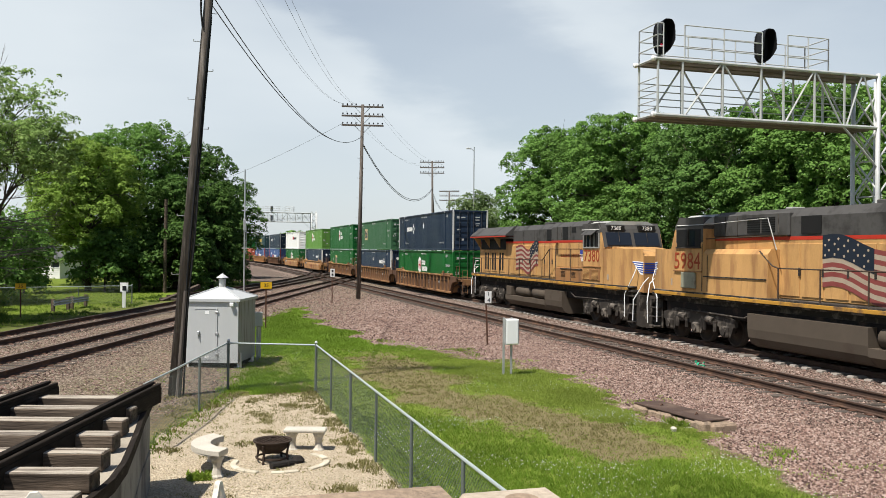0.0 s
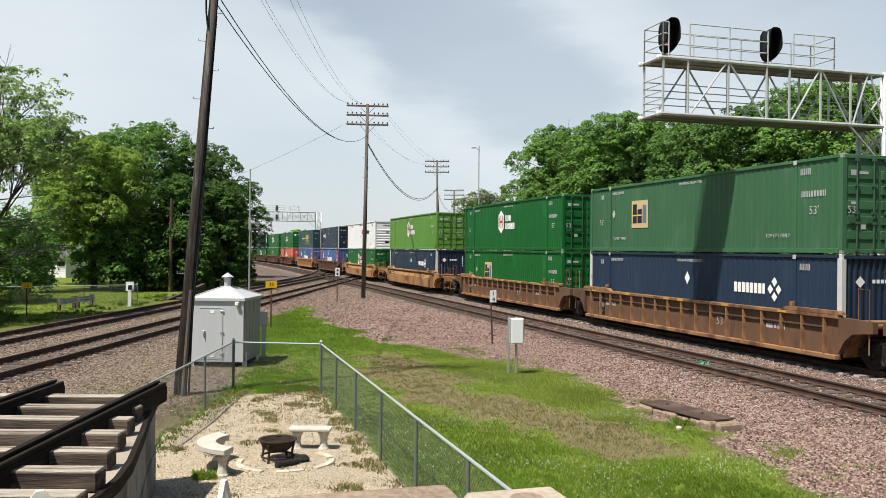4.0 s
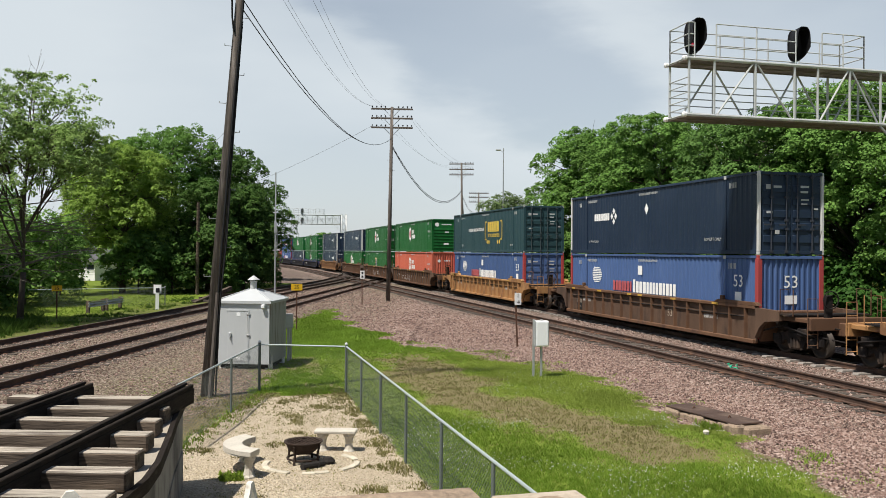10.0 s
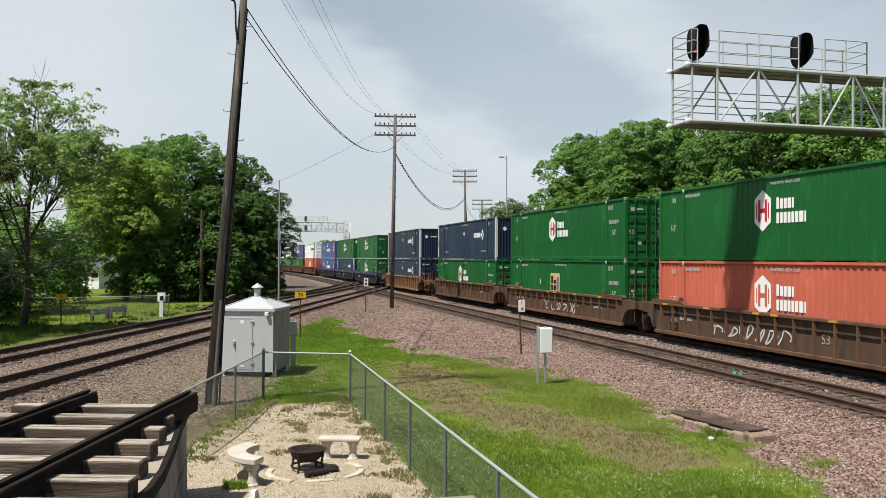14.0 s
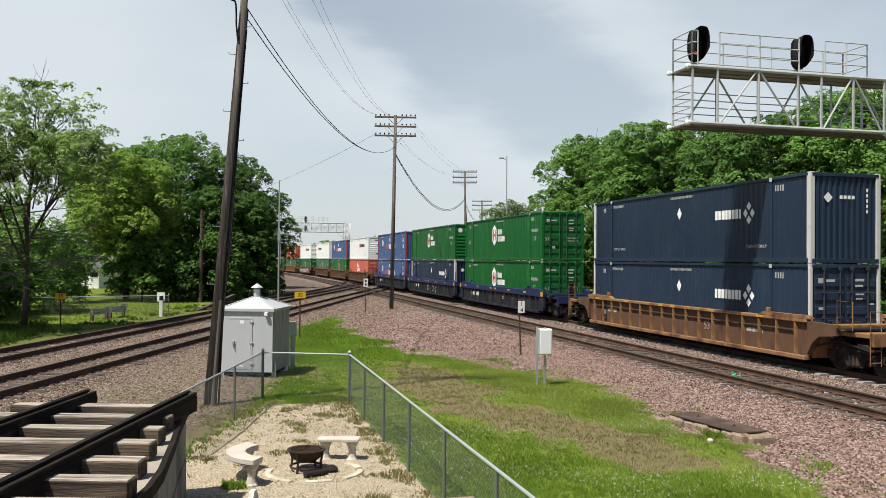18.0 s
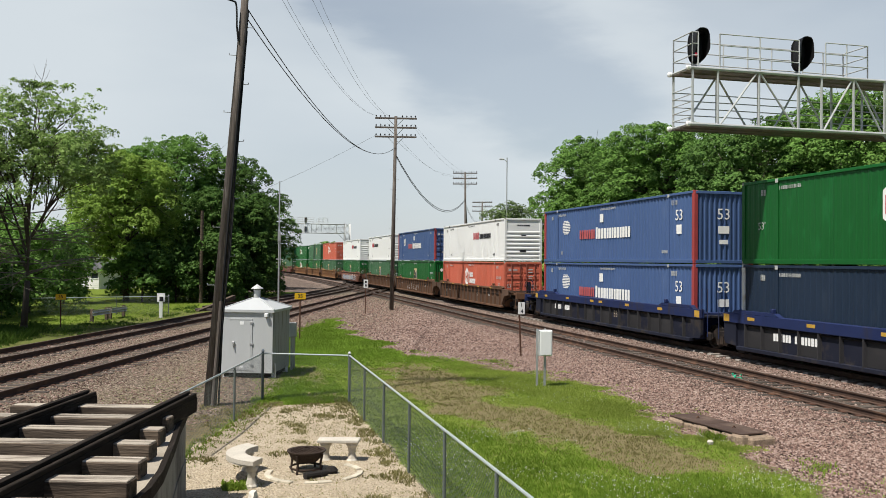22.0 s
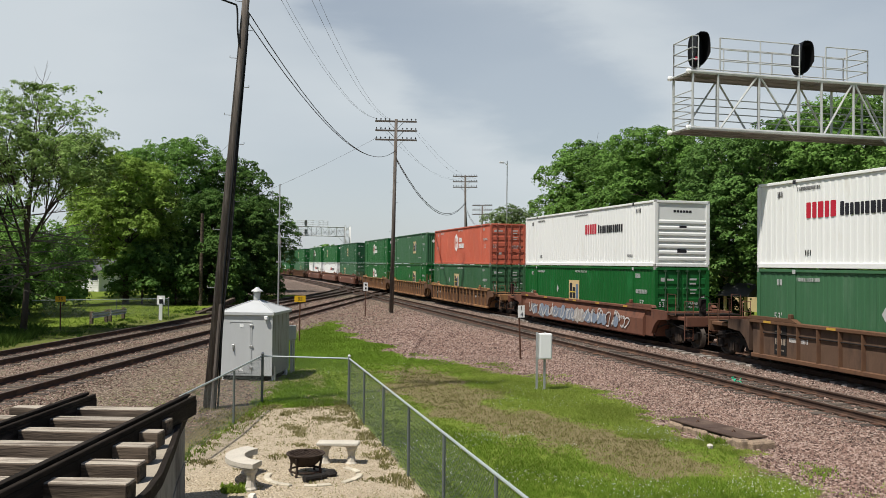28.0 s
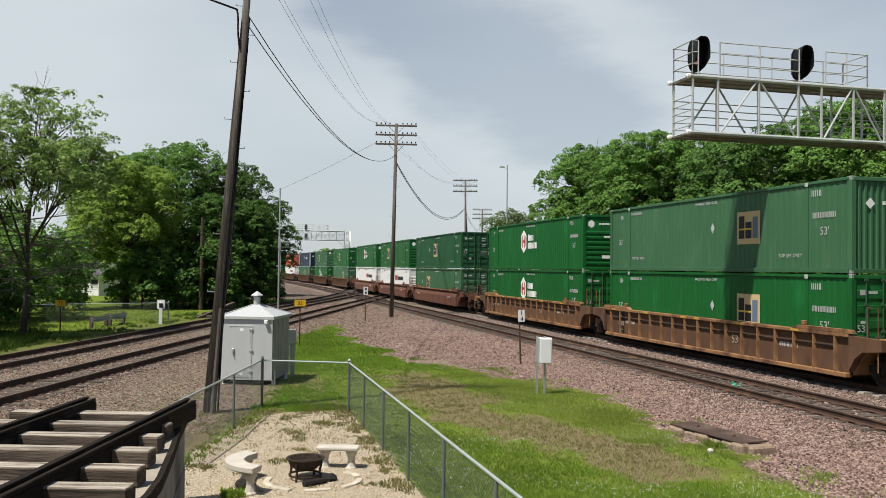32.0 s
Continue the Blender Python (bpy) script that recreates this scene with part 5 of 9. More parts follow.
def well_car(paint, smooth_side, front_single, back_single, seed, graffiti):
    """A well car unit: side sheets with ribs and chords, end platforms, trucks, coupler gear."""
    m = CAR_PAINT[paint]
    tone = {"tan": "rust-stained tan", "yellow": "dirty yellow", "brown": "dark brown", "red": "red-brown", "blue": "dark blue"}[paint]
    t = thing("well_car", f"{tone} steel well car with {'smooth' if smooth_side else 'ribbed'} sides{' and pale spray-paint scrawl' if graffiti else ''}", "rail car", group="well cars of the train")
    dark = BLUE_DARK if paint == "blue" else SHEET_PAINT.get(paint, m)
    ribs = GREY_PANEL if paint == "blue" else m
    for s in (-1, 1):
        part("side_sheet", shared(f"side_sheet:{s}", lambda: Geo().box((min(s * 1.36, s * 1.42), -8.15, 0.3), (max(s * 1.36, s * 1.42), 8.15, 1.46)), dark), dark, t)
        deep = paint == "blue"
        part("top_chord", shared(f"top_chord:{s}{deep}", lambda: Geo().box((min(s * 1.34, s * 1.54), -8.9 if deep else -8.2, 1.16 if deep else 1.40), (max(s * 1.34, s * 1.54), 8.9 if deep else 8.2, 1.52), 0.02), m), m, t)

        def low():
            if smooth_side:
                return Geo().prism([(s * 1.42, 0.34), (s * 1.5, 0.24), (s * 1.56, 0.3), (s * 1.56, 1.0), (s * 1.43, 1.32)], "y", -7.5, 7.5)
            return Geo().box((min(s * 1.30, s * 1.54), -8.1, 0.22), (max(s * 1.30, s * 1.54), 8.1, 0.36), 0.02)
        part("bottom_chord", shared(f"bottom_chord:{s}{smooth_side}", low, dark if deep else m), m, t)
        for e in (-1, 1):
            def riser():
                if deep:
                    return Geo().prism([(e * 8.16, 0.36), (e * 8.16, 1.15), (e * 8.88, 1.15), (e * 8.88, 0.52), (e * 8.8, 0.4)], "x", min(s * 1.38, s * 1.5), max(s * 1.38, s * 1.5))
                g = Geo().prism([(e * 8.21, 1.46), (e * 9.5, 1.42), (e * 9.5, 1.1), (e * 8.75, 1.02), (e * 8.45, 0.8), (e * 8.21, 0.42)], "x", min(s * 1.36, s * 1.53), max(s * 1.36, s * 1.53))
                return g
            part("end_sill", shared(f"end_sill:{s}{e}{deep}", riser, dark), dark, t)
            if deep:
                part("end_patch", shared(f"end_patch:{s}{e}", lambda: Geo().box((min(s * 1.54, s * 1.545), min(e * 8.5, e * 8.85), 1.2), (max(s * 1.54, s * 1.545), max(e * 8.5, e * 8.85), 1.46)), CAR_GOLD), CAR_GOLD, t, "square yellow reflective patch")
            part("guide_plate", shared(f"guide_plate:{s}{e}", lambda: Geo().prism([(e * 5.7, 1.521), (e * 5.95, 1.63), (e * 8.2, 1.63), (e * 8.35, 1.521)], "x", min(s * 1.34, s * 1.54), max(s * 1.34, s * 1.54)), m), m, t)
            part("guide_post", shared(f"guide_post:{s}{e}", lambda: Geo().box((min(s * 1.36, s * 1.5), min(e * 6.05, e * 6.2), 1.63), (max(s * 1.36, s * 1.5), max(e * 6.05, e * 6.2), 1.78), 0.02), m), m, t)
    if not smooth_side:
        for i in range(17):
            y = -7.6 + i * 0.95
            o = part("rib", shared("rib", lambda: Geo().prism([(-1.42, -0.05), (-1.53, -0.025), (-1.53, 0.025), (-1.42, 0.05)], "z", 0.36, 1.16 if paint == "blue" else 1.40), ribs), ribs, t)
            o.location = (0, y, 0)
            if paint == "blue" and i in (1, 2, 4, 7, 9, 12, 14, 15):
                part("side_panel", shared("side_panel", lambda: Geo().box((-1.432, 0.06, 0.37), (-1.42, 0.89, 1.14)), GREY_PANEL), GREY_PANEL, t, "grey-brown repainted side panel").location = (0, y, 0)
        part("side_pipe", shared("side_pipe", lambda: Geo().rod((-1.46, -7.5, 1.1), (-1.46, 7.5, 1.1), 0.025, n=6), GRIME), GRIME, t)
        for u in (-6.95,) if paint in ("tan", "brown") else ():
            p = part("stencil_panel", shared(f"stencil_panel:{u}", lambda: Geo().box((-1.436, -u - 0.62, 0.42), (-1.42, -u, 1.38)), STENCIL), STENCIL, t, "black panel with white stencilled bars")
            part("stencil_print", shared(f"stencil_marks:{u}", lambda: bars(bars(bars(Geo(), u + 0.06, u + 0.56, 0.75, 0.95, 41, 0.145), u + 0.08, u + 0.4, 1.15, 1.22, 43, 0.145), u + 0.08, u + 0.5, 0.55, 0.6, 44, 0.145), FADED), FADED, p)
        k = ("car feet", "53")
        if k not in MESHES:
            me = text_mesh("53", 0.42, FADED)
            me.transform(Matrix(((0, 0, -1, 0), (-1, 0, 0, 0), (0, 1, 0, 0), (0, 0, 0, 1))))
            MESHES[k] = me
        part("length_mark", MESHES[k], FADED, t, "faded length figures").location = (-1.434, -2.38 if paint != "blue" else -1.43, 0.86)
    part("floor", shared("car_floor", lambda: Geo().box((-1.3, -8.1, 0.24), (1.3, 8.1, 0.34)), GRIME), GRIME, t)
    for e, single in ((-1, front_single), (1, back_single)):
        part("bulkhead", shared(f"bulkhead:{e}", lambda: Geo().prism([(e * 8.13, 0.3), (e * 8.2, 0.3), (e * 8.75, 1.2), (e * 8.75, 1.35), (e * 8.13, 1.35)], "x", -1.3, 1.3), m), m, t)
        if single:
            def platform():
                g = Geo().box((-1.36, min(e * 9.0, e * 10.9), 1.12), (1.36, max(e * 9.0, e * 10.9), 1.26), 0.02)
                g.box((-0.4, min(e * 8.7, e * 11.2), 0.72), (0.4, max(e * 8.7, e * 11.2), 1.15), 0.03)
                g.box((-1.45, min(e * 10.8, e * 10.95), 0.9), (1.45, max(e * 10.8, e * 10.95), 1.3), 0.02)
                return g
            part("end_platform", shared(f"end_platform:{e}", platform, m), m, t)
            part("walkway", shared(f"walkway:{e}", lambda: Geo().box((-1.5, min(e * 9.5, e * 10.1), 1.30), (1.5, max(e * 9.5, e * 10.1), 1.35)), GRIME), GRIME, t)
            part("coupler", shared(f"coupler:{e}", lambda: Geo().box((-0.12, min(e * 11.1, e * 11.6), 0.78), (0.12, max(e * 11.1, e * 11.6), 1.02), 0.03).box((-0.2, min(e * 11.5, e * 11.72), 0.72), (0.16, max(e * 11.5, e * 11.72), 1.08), 0.05), GRIME), GRIME, t)

            def rigging():
                g = Geo()
                for x, y, z, a, b in ((-0.9, 9.1, 0.95, 0.5, 0.3), (0.75, 9.2, 0.95, 0.4, 0.25), (-1.15, 10.3, 0.8, 0.25, 0.25), (-0.7, 10.5, 0.85, 0.3, 0.2), (0.9, 10.4, 0.85, 0.3, 0.25)):
                    g.box((x - a / 2, min(e * (y - b), e * (y + b)), z - 0.14), (x + a / 2, max(e * (y - b), e * (y + b)), z + 0.14), 0.04)
                g.tube([(-1.3, e * 8.4, 0.7), (-1.25, e * 9.3, 0.95), (-1.3, e * 10.6, 0.75), (-0.4, e * 11.3, 0.55)], 0.03)
                g.tube([(-1.1, e * 8.5, 1.0), (-1.0, e * 9.8, 1.08), (-0.5, e * 11.1, 0.95)], 0.022)
                return g
            part("brake_gear", shared(f"brake_gear:{e}", rigging, GRIME), GRIME, t, "grimy brake gear and hoses")

            for x in (-1.48, 1.48):
                def rungs():
                    g = Geo().tube([(x, e * 10.85, 0.35), (x, e * 10.85, 1.9), (x * 0.75, e * 10.85, 1.9), (x * 0.75, e * 10.85, 0.35)], 0.018)
                    for z in (0.45, 0.8, 1.15, 1.5):
                        g.rod((x, e * 10.85, z), (x * 0.75, e * 10.85, z), 0.016, n=6)
                    return g
                part("grab_iron", shared(f"grab_iron:{e}{x}", lambda: Geo().tube([(x, e * 9.5, 1.3), (x, e * 9.5, 2.15), (x, e * 10.15, 2.15), (x, e * 10.15, 1.3)], 0.018), m), m, t)
                part("ladder", shared(f"ladder:{e}{x}", rungs, m), m, t)
            if e < 0:
                part("brake_wheel", shared("brake_wheel", lambda: Geo().tube([(-0.55 + 0.28 * math.cos(a * 0.5236), -10.75, 1.85 + 0.28 * math.sin(a * 0.5236)) for a in range(13)], 0.02).box((-0.68, -10.7, 1.25), (-0.42, -10.55, 2.0), 0.03), GRIME), GRIME, t, "handbrake wheel and housing")
            truck_parts(t, e * 9.75, (-0.88, 0.88), 0.46, 1.0, GRIME)
        else:
            part("joint_arm", shared(f"joint_arm:{e}", lambda: Geo().box((-0.35, min(e * 8.7, e * 9.75), 0.72), (0.35, max(e * 8.7, e * 9.75), 1.1), 0.04).box((-1.35, min(e * 8.75, e * 9.2), 1.2), (1.35, max(e * 8.75, e * 9.2), 1.3), 0.02), dark), dark, t)

            for x in (-1.46, 1.46):
                part("grab_iron", shared(f"grab_iron:joint{e}{x}", lambda: Geo().tube([(x, e * 8.9, 1.2), (x, e * 8.9, 2.3), (x, e * 9.3, 2.3), (x, e * 9.3, 0.5)], 0.02), m), m, t)
            if e > 0:
                truck_parts(t, 9.675, (-0.88, 0.88), 0.46, 1.0, GRIME)

    marks = LOGO_WHITE if paint == "blue" else GRAFFITI
    side = 0.145 if paint == "blue" else 0.27 if smooth_side else 0.13
    for u0, u1 in ((-6.1, -5.2), (-5.0, -3.7)) if paint == "blue" else ((-6.2, -5.3), (4.9, 5.8)):
        tagged(part("lettering", shared(f"car_marks:{u0}{smooth_side}", lambda: blocks(Geo(), u0, u1, 0.72, 0.98, 61, side) if paint == "blue" else bars(Geo(), u0, u1, 0.88, 1.02, seed + 1, off=side), marks), marks, t), kind="stuff")
    for u in (-7.4, -4.3, -1.2, -0.2, 2.6, 5.6):
        part("reflector", shared(f"reflector:{u}{paint == 'blue'}", lambda: plate(Geo(), u, 1.425 if paint != "blue" else 1.31, u + 0.4, 1.5 if paint != "blue" else 1.42, 0.25), CAR_GOLD), CAR_GOLD, t, "yellow reflective patch")
    if smooth_side and paint == "yellow":
        p = part("stencil_panel", shared("stencil_panel:smooth", lambda: plate(Geo(), -7.1, 0.98, -5.2, 1.22, 0.272), STENCIL), STENCIL, t, "dark panel with white bars")
        part("stencil_print", shared("stencil_print:smooth", lambda: bars(Geo(), -6.3, -5.3, 1.04, 1.16, 51, 0.278), LOGO_WHITE), LOGO_WHITE, p)
        part("lettering", shared("dark_red_bars", lambda: bars(Geo(), -1.3, 0.6, 0.55, 0.95, 52, 0.272, gap=0.3), STRIPE_DULL), STRIPE_DULL, t, "dark red lettering bars")
        for u in (-7.35, 2.2, 5.0):
            part("paint_patch", shared(f"paint_patch:{u}", lambda: plate(Geo(), u, 1.05, u + 0.22, 1.3, 0.274), CAR_GOLD), CAR_GOLD, t)
    if graffiti:
        def scrawl():
            g = Geo()
            rng = random.Random(seed)
            x = -1.295 - (0.3 if smooth_side else 0.136)
            u = -6.6 if graffiti > 1 else rng.uniform(-4, -1)
            stop = 6.2 if graffiti > 1 else u + 4.6
            while u < stop:
                w, h = rng.uniform(0.45, 0.8), rng.uniform(0.45, 0.75) * (1 if graffiti > 1 else 0.8)
                z = 0.42 + rng.uniform(0, 0.12)
                a0, turn, lop = rng.uniform(0, 6.3), rng.uniform(3.6, 6.6), rng.uniform(0.2, 0.9)
                pts = [(u + w * (0.5 + 0.5 * math.cos(a0 + turn * k / 13) + 0.12 * math.sin(3 * k / 13 * turn)), z + h * (0.5 + 0.5 * math.sin(a0 + (1 + lop * k / 13) * turn * k / 13))) for k in range(14)]
                for (a, b), (c, d) in zip(pts, pts[1:]):
                    n = Vector((d - b, a - c)).normalized() * (0.022 + 0.02 * lop)
                    g.add([(x, -(a + n.x), b + n.y), (x, -(c + n.x), d + n.y), (x, -(c - n.x), d - n.y), (x, -(a - n.x), b - n.y)], [(0, 1, 2, 3)])
                u += w + rng.uniform(0.02, 0.25)
            return g
        tagged(part("spray_scrawl", scrawl(), GRAFFITI, t, "pale spray-painted scrawl"), kind="stuff")
        if graffiti > 1:
            rng2 = random.Random(77)
            for k, u in enumerate((-6.3, -5.1, -4.2, -3.4, -2.9, -2.3, -1.8, -1.2, -0.6, 0.0, 0.6, 1.2, 1.9, 2.6, 3.3, 4.6)):
                w, h = rng2.uniform(0.6, 1.15), rng2.uniform(0.5, 0.8)
                pts = [(u + w * 0.5 + w * rng2.uniform(0.4, 0.58) * math.cos(a * 0.4488), 0.72 + h * rng2.uniform(0.4, 0.58) * math.sin(a * 0.4488)) for a in range(14)]
                part("spray_patch", poly_plate(Geo(), pts, 0.27 + 0.0016 * k), SPRAY_BLUE if rng2.random() < 0.5 else SPRAY_DULL, t, "dull spray-painted patch")
    return t

# ---- locomotives ----
ARMOUR = mat("armour_yellow", (0.49, 0.28, 0.108), 0.55, vary=0.28, scale=0.9, grain=0.15, second=(0.34, 0.18, 0.075), second_amount=0.55, streak=(1.3, 1.3, 0.3))
DIRTY = mat("grimy_yellow_panel", (0.30, 0.15, 0.06), 0.65, vary=0.25, grain=0.15, second=(0.17, 0.09, 0.045), second_amount=0.5, streak=(1.3, 1.3, 0.4))
SILL_YELLOW = mat("dirty_sill_yellow", (0.46, 0.24, 0.04), 0.6, vary=0.3, scale=1.5, second=(0.14, 0.08, 0.04), second_amount=0.5)
HARBOUR = mat("harbour_grey", (0.07, 0.067, 0.064), 0.6, vary=0.3, second=(0.035, 0.033, 0.031), second_amount=0.5)
CAB_ROOF = mat("pale_cab_roof", (0.38, 0.38, 0.36), 0.6, vary=0.2, second=(0.22, 0.21, 0.2), second_amount=0.35)
STRIPE = mat("red_stripe", (0.42, 0.035, 0.02), 0.5, vary=0.12)
NUM_RED = mat("number_red", (0.3, 0.05, 0.02), 0.55, vary=0.12)
DARK = mat("dark_recess", (0.012, 0.012, 0.012), 0.7, vary=0.2)
PANE = mat("cab_glass", (0.015, 0.02, 0.03), 0.06, vary=0.05)
TANK = mat("dusty_tank_grey", (0.085, 0.068, 0.052), 0.75, vary=0.2, grain=0.1, second=(0.07, 0.052, 0.04), second_amount=0.4)
GEAR = mat("dusty_running_gear", (0.035, 0.03, 0.026), 0.8, vary=0.4, second=(0.14, 0.12, 0.1), second_amount=0.45, second_scale=2.5)
BOX_GREY = mat("pale_green_grey_box", (0.27, 0.27, 0.2), 0.7, vary=0.3, second=(0.12, 0.1, 0.07), second_amount=0.4)
HAND = mat("brown_handrail", (0.06, 0.042, 0.03), 0.7, vary=0.2)
FLAG_BLUE = mat("flag_blue", (0.014, 0.02, 0.032), 0.5, vary=0.15)
FLAG_RED = mat("flag_red", (0.21, 0.055, 0.05), 0.5, vary=0.2)
FLAG_WHITE = mat("flag_white", (0.36, 0.29, 0.22), 0.5, vary=0.2)


def locomotive(number, flag_y, slogan):
    """A six-axle diesel locomotive, its nose towards -y; the slogan unit has its cab further back and a plain hood behind it."""
    c = 1.05 if slogan else 0.0
    back = -6.74 + c
    wing_y = 4.4 if slogan else 5.0
    t = thing("diesel_locomotive", "yellow and grey six-axle diesel locomotive with painted flag on its hood", "locomotive", group="locomotives of the train")
    part("underframe", Geo().box((-1.16, -10.4, 1.38), (1.16, 10.5, 1.62), 0.03).box((-1.46, -10.3, 1.6), (1.46, 10.5, 1.7), 0.01).box((-0.5, -10.9, 0.9), (0.5, 10.9, 1.4), 0.04), GEAR, t)
    part("pipe_rack", Geo().box((-1.2, -9.6, 1.0), (1.2, 9.6, 1.4)), GRIME, t, "dark pipes and ducts under the deck")
    part("walkway_deck", Geo().box((-1.52, -10.2, 1.78), (1.52, 10.7, 1.85), 0.01), GEAR, t)
    for s in (-1, 1):
        part("side_sill", Geo().box((min(s * 1.44, s * 1.535), -10.0, 1.67), (max(s * 1.44, s * 1.535), 10.6, 1.79), 0.01), SILL_YELLOW, t, "dirty yellow side sill")
    # cab and nose
    cab = part("cab", Geo().prism([(-8.85 + c, 1.85), (-8.85 + c, 3.45), (-8.55 + c, 4.28), (-8.25 + c, 4.56), (-6.75 + c, 4.56), (-6.75 + c, 1.85)], "x", -1.5, 1.5), ARMOUR, t)
    part("cab_roof", Geo().prism([(-1.54, 4.28), (-1.3, 4.5), (-0.9, 4.68), (0.9, 4.68), (1.3, 4.5), (1.54, 4.28)], "y", -8.45 + c, -6.7 + c), CAB_ROOF, cab, "pale grey cab roof")
    part("cab_cap", Geo().prism([(-8.605 + c, 4.15), (-8.552 + c, 4.3), (-8.25 + c, 4.575), (-6.74 + c, 4.575), (-6.74 + c, 4.15)], "x", -1.506, 1.506), HARBOUR, cab, "grey upper cab")
    part("cab_front_band", Geo().prism([(-8.872 + c, 3.5), (-8.56 + c, 4.34), (-8.4 + c, 4.6), (-8.2 + c, 4.6), (-8.2 + c, 3.5)], "x", -1.46, 1.46), HARBOUR, cab, "grey band round the windshield")
    for s in (-1, 1):
        a, b = s * 0.08, s * 1.32

        def side(x0, y0, z0, x1, y1, z1, bevel=0.0):
            return Geo().box((min(s * x0, s * x1), y0 + c, z0), (max(s * x0, s * x1), y1 + c, z1), bevel)
        g = Geo().add([(min(a, b), -8.88 + c, 3.58), (max(a, b), -8.88 + c, 3.58), (max(a, b), -8.66 + c, 4.16), (min(a, b), -8.66 + c, 4.16)], [(0, 1, 2, 3)])
        part("windshield", g, PANE, cab, "dark blue-tinted windshield")
        part("wiper", Geo().rod((s * 0.7, -8.72 + c, 4.2), (s * 0.7, -8.86 + c, 3.72), 0.012, n=5), GEAR, cab)
        part("cab_side_band", side(1.49, -8.5, 3.66, 1.508, -6.76, 4.3), HARBOUR, cab, "grey band along the cab side")
        w = part("side_window", side(1.49, -8.45, 3.5, 1.52, -6.9, 4.14, 0.01), DARK, cab, "black cab side window")
        fr = side(1.5, -8.48, 3.44, 1.55, -6.86, 3.5)
        for y0 in (-8.48, -8.02, -7.62, -7.24, -6.92) if slogan else (-7.72,):
            q = side(1.5, y0, 3.5, 1.55, y0 + 0.06, 4.14)
            fr.add(q.v, q.f)
        part("window_frame", fr, CASTING if slogan else GEAR, w, "worn window frame")
        if slogan:
            part("window_visor", Geo().prism([(s * 1.5, 4.3), (s * 1.78, 4.06), (s * 1.78, 4.03), (s * 1.5, 4.26)], "y", -8.2 + c, -7.1 + c), HARBOUR, cab)
        part("window_pane", side(1.521, -7.56, 3.52, 1.53, -7.24, 4.1), PANE, cab)
        o = part("road_number", text_mesh(number, 0.8 if slogan else 0.88, NUM_RED), NUM_RED, cab, "dark red road number")
        o.matrix_basis = Matrix(((0, 0, s, s * 1.512), (s, 0, 0, -7.65 + c - (0.05 if slogan else 0.12)), (0, 1, 0, 3.07 if slogan else 2.95), (0, 0, 0, 1)))
        part("battery_box", side(1.5, -8.55, 1.98, 1.54, -6.85, 2.52, 0.01) if slogan else side(1.5, -8.05, 1.98, 1.6, -7.15, 2.56, 0.02), DIRTY if slogan else BOX_GREY, cab)
        part("box_rail", side(1.5, -8.6, 2.58, 1.56, -6.8, 2.62), DIRTY, cab)
        for y in (-8.42, -7.55) if slogan else ():
            g = Geo()
            for i in range(9):
                q = side(1.54, y, 2.03 + i * 0.052, 1.556, y + 0.64, 2.055 + i * 0.052)
                g.add(q.v, q.f)
            part("louvre_panel", g, ARMOUR if slogan else GEAR, cab)
        part("notice", side(1.5, -9.35 if slogan else -8.85, 2.05, 1.506, -9.2 if slogan else -8.75, 2.3), FLAG_WHITE, cab)
    f = -10.6 if slogan else -10.75
    k = -8.85 if slogan else -9.5
    r = -8.86 + c
    nose = part("nose", Geo().prism([(f, 1.6), (f, 3.12), (f + 0.25, 3.3), (r, 3.52), (r, 1.6)], "x", -1.08, 1.08), ARMOUR, t)
    part("nose_cheek", Geo().prism([(-1.085, f + 0.05), (-1.49, k), (-1.49, r), (-1.085, r)], "z", 1.62, 3.42), ARMOUR, nose)
    part("nose_cheek", Geo().prism([(1.085, f + 0.05), (1.49, k), (1.49, r), (1.085, r)], "z", 1.62, 3.42), ARMOUR, nose)
    part("nose_door", Geo().box((0.1, f - 0.025, 1.85), (0.75, f + 0.01, 3.1), 0.01), ARMOUR, nose)
    for z in (2.1, 2.9):
        part("door_hinge", Geo().box((0.06, f - 0.045, z), (0.2, f - 0.02, z + 0.1)), GEAR, nose)
    for s in (-1, 1):
        for i in range(5):
            z = 2.84 - i * 0.095
            e = 0.36 - 0.06 * i
            x0, y0, x1, y1 = 1.098, f + 0.05, 1.098 + 0.4 * e, f + 0.05 + (k - f - 0.05) * e
            part("emblem_feather", Geo().add([(s * 0.25, f - 0.012, z), (s * 1.08, f - 0.012, z), (s * 1.08, f - 0.012, z - 0.055), (s * 0.25, f - 0.012, z - 0.055)], [(0, 1, 2, 3)]), LOGO_BLUE, nose)
            part("emblem_feather", Geo().add([(s * x0, y0, z), (s * x1, y1, z + 0.03), (s * x1, y1, z - 0.01), (s * x0, y0, z - 0.055)], [(0, 1, 2, 3)]), LOGO_BLUE, nose)
    for s in (-1, 1):
        part("emblem_edge", Geo().add([(s * 1.094, f + 0.045, 2.88), (s * (1.094 + 0.4 * 0.38), f + 0.045 + (k - f - 0.05) * 0.38, 2.91), (s * (1.094 + 0.4 * 0.1), f + 0.045 + (k - f - 0.05) * 0.1, 2.36), (s * 1.094, f + 0.045, 2.34)], [(0, 1, 2, 3)]), LOGO_WHITE, nose, "white ground of the winged emblem")
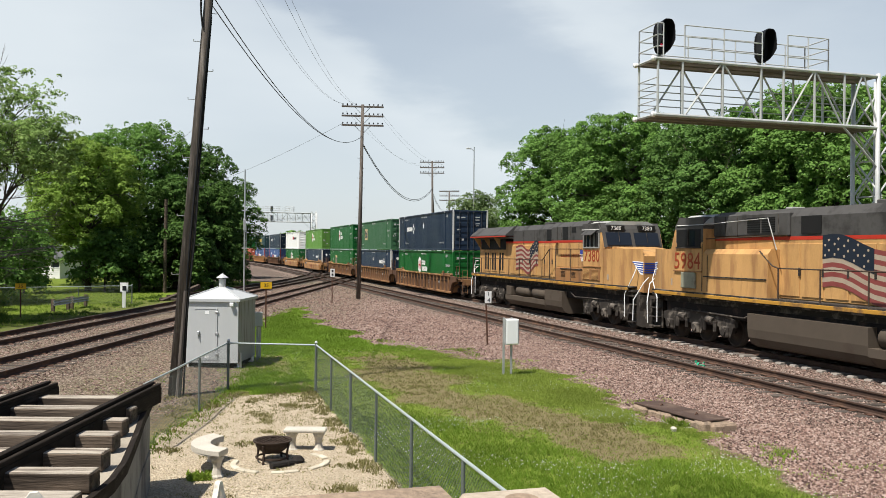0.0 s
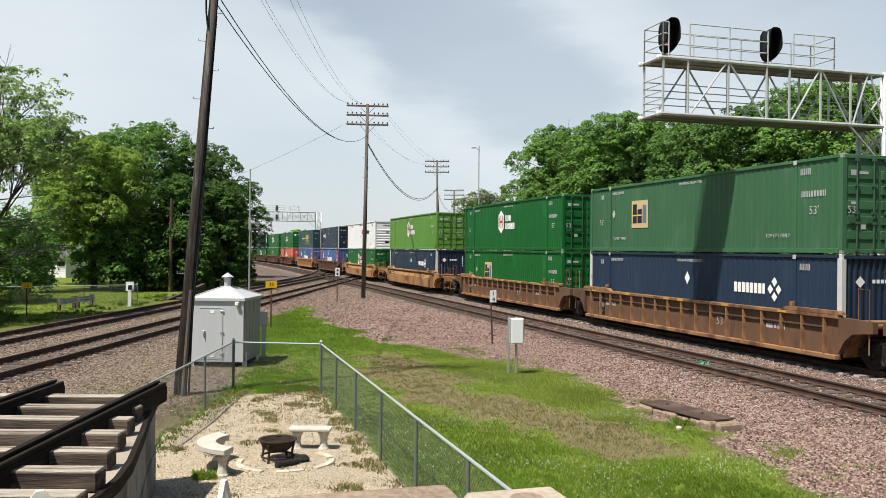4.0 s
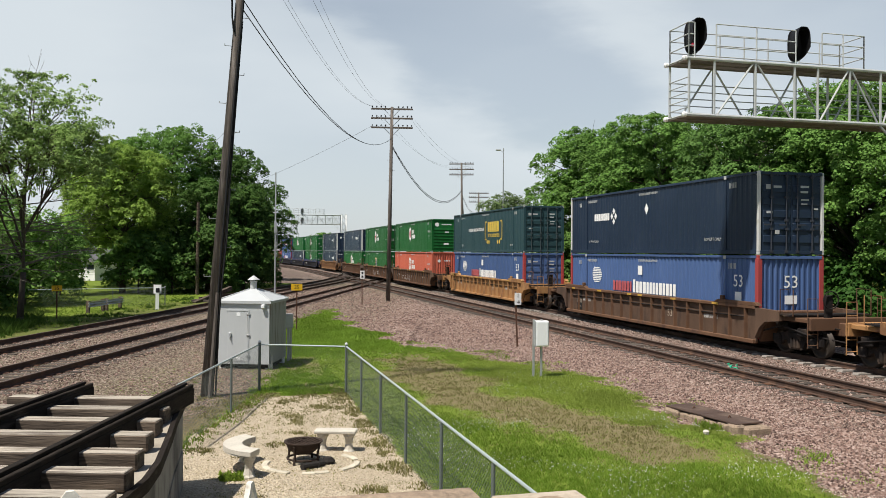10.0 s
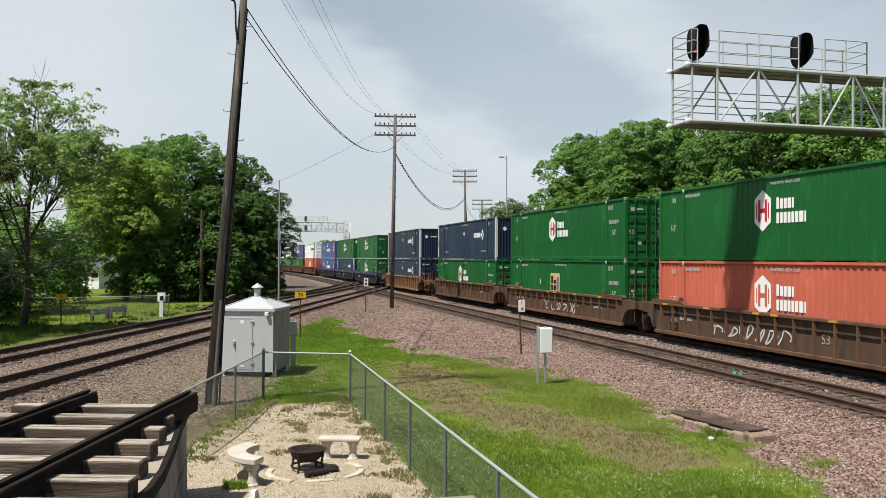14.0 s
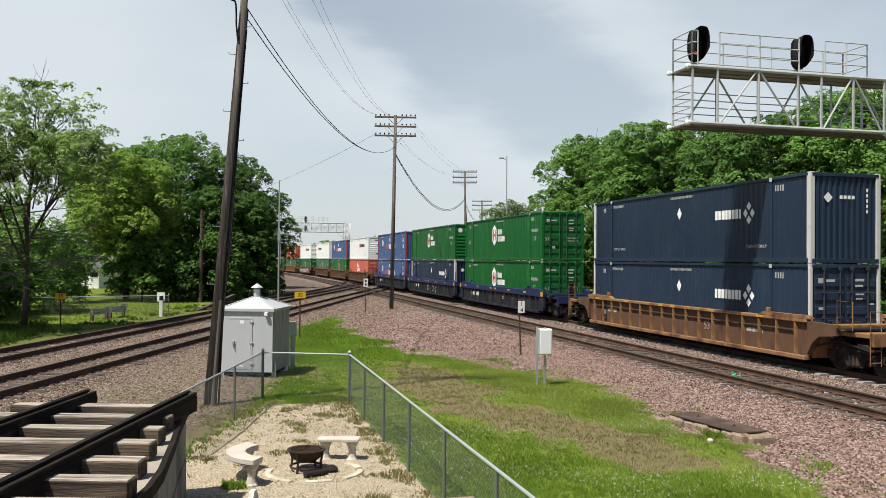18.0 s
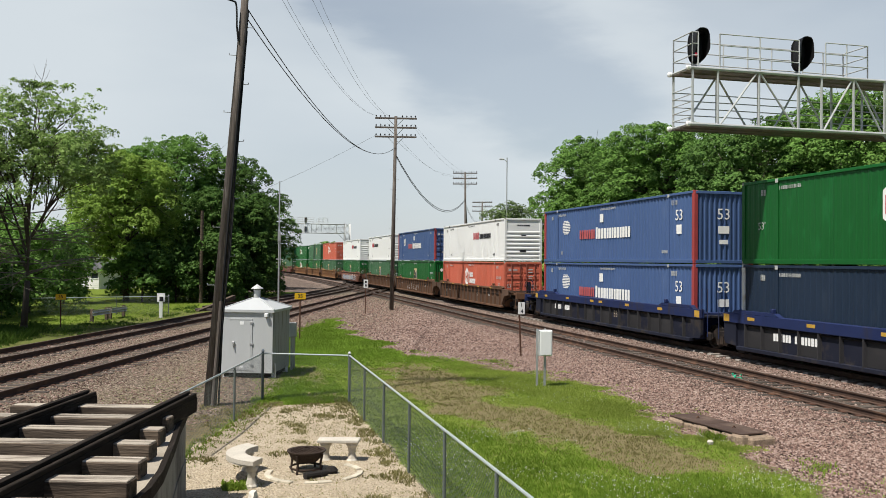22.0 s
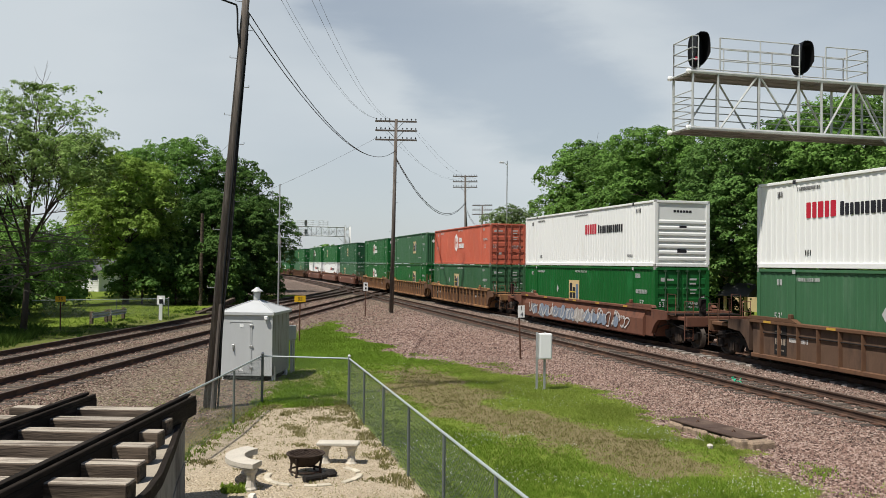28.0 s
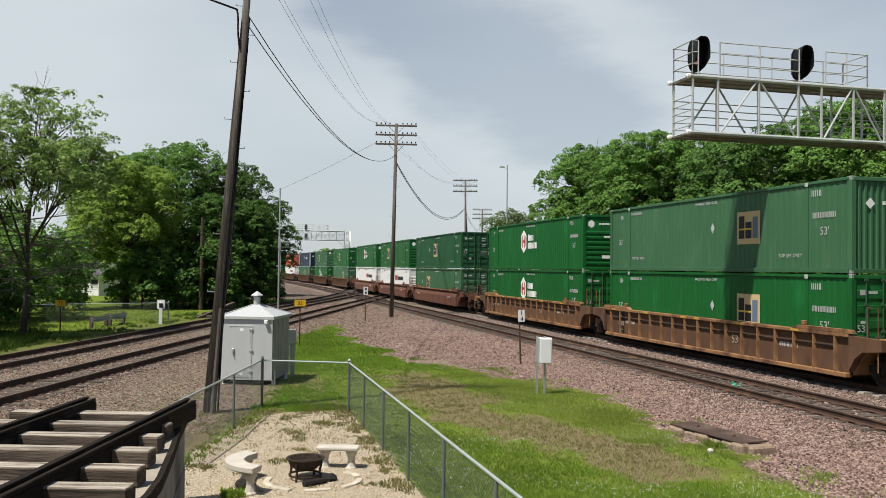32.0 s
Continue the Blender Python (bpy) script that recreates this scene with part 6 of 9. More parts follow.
    part("nose_shield", Geo().add([(-0.24, f - 0.045, 2.85), (0.24, f - 0.045, 2.85), (0.24, f - 0.045, 2.4), (0, f - 0.045, 2.15), (-0.24, f - 0.045, 2.4)], [(0, 1, 2, 3, 4)]), LOGO_BLUE, nose)
    for s in (-1, 1):
        nb = part("number_board", Geo().box((min(s * 0.35, s * 1.2), -8.64 + c, 4.22), (max(s * 0.35, s * 1.2), -8.5 + c, 4.48), 0.01), DARK, cab, "black number board")
        o = part("board_number", text_mesh(number, 0.26, LOGO_WHITE), LOGO_WHITE, nb)
        o.matrix_basis = Matrix(((1, 0, 0, s * 0.78), (0, 0, 1, -8.648 + c), (0, 1, 0, 4.35), (0, 0, 0, 1)))
        part("headlight", Geo().rod((s * 0.13, f - 0.05, 3.0), (s * 0.13, f + 0.03, 3.0), 0.09, n=12), CASTING, nose)
    # hood
    if slogan:
        low = part("cabinet", Geo().box((-1.5, back, 1.62), (1.5, -2.6, 2.5), 0.03), DIRTY, t, "grime-stained lower cabinet")
        part("inverter_cabinet", Geo().box((-1.34, back, 2.5), (1.34, -2.6, 3.72), 0.02), ARMOUR, t)
        for s in (-1, 1):
            for y in (-3.78, -4.95):
                g = Geo()
                for i in range(5):
                    g.box((min(s * 1.5, s * 1.515), y, 2.05 + i * 0.06), (max(s * 1.5, s * 1.515), y + 0.48, 2.065 + i * 0.06))
                part("louvre_panel", g, DARK, low)
            part("shield_emblem", Geo().add([(s * 1.346, y, z) for y, z in ((-5.12, 3.36), (-5.55, 3.36), (-5.55, 3.0), (-5.33, 2.8), (-5.12, 3.0))], [(0, 1, 2, 3, 4)]), LOGO_WHITE, t, "small shield emblem")
            part("shield_top", Geo().add([(s * 1.35, y, z) for y, z in ((-5.12, 3.36), (-5.55, 3.36), (-5.55, 3.16), (-5.12, 3.16))], [(0, 1, 2, 3)]), LOGO_BLUE, t)
            for y in (-5.16, -5.28, -5.4):
                part("shield_bar", Geo().add([(s * 1.35, y, 3.14), (s * 1.35, y - 0.05, 3.14), (s * 1.35, y - 0.05, 2.92), (s * 1.35, y, 2.92)], [(0, 1, 2, 3)]), LOGO_RED, t)
            for y in (-4.0, -5.0):
                part("cabinet_seam", Geo().box((min(s * 1.34, s * 1.35), y, 2.55), (max(s * 1.34, s * 1.35), y + 0.03, 3.7)), GEAR, t)
    else:
        part("inverter_cabinet", Geo().prism([(-1.5, 1.85), (-1.5, 3.25), (-1.36, 3.42), (1.36, 3.42), (1.5, 3.25), (1.5, 1.85)], "y", -6.74, -3.2), ARMOUR, t)
    hood = part("hood", Geo().box((-1.02, back, 1.85), (1.02, 10.35, 3.80), 0.03), ARMOUR, t)
    part("hood_stripe", Geo().box((-1.03, back + 0.04, 3.72), (1.03, 10.36, 3.83)), STRIPE, hood)
    part("hood_top", Geo().prism([(-1.025, 3.83), (-1.025, 4.45), (-0.8, 4.72), (0.8, 4.72), (1.025, 4.45), (1.025, 3.83)], "y", back + 0.02, wing_y), HARBOUR, hood, "dirty grey hood top")
    if slogan:
        part("hood_stripe", Geo().box((-1.345, back, 3.72), (1.345, -1.75, 3.83)), STRIPE, hood)
        up = part("blower_housing", Geo().prism([(-1.34, 3.83), (-1.34, 4.5), (-1.1, 4.74), (1.1, 4.74), (1.34, 4.5), (1.34, 3.83)], "y", back, -1.75), HARBOUR, hood, "dirty grey housing behind the cab")
        part("intake_screen", Geo().box((-1.05, -1.45, 3.85), (1.05, -0.5, 4.42)), DARK, hood)
        part("intake_screen", Geo().box((-1.352, -3.75, 3.86), (1.352, -3.12, 4.5)), DARK, up)
        part("intake_screen", Geo().box((-1.352, -4.65, 4.2), (1.352, -4.2, 4.46)), DARK, up)
        for y in (-2.5, -3.0, -4.0):
            part("housing_seam", Geo().box((-1.349, y, 3.84), (1.349, y + 0.03, 4.52)), GEAR, up)
        for y in (-0.2, 1.2, 2.8):
            part("hood_seam", Geo().box((-1.033, y, 1.95), (1.033, y + 0.03, 4.4)), GEAR, hood)
    else:
        part("blower_housing", Geo().box((-1.12, -6.7, 3.83), (1.12, -2.7, 4.62), 0.05), HARBOUR, hood, "dirty grey housing behind the cab")
        for s in (-1, 1):
            part("housing_rail", Geo().rod((s * 1.42, -6.7, 3.78), (s * 1.42, -3.3, 3.84), 0.02, n=6), HAND, hood)
        for y in (-6.0, -5.3, -3.2):
            part("housing_seam", Geo().box((-1.128, y, 3.84), (1.128, y + 0.03, 4.55)), GEAR, hood)
        part("intake_screen", Geo().box((-1.06, -2.2, 3.9), (1.06, -1.35, 4.45)), DARK, hood)
        for y in (-4.75, -4.0):
            g = Geo()
            for i in range(7):
                g.box((-1.14, y, 3.98 + i * 0.075), (1.14, y + 0.66, 4.02 + i * 0.075))
            part("intake_louvre", g, DARK, hood)
        part("intake_screen", Geo().box((-1.04, 1.3, 3.9), (1.04, 2.2, 4.45)), DARK, hood)
    part("exhaust_stack", Geo().box((-0.5, 0.2, 4.7), (0.5, 1.1, 4.85), 0.03), HARBOUR, hood)
    radiator = part("radiator_wing", Geo().prism([(-1.05, 4.0), (-1.53, 4.12), (-1.53, 4.22), (-0.95, 4.72), (0.95, 4.72), (1.53, 4.22), (1.53, 4.12), (1.05, 4.0)], "y", wing_y, 10.85), HARBOUR, t, "grey overhanging radiator roof")
    part("wing_stripe", Geo().box((-1.545, wing_y, 4.1), (1.545, 10.86, 4.17)), STRIPE, radiator)
    for y in (6.5, 8.4, 10.2):
        for s in (-1, 1):
            part("wing_bracket", Geo().prism([(s * 1.02, 3.4), (s * 1.5, 4.11), (s * 1.02, 4.11)], "y", y, y + 0.06), ARMOUR, radiator)
    for i in range(8):
        y = -3.2 + i * 1.02
        if slogan and y < -2.5:
            continue
        part("hood_door", Geo().box((-1.05, y, 1.95), (1.05, y + 0.92, 3.6), 0.012), ARMOUR, hood)
    for i in range(3):
        y = 5.9 + i * 1.3
        p = part("vent_panel", Geo().box((-1.05, y - 0.1, 2.0), (1.05, y + 0.92, 3.26), 0.012), ARMOUR, hood)
        for q in (0.05, 0.5):
            part("vent", Geo().box((-1.058, y + q, 2.1), (1.058, y + q + 0.26, 3.16)), DARK, p, "dark slotted vent")
    part("radiator_screen", Geo().box((-1.06, 5.6, 3.35), (1.06, 10.0, 3.98)), DARK, hood)
    for s in (-1, 1):
        for y in () if slogan else (-6.5,):
            part("cabinet_seam", Geo().box((min(s * 1.5, s * 1.512), y, 1.9), (max(s * 1.5, s * 1.512), y + 0.03, 3.2)), GEAR, t)
        part("cabinet_ledge", Geo().box((min(s * 1.5, s * 1.53), back + 0.04, 2.42), (max(s * 1.5, s * 1.53), -3.25, 2.46)), GEAR, t)
        for i in range(7):
            part("door_latch", Geo().box((min(s * 1.05, s * 1.08), -2.3 + i * 1.02, 2.6), (max(s * 1.05, s * 1.08), -2.22 + i * 1.02, 2.85)), GEAR, hood)
        part("cab_door_seam", Geo().box((min(s * 1.5, s * 1.512), -6.82 + c, 1.9), (max(s * 1.5, s * 1.512), -6.79 + c, 3.6)), GEAR, cab)
        part("cable_pipe", Geo().tube([(s * 1.3, -4.0, 1.3), (s * 1.35, -4.6, 1.1), (s * 1.2, -9.0, 1.15)], 0.035), GEAR, t)
    # flag on the hood doors
    for s in (-1, 1):
        x = s * 1.068
        y_l, y_r = flag_y, flag_y + (3.3 if slogan else 5.6)
        stripes = {0: Geo(), 1: Geo()}

        def wave(k, v):
            return 0.17 * math.sin(k * 7.5 + 1.2) + 0.07 * math.sin(k * 12 + v) + 0.18 * (0.5 - k)
        n = 14
        for r in range(11):
            for c in range(n):
                k0, k1 = c / n, (c + 1) / n
                y0, y1 = y_l + (y_r - y_l) * k0, y_l + (y_r - y_l) * k1
                v0, v1 = (2.2 + r * 0.125, 2.2 + (r + 1) * 0.125) if slogan else (2.05 + r * 0.14, 2.05 + (r + 1) * 0.14)
                stripes[r % 2].add([(x, y0, v0 + wave(k0, 0)), (x, y1, v0 + wave(k1, 0)), (x, y1, v1 + wave(k1, 0)), (x, y0, v1 + wave(k0, 0))], [(0, 1, 2, 3)])
        part("flag_stripes", stripes[0], FLAG_RED, hood, "wavy dark red flag stripes")
        part("flag_stripes", stripes[1], FLAG_WHITE, hood, "wavy pale flag stripes")
        canton = Geo()
        for c in range(5):
            k0, k1 = c / n, (c + 1) / n
            y0, y1 = y_l + (y_r - y_l) * k0, y_l + (y_r - y_l) * k1
            lo, hi = (2.95, 3.575) if slogan else (2.89, 3.59)
            canton.add([(s * 1.076, y0, lo + wave(k0, 0)), (s * 1.076, y1, lo + wave(k1, 0)), (s * 1.076, y1, hi + wave(k1, 0)), (s * 1.076, y0, hi + wave(k0, 0))], [(0, 1, 2, 3)])
        part("flag_canton", canton, FLAG_BLUE, hood)
        stars = Geo()
        for i in range(5):
            for j in range(4):
                yy, zz = 0.12 + i * 0.22 + 0.1 * (j % 2), 2.98 + j * 0.15 + wave((0.12 + i * 0.22) / 3.3, 0) if slogan else 2.98 + j * 0.15 + wave((0.12 + i * 0.38) / 5.6, 0)
                stars.add([(s * 1.081, flag_y + (yy if slogan else 0.12 + i * 0.38 + 0.15 * (j % 2)) + 0.045 * math.cos(a * 1.257 + 1.57), zz + 0.045 * math.sin(a * 1.257 + 1.57)) for a in range(5)], [(0, 1, 2, 3, 4)])
        tagged(part("flag_stars", stars, FLAG_WHITE, hood), kind="stuff")
        if not slogan:
            continue
        o = part("slogan", text_mesh("BUILDING AMERICA", 0.235, NUM_RED), NUM_RED, hood)
        o.matrix_basis = Matrix(((0, 0, s, s * 1.347), (s, 0, 0, -3.95), (0, 1, 0, 3.08), (0, 0, 0, 1)))
    # tank, reservoirs, running gear
    y0, y1, y2 = (-3.4, -1.3, 4.4) if slogan else (-4.2, 1.0, 5.0)
    part("fuel_tank", Geo().prism([(-1.1, 0.2), (-1.32, 0.3), (-1.46, 0.52), (-1.5, 0.8), (-1.5, 1.3), (1.5, 1.3), (1.5, 0.8), (1.46, 0.52), (1.32, 0.3), (1.1, 0.2)], "y", y0, y1), TANK, t, "dusty grey fuel tank")
    part("tank_ledge", Geo().prism([(-1.15, 0.2), (-1.5, 0.5), (-1.5, 0.74), (1.5, 0.74), (1.5, 0.5), (1.15, 0.2)], "y", y1, y2), TANK, t)
    part("tank_end", Geo().box((-1.45, y2 - 0.75, 0.74), (1.45, y2, 1.26), 0.03), TANK, t)
    for s in (-1, 1):
        for k in (0.02, 0.5):
            part("air_reservoir", Geo().lathe([(0.02, 0), (0.2, 0.03), (0.27, 0.1), (0.27, 1.75), (0.2, 1.82), (0.02, 1.85)], n=16).turned(pose(s * 1.16, y1 + 0.1 + k * (y2 - y1 - 0.85), 1.03, -90, 0, 0)), TANK, t, smooth=True)
    for sy in (-1, 1):
        truck_parts(t, sy * 7.5, (-1.76, 0.0, 1.76), 0.53, 1.08, GEAR)
        part("coupler", Geo().box((-0.12, min(sy * 10.6, sy * 10.95), 0.78), (0.12, max(sy * 10.6, sy * 10.95), 1.02), 0.03), GRIME, t)
        part("pilot", Geo().prism([(sy * 10.5, 0.25), (sy * 10.95, 0.2), (sy * 10.75, 0.85), (sy * 10.75, 1.5), (sy * 10.5, 1.5)], "x", -1.35, 1.35), GEAR, t)
        for s in (-1, 1):
            steps = Geo()
            for i in range(4):
                steps.box((min(s * 1.2, s * 1.5), min(sy * 9.95, sy * 10.45), 0.35 + i * 0.36), (max(s * 1.2, s * 1.5), max(sy * 9.95, sy * 10.45), 0.39 + i * 0.36))
            steps.box((min(s * 1.18, s * 1.22), min(sy * 9.9, sy * 10.5), 0.3), (max(s * 1.18, s * 1.22), max(sy * 9.9, sy * 10.5), 1.6))
            part("steps", steps, GEAR, t)
            part("step_handrail", Geo().tube([(s * 1.53, sy * 9.8, 0.55), (s * 1.53, sy * 9.8, 1.5), (s * 1.45, sy * 10.3, 2.2), (s * 1.3, sy * 10.35, 2.6), (s * 1.2, sy * 10.2, 2.65)], 0.02).tube([(s * 1.53, sy * 10.5, 0.45), (s * 1.53, sy * 10.55, 1.3), (s * 1.25, sy * 10.85, 2.0), (s * 1.0, sy * 10.85, 2.25)], 0.02), LOGO_WHITE, t, "white step handrail")
    for s in (-1, 1):
        x = s * 1.49
        e = -5.6 if slogan else -2.7
        pts = [(x, -5.6, 3.4), (x, -1.85, 3.4), (x, -0.95, 2.82), (x, 10.4, 2.82)] if slogan else [(x, -3.6, 3.35), (x, -3.0, 2.9), (x, -2.7, 2.82), (x, 10.4, 2.82)]
        part("handrail", Geo().tube(pts, 0.024), HAND, t, "brown tubular handrail")
        for i in range(8):
            y = (-0.9 if slogan else -2.7) + i * (1.6 if slogan else 1.85)
            part("rail_post", Geo().rod((x, y, 1.83), (x, y, 2.83), 0.024, n=6), HAND, t)
        if slogan:
            for y in (-1.85, -2.62, -4.4):
                part("rail_post", Geo().rod((x, y, 1.83), (x, y, 3.4), 0.024, n=6), HAND, t)
        part("roof_handrail", Geo().tube([(s * 1.35, -7.0, 4.3), (s * 1.35, -3.4, 4.42), (s * 1.4, -2.9, 3.4)], 0.018), CAB_ROOF, t) if not slogan else None
    part("horn", Geo().box((-0.3, -7.9 + c, 4.68), (0.3, -7.6 + c, 4.82), 0.03), CASTING, cab)
    return t


# ---- make-up of the train: paint, style, mark place and end of the lower and the upper box; the car ----
SHORT, LONG = 19.35, 23.4
CONSIST = [
    # car paint, smooth, unit (s single, a front, b middle, c back), scrawl, lower box, upper box
    ("tan", 0, "a", 0, ("green", "hex", 0, "doors"), ("navy", "diamond", -5.2, "doors")),
    ("tan", 0, "b", 0, ("navy", "diamond", 3.0, "upright"), ("emp", "square", -4.2, "doors")),
    ("tan", 0, "c", 0, ("green", "square", -3.9, "doors"), ("green", "hex", 0, "doors")),
    ("yellow", 1, "s", 0, ("navy", "diamond", 2.6, "upright"), ("lime", "hex", 0, "doors")),
    ("yellow", 1, "s", 0, ("green", "hex", 0, "doors"), ("white", "word", 0, "ribs")),
    ("brown", 0, "s", 0, ("blue", "train", 0, "upright"), ("navy", "diamond", -5.2, "doors")),
    ("yellow", 0, "s", 0, ("blue", "train", 0, "doors"), ("slate", "bracket", 0, "doors")),
    ("brown", 0, "a", 1, ("orange", "hex", 0, "upright"), ("green", "hex", 0, "ribs")),
    ("brown", 0, "b", 1, ("green", "square", -1.2, "doors"), ("green", "hex", 0, "doors")),
    ("brown", 0, "c", 0, ("green", "hex", 0, "doors"), ("navy", "diamond", 2.8, "upright")),
    ("tan", 0, "s", 0, ("navy", "diamond", 2.7, "doors"), ("navy", "diamond", 2.7, "upright")),
    ("blue", 0, "a", 0, ("green", "hex", 0, "doors"), ("green", "hex", 0, "doors")),
    ("blue", 0, "b", 1, ("navy", "diamond", 3.0, "upright"), ("green", "hex", 0, "ribs")),
    ("blue", 0, "c", 0, ("blue", "train", 0, "upright"), ("blue", "train", 0, "upright")),
    ("brown", 0, "a", 0, ("orange", "hex", 0, "doors"), ("white", "word", 0, "ribs")),
    ("brown", 0, "b", 1, ("green", "square", -0.4, "upright"), ("blue", "train", 0, "doors")),
    ("brown", 0, "c", 0, ("emp", "square", -0.6, "doors"), ("white", "word", -6.3, "ribs")),
    ("red", 1, "s", 2, ("green", "square", -1.3, "doors"), ("white", "word", 0, "ribs")),
    ("tan", 0, "a", 0, ("emp", "square", -1.4, "doors"), ("orange", "hex", 0, "doors")),
    ("tan", 0, "b", 0, ("green", "square", 2.3, "doors"), ("emp", "square", 2.3, "upright")),
    ("tan", 0, "c", 0, ("green", "hex", 0, "doors"), ("green", "hex", 0, "ribs")),
    ("red", 1, "a", 0, ("emp", "square", -3.6, "doors"), ("dark_green", "square", -1.0, "doors")),
    ("red", 1, "b", 0, ("white", "word", 0, "ribs"), ("green", "square", -4.0, "ribs")),
    ("red", 1, "c", 0, ("white", "word", 0, "ribs"), ("green", "hex", 0, "ribs")),
    ("brown", 0, "s", 0, ("emp", "square", 2.0, "doors"), ("green", "square", -2.0, "doors")),
    ("brown", 0, "s", 0, ("green", "hex", 0, "doors"), ("emp", "square", -3.0, "ribs")),
    ("brown", 0, "s", 0, ("emp", "square", 0.5, "doors"), ("navy", "diamond", 2.0, "upright")),
    ("brown", 0, "s", 0, ("white", "word", 0, "ribs"), ("orange", "hex", 0, "doors")),
    ("tan", 0, "s", 0, ("green", "hex", 0, "doors"), ("green", "hex", 0, "ribs")),
    ("tan", 0, "s", 0, ("blue", "train", 0, "doors"), ("white", "word", 0, "ribs")),
]
MOVING = []


def build_train():
    """Every vehicle and box, each with its own distance along the train."""
    for number, back, turn in (("7380", -23.5, 0), ("5984", -45.7, 180)):
        t = locomotive(number, *((0.6, True) if turn == 0 else (-1.25, False)))
        MOVING.append((t, back + 8.08, 0.0, turn))
    at = 0.0
    for i, (paint, sm, unit, scrawl, low, up) in enumerate(CONSIST):
        if i:
            at += LONG if unit in "sa" else SHORT
        tone = {"tan": "tan", "yellow": "yellow", "brown": "brown", "red": "red-brown", "blue": "blue"}[paint]
        c = well_car(paint, sm, unit in "sa", unit in "sc", 50 + i, scrawl)
        MOVING.append((c, at + 8.08, 0.0, 0))
        MOVING.append((container(*low, False, tone), at + 8.08, 0.355, 0))
        MOVING.append((container(*up, True, tone), at + 8.08, 0.355 + CH + 0.012, 0))


build_train()


def train_at(t):
    """How far along the line the first box's leading end is, t seconds into the clip; the train runs towards -y and slows a little."""
    return 57.36 - 14.17 * t + 0.00889 * t * t


def motions():
    times = [0, 2, 4, 6, 8, 10, 12, 14, 16, 18, 20, 22, 24, 26, 28, 30, 32]
    for ob, back, z, turn in MOVING:
        rows = []
        for t in times:
            x, y, h = main_line(TRAIN_X, train_at(t) + back)
            rows.append((t, pose(x, y, z, 0, 0, math.degrees(h) + turn)))
        walk(ob, rows)

# ---- the signal gantry over the tracks ----
SIGNAL_RED = bpy.data.materials.new("lit_red_lens")
SIGNAL_RED.use_nodes = True
SIGNAL_RED.node_tree.nodes["Principled BSDF"].inputs["Base Color"].default_value = (0.4, 0.01, 0.02, 1)
SIGNAL_RED.node_tree.nodes["Principled BSDF"].inputs["Emission Color"].default_value = (1.0, 0.05, 0.12, 1)
SIGNAL_RED.node_tree.nodes["Principled BSDF"].inputs["Emission Strength"].default_value = 0.25


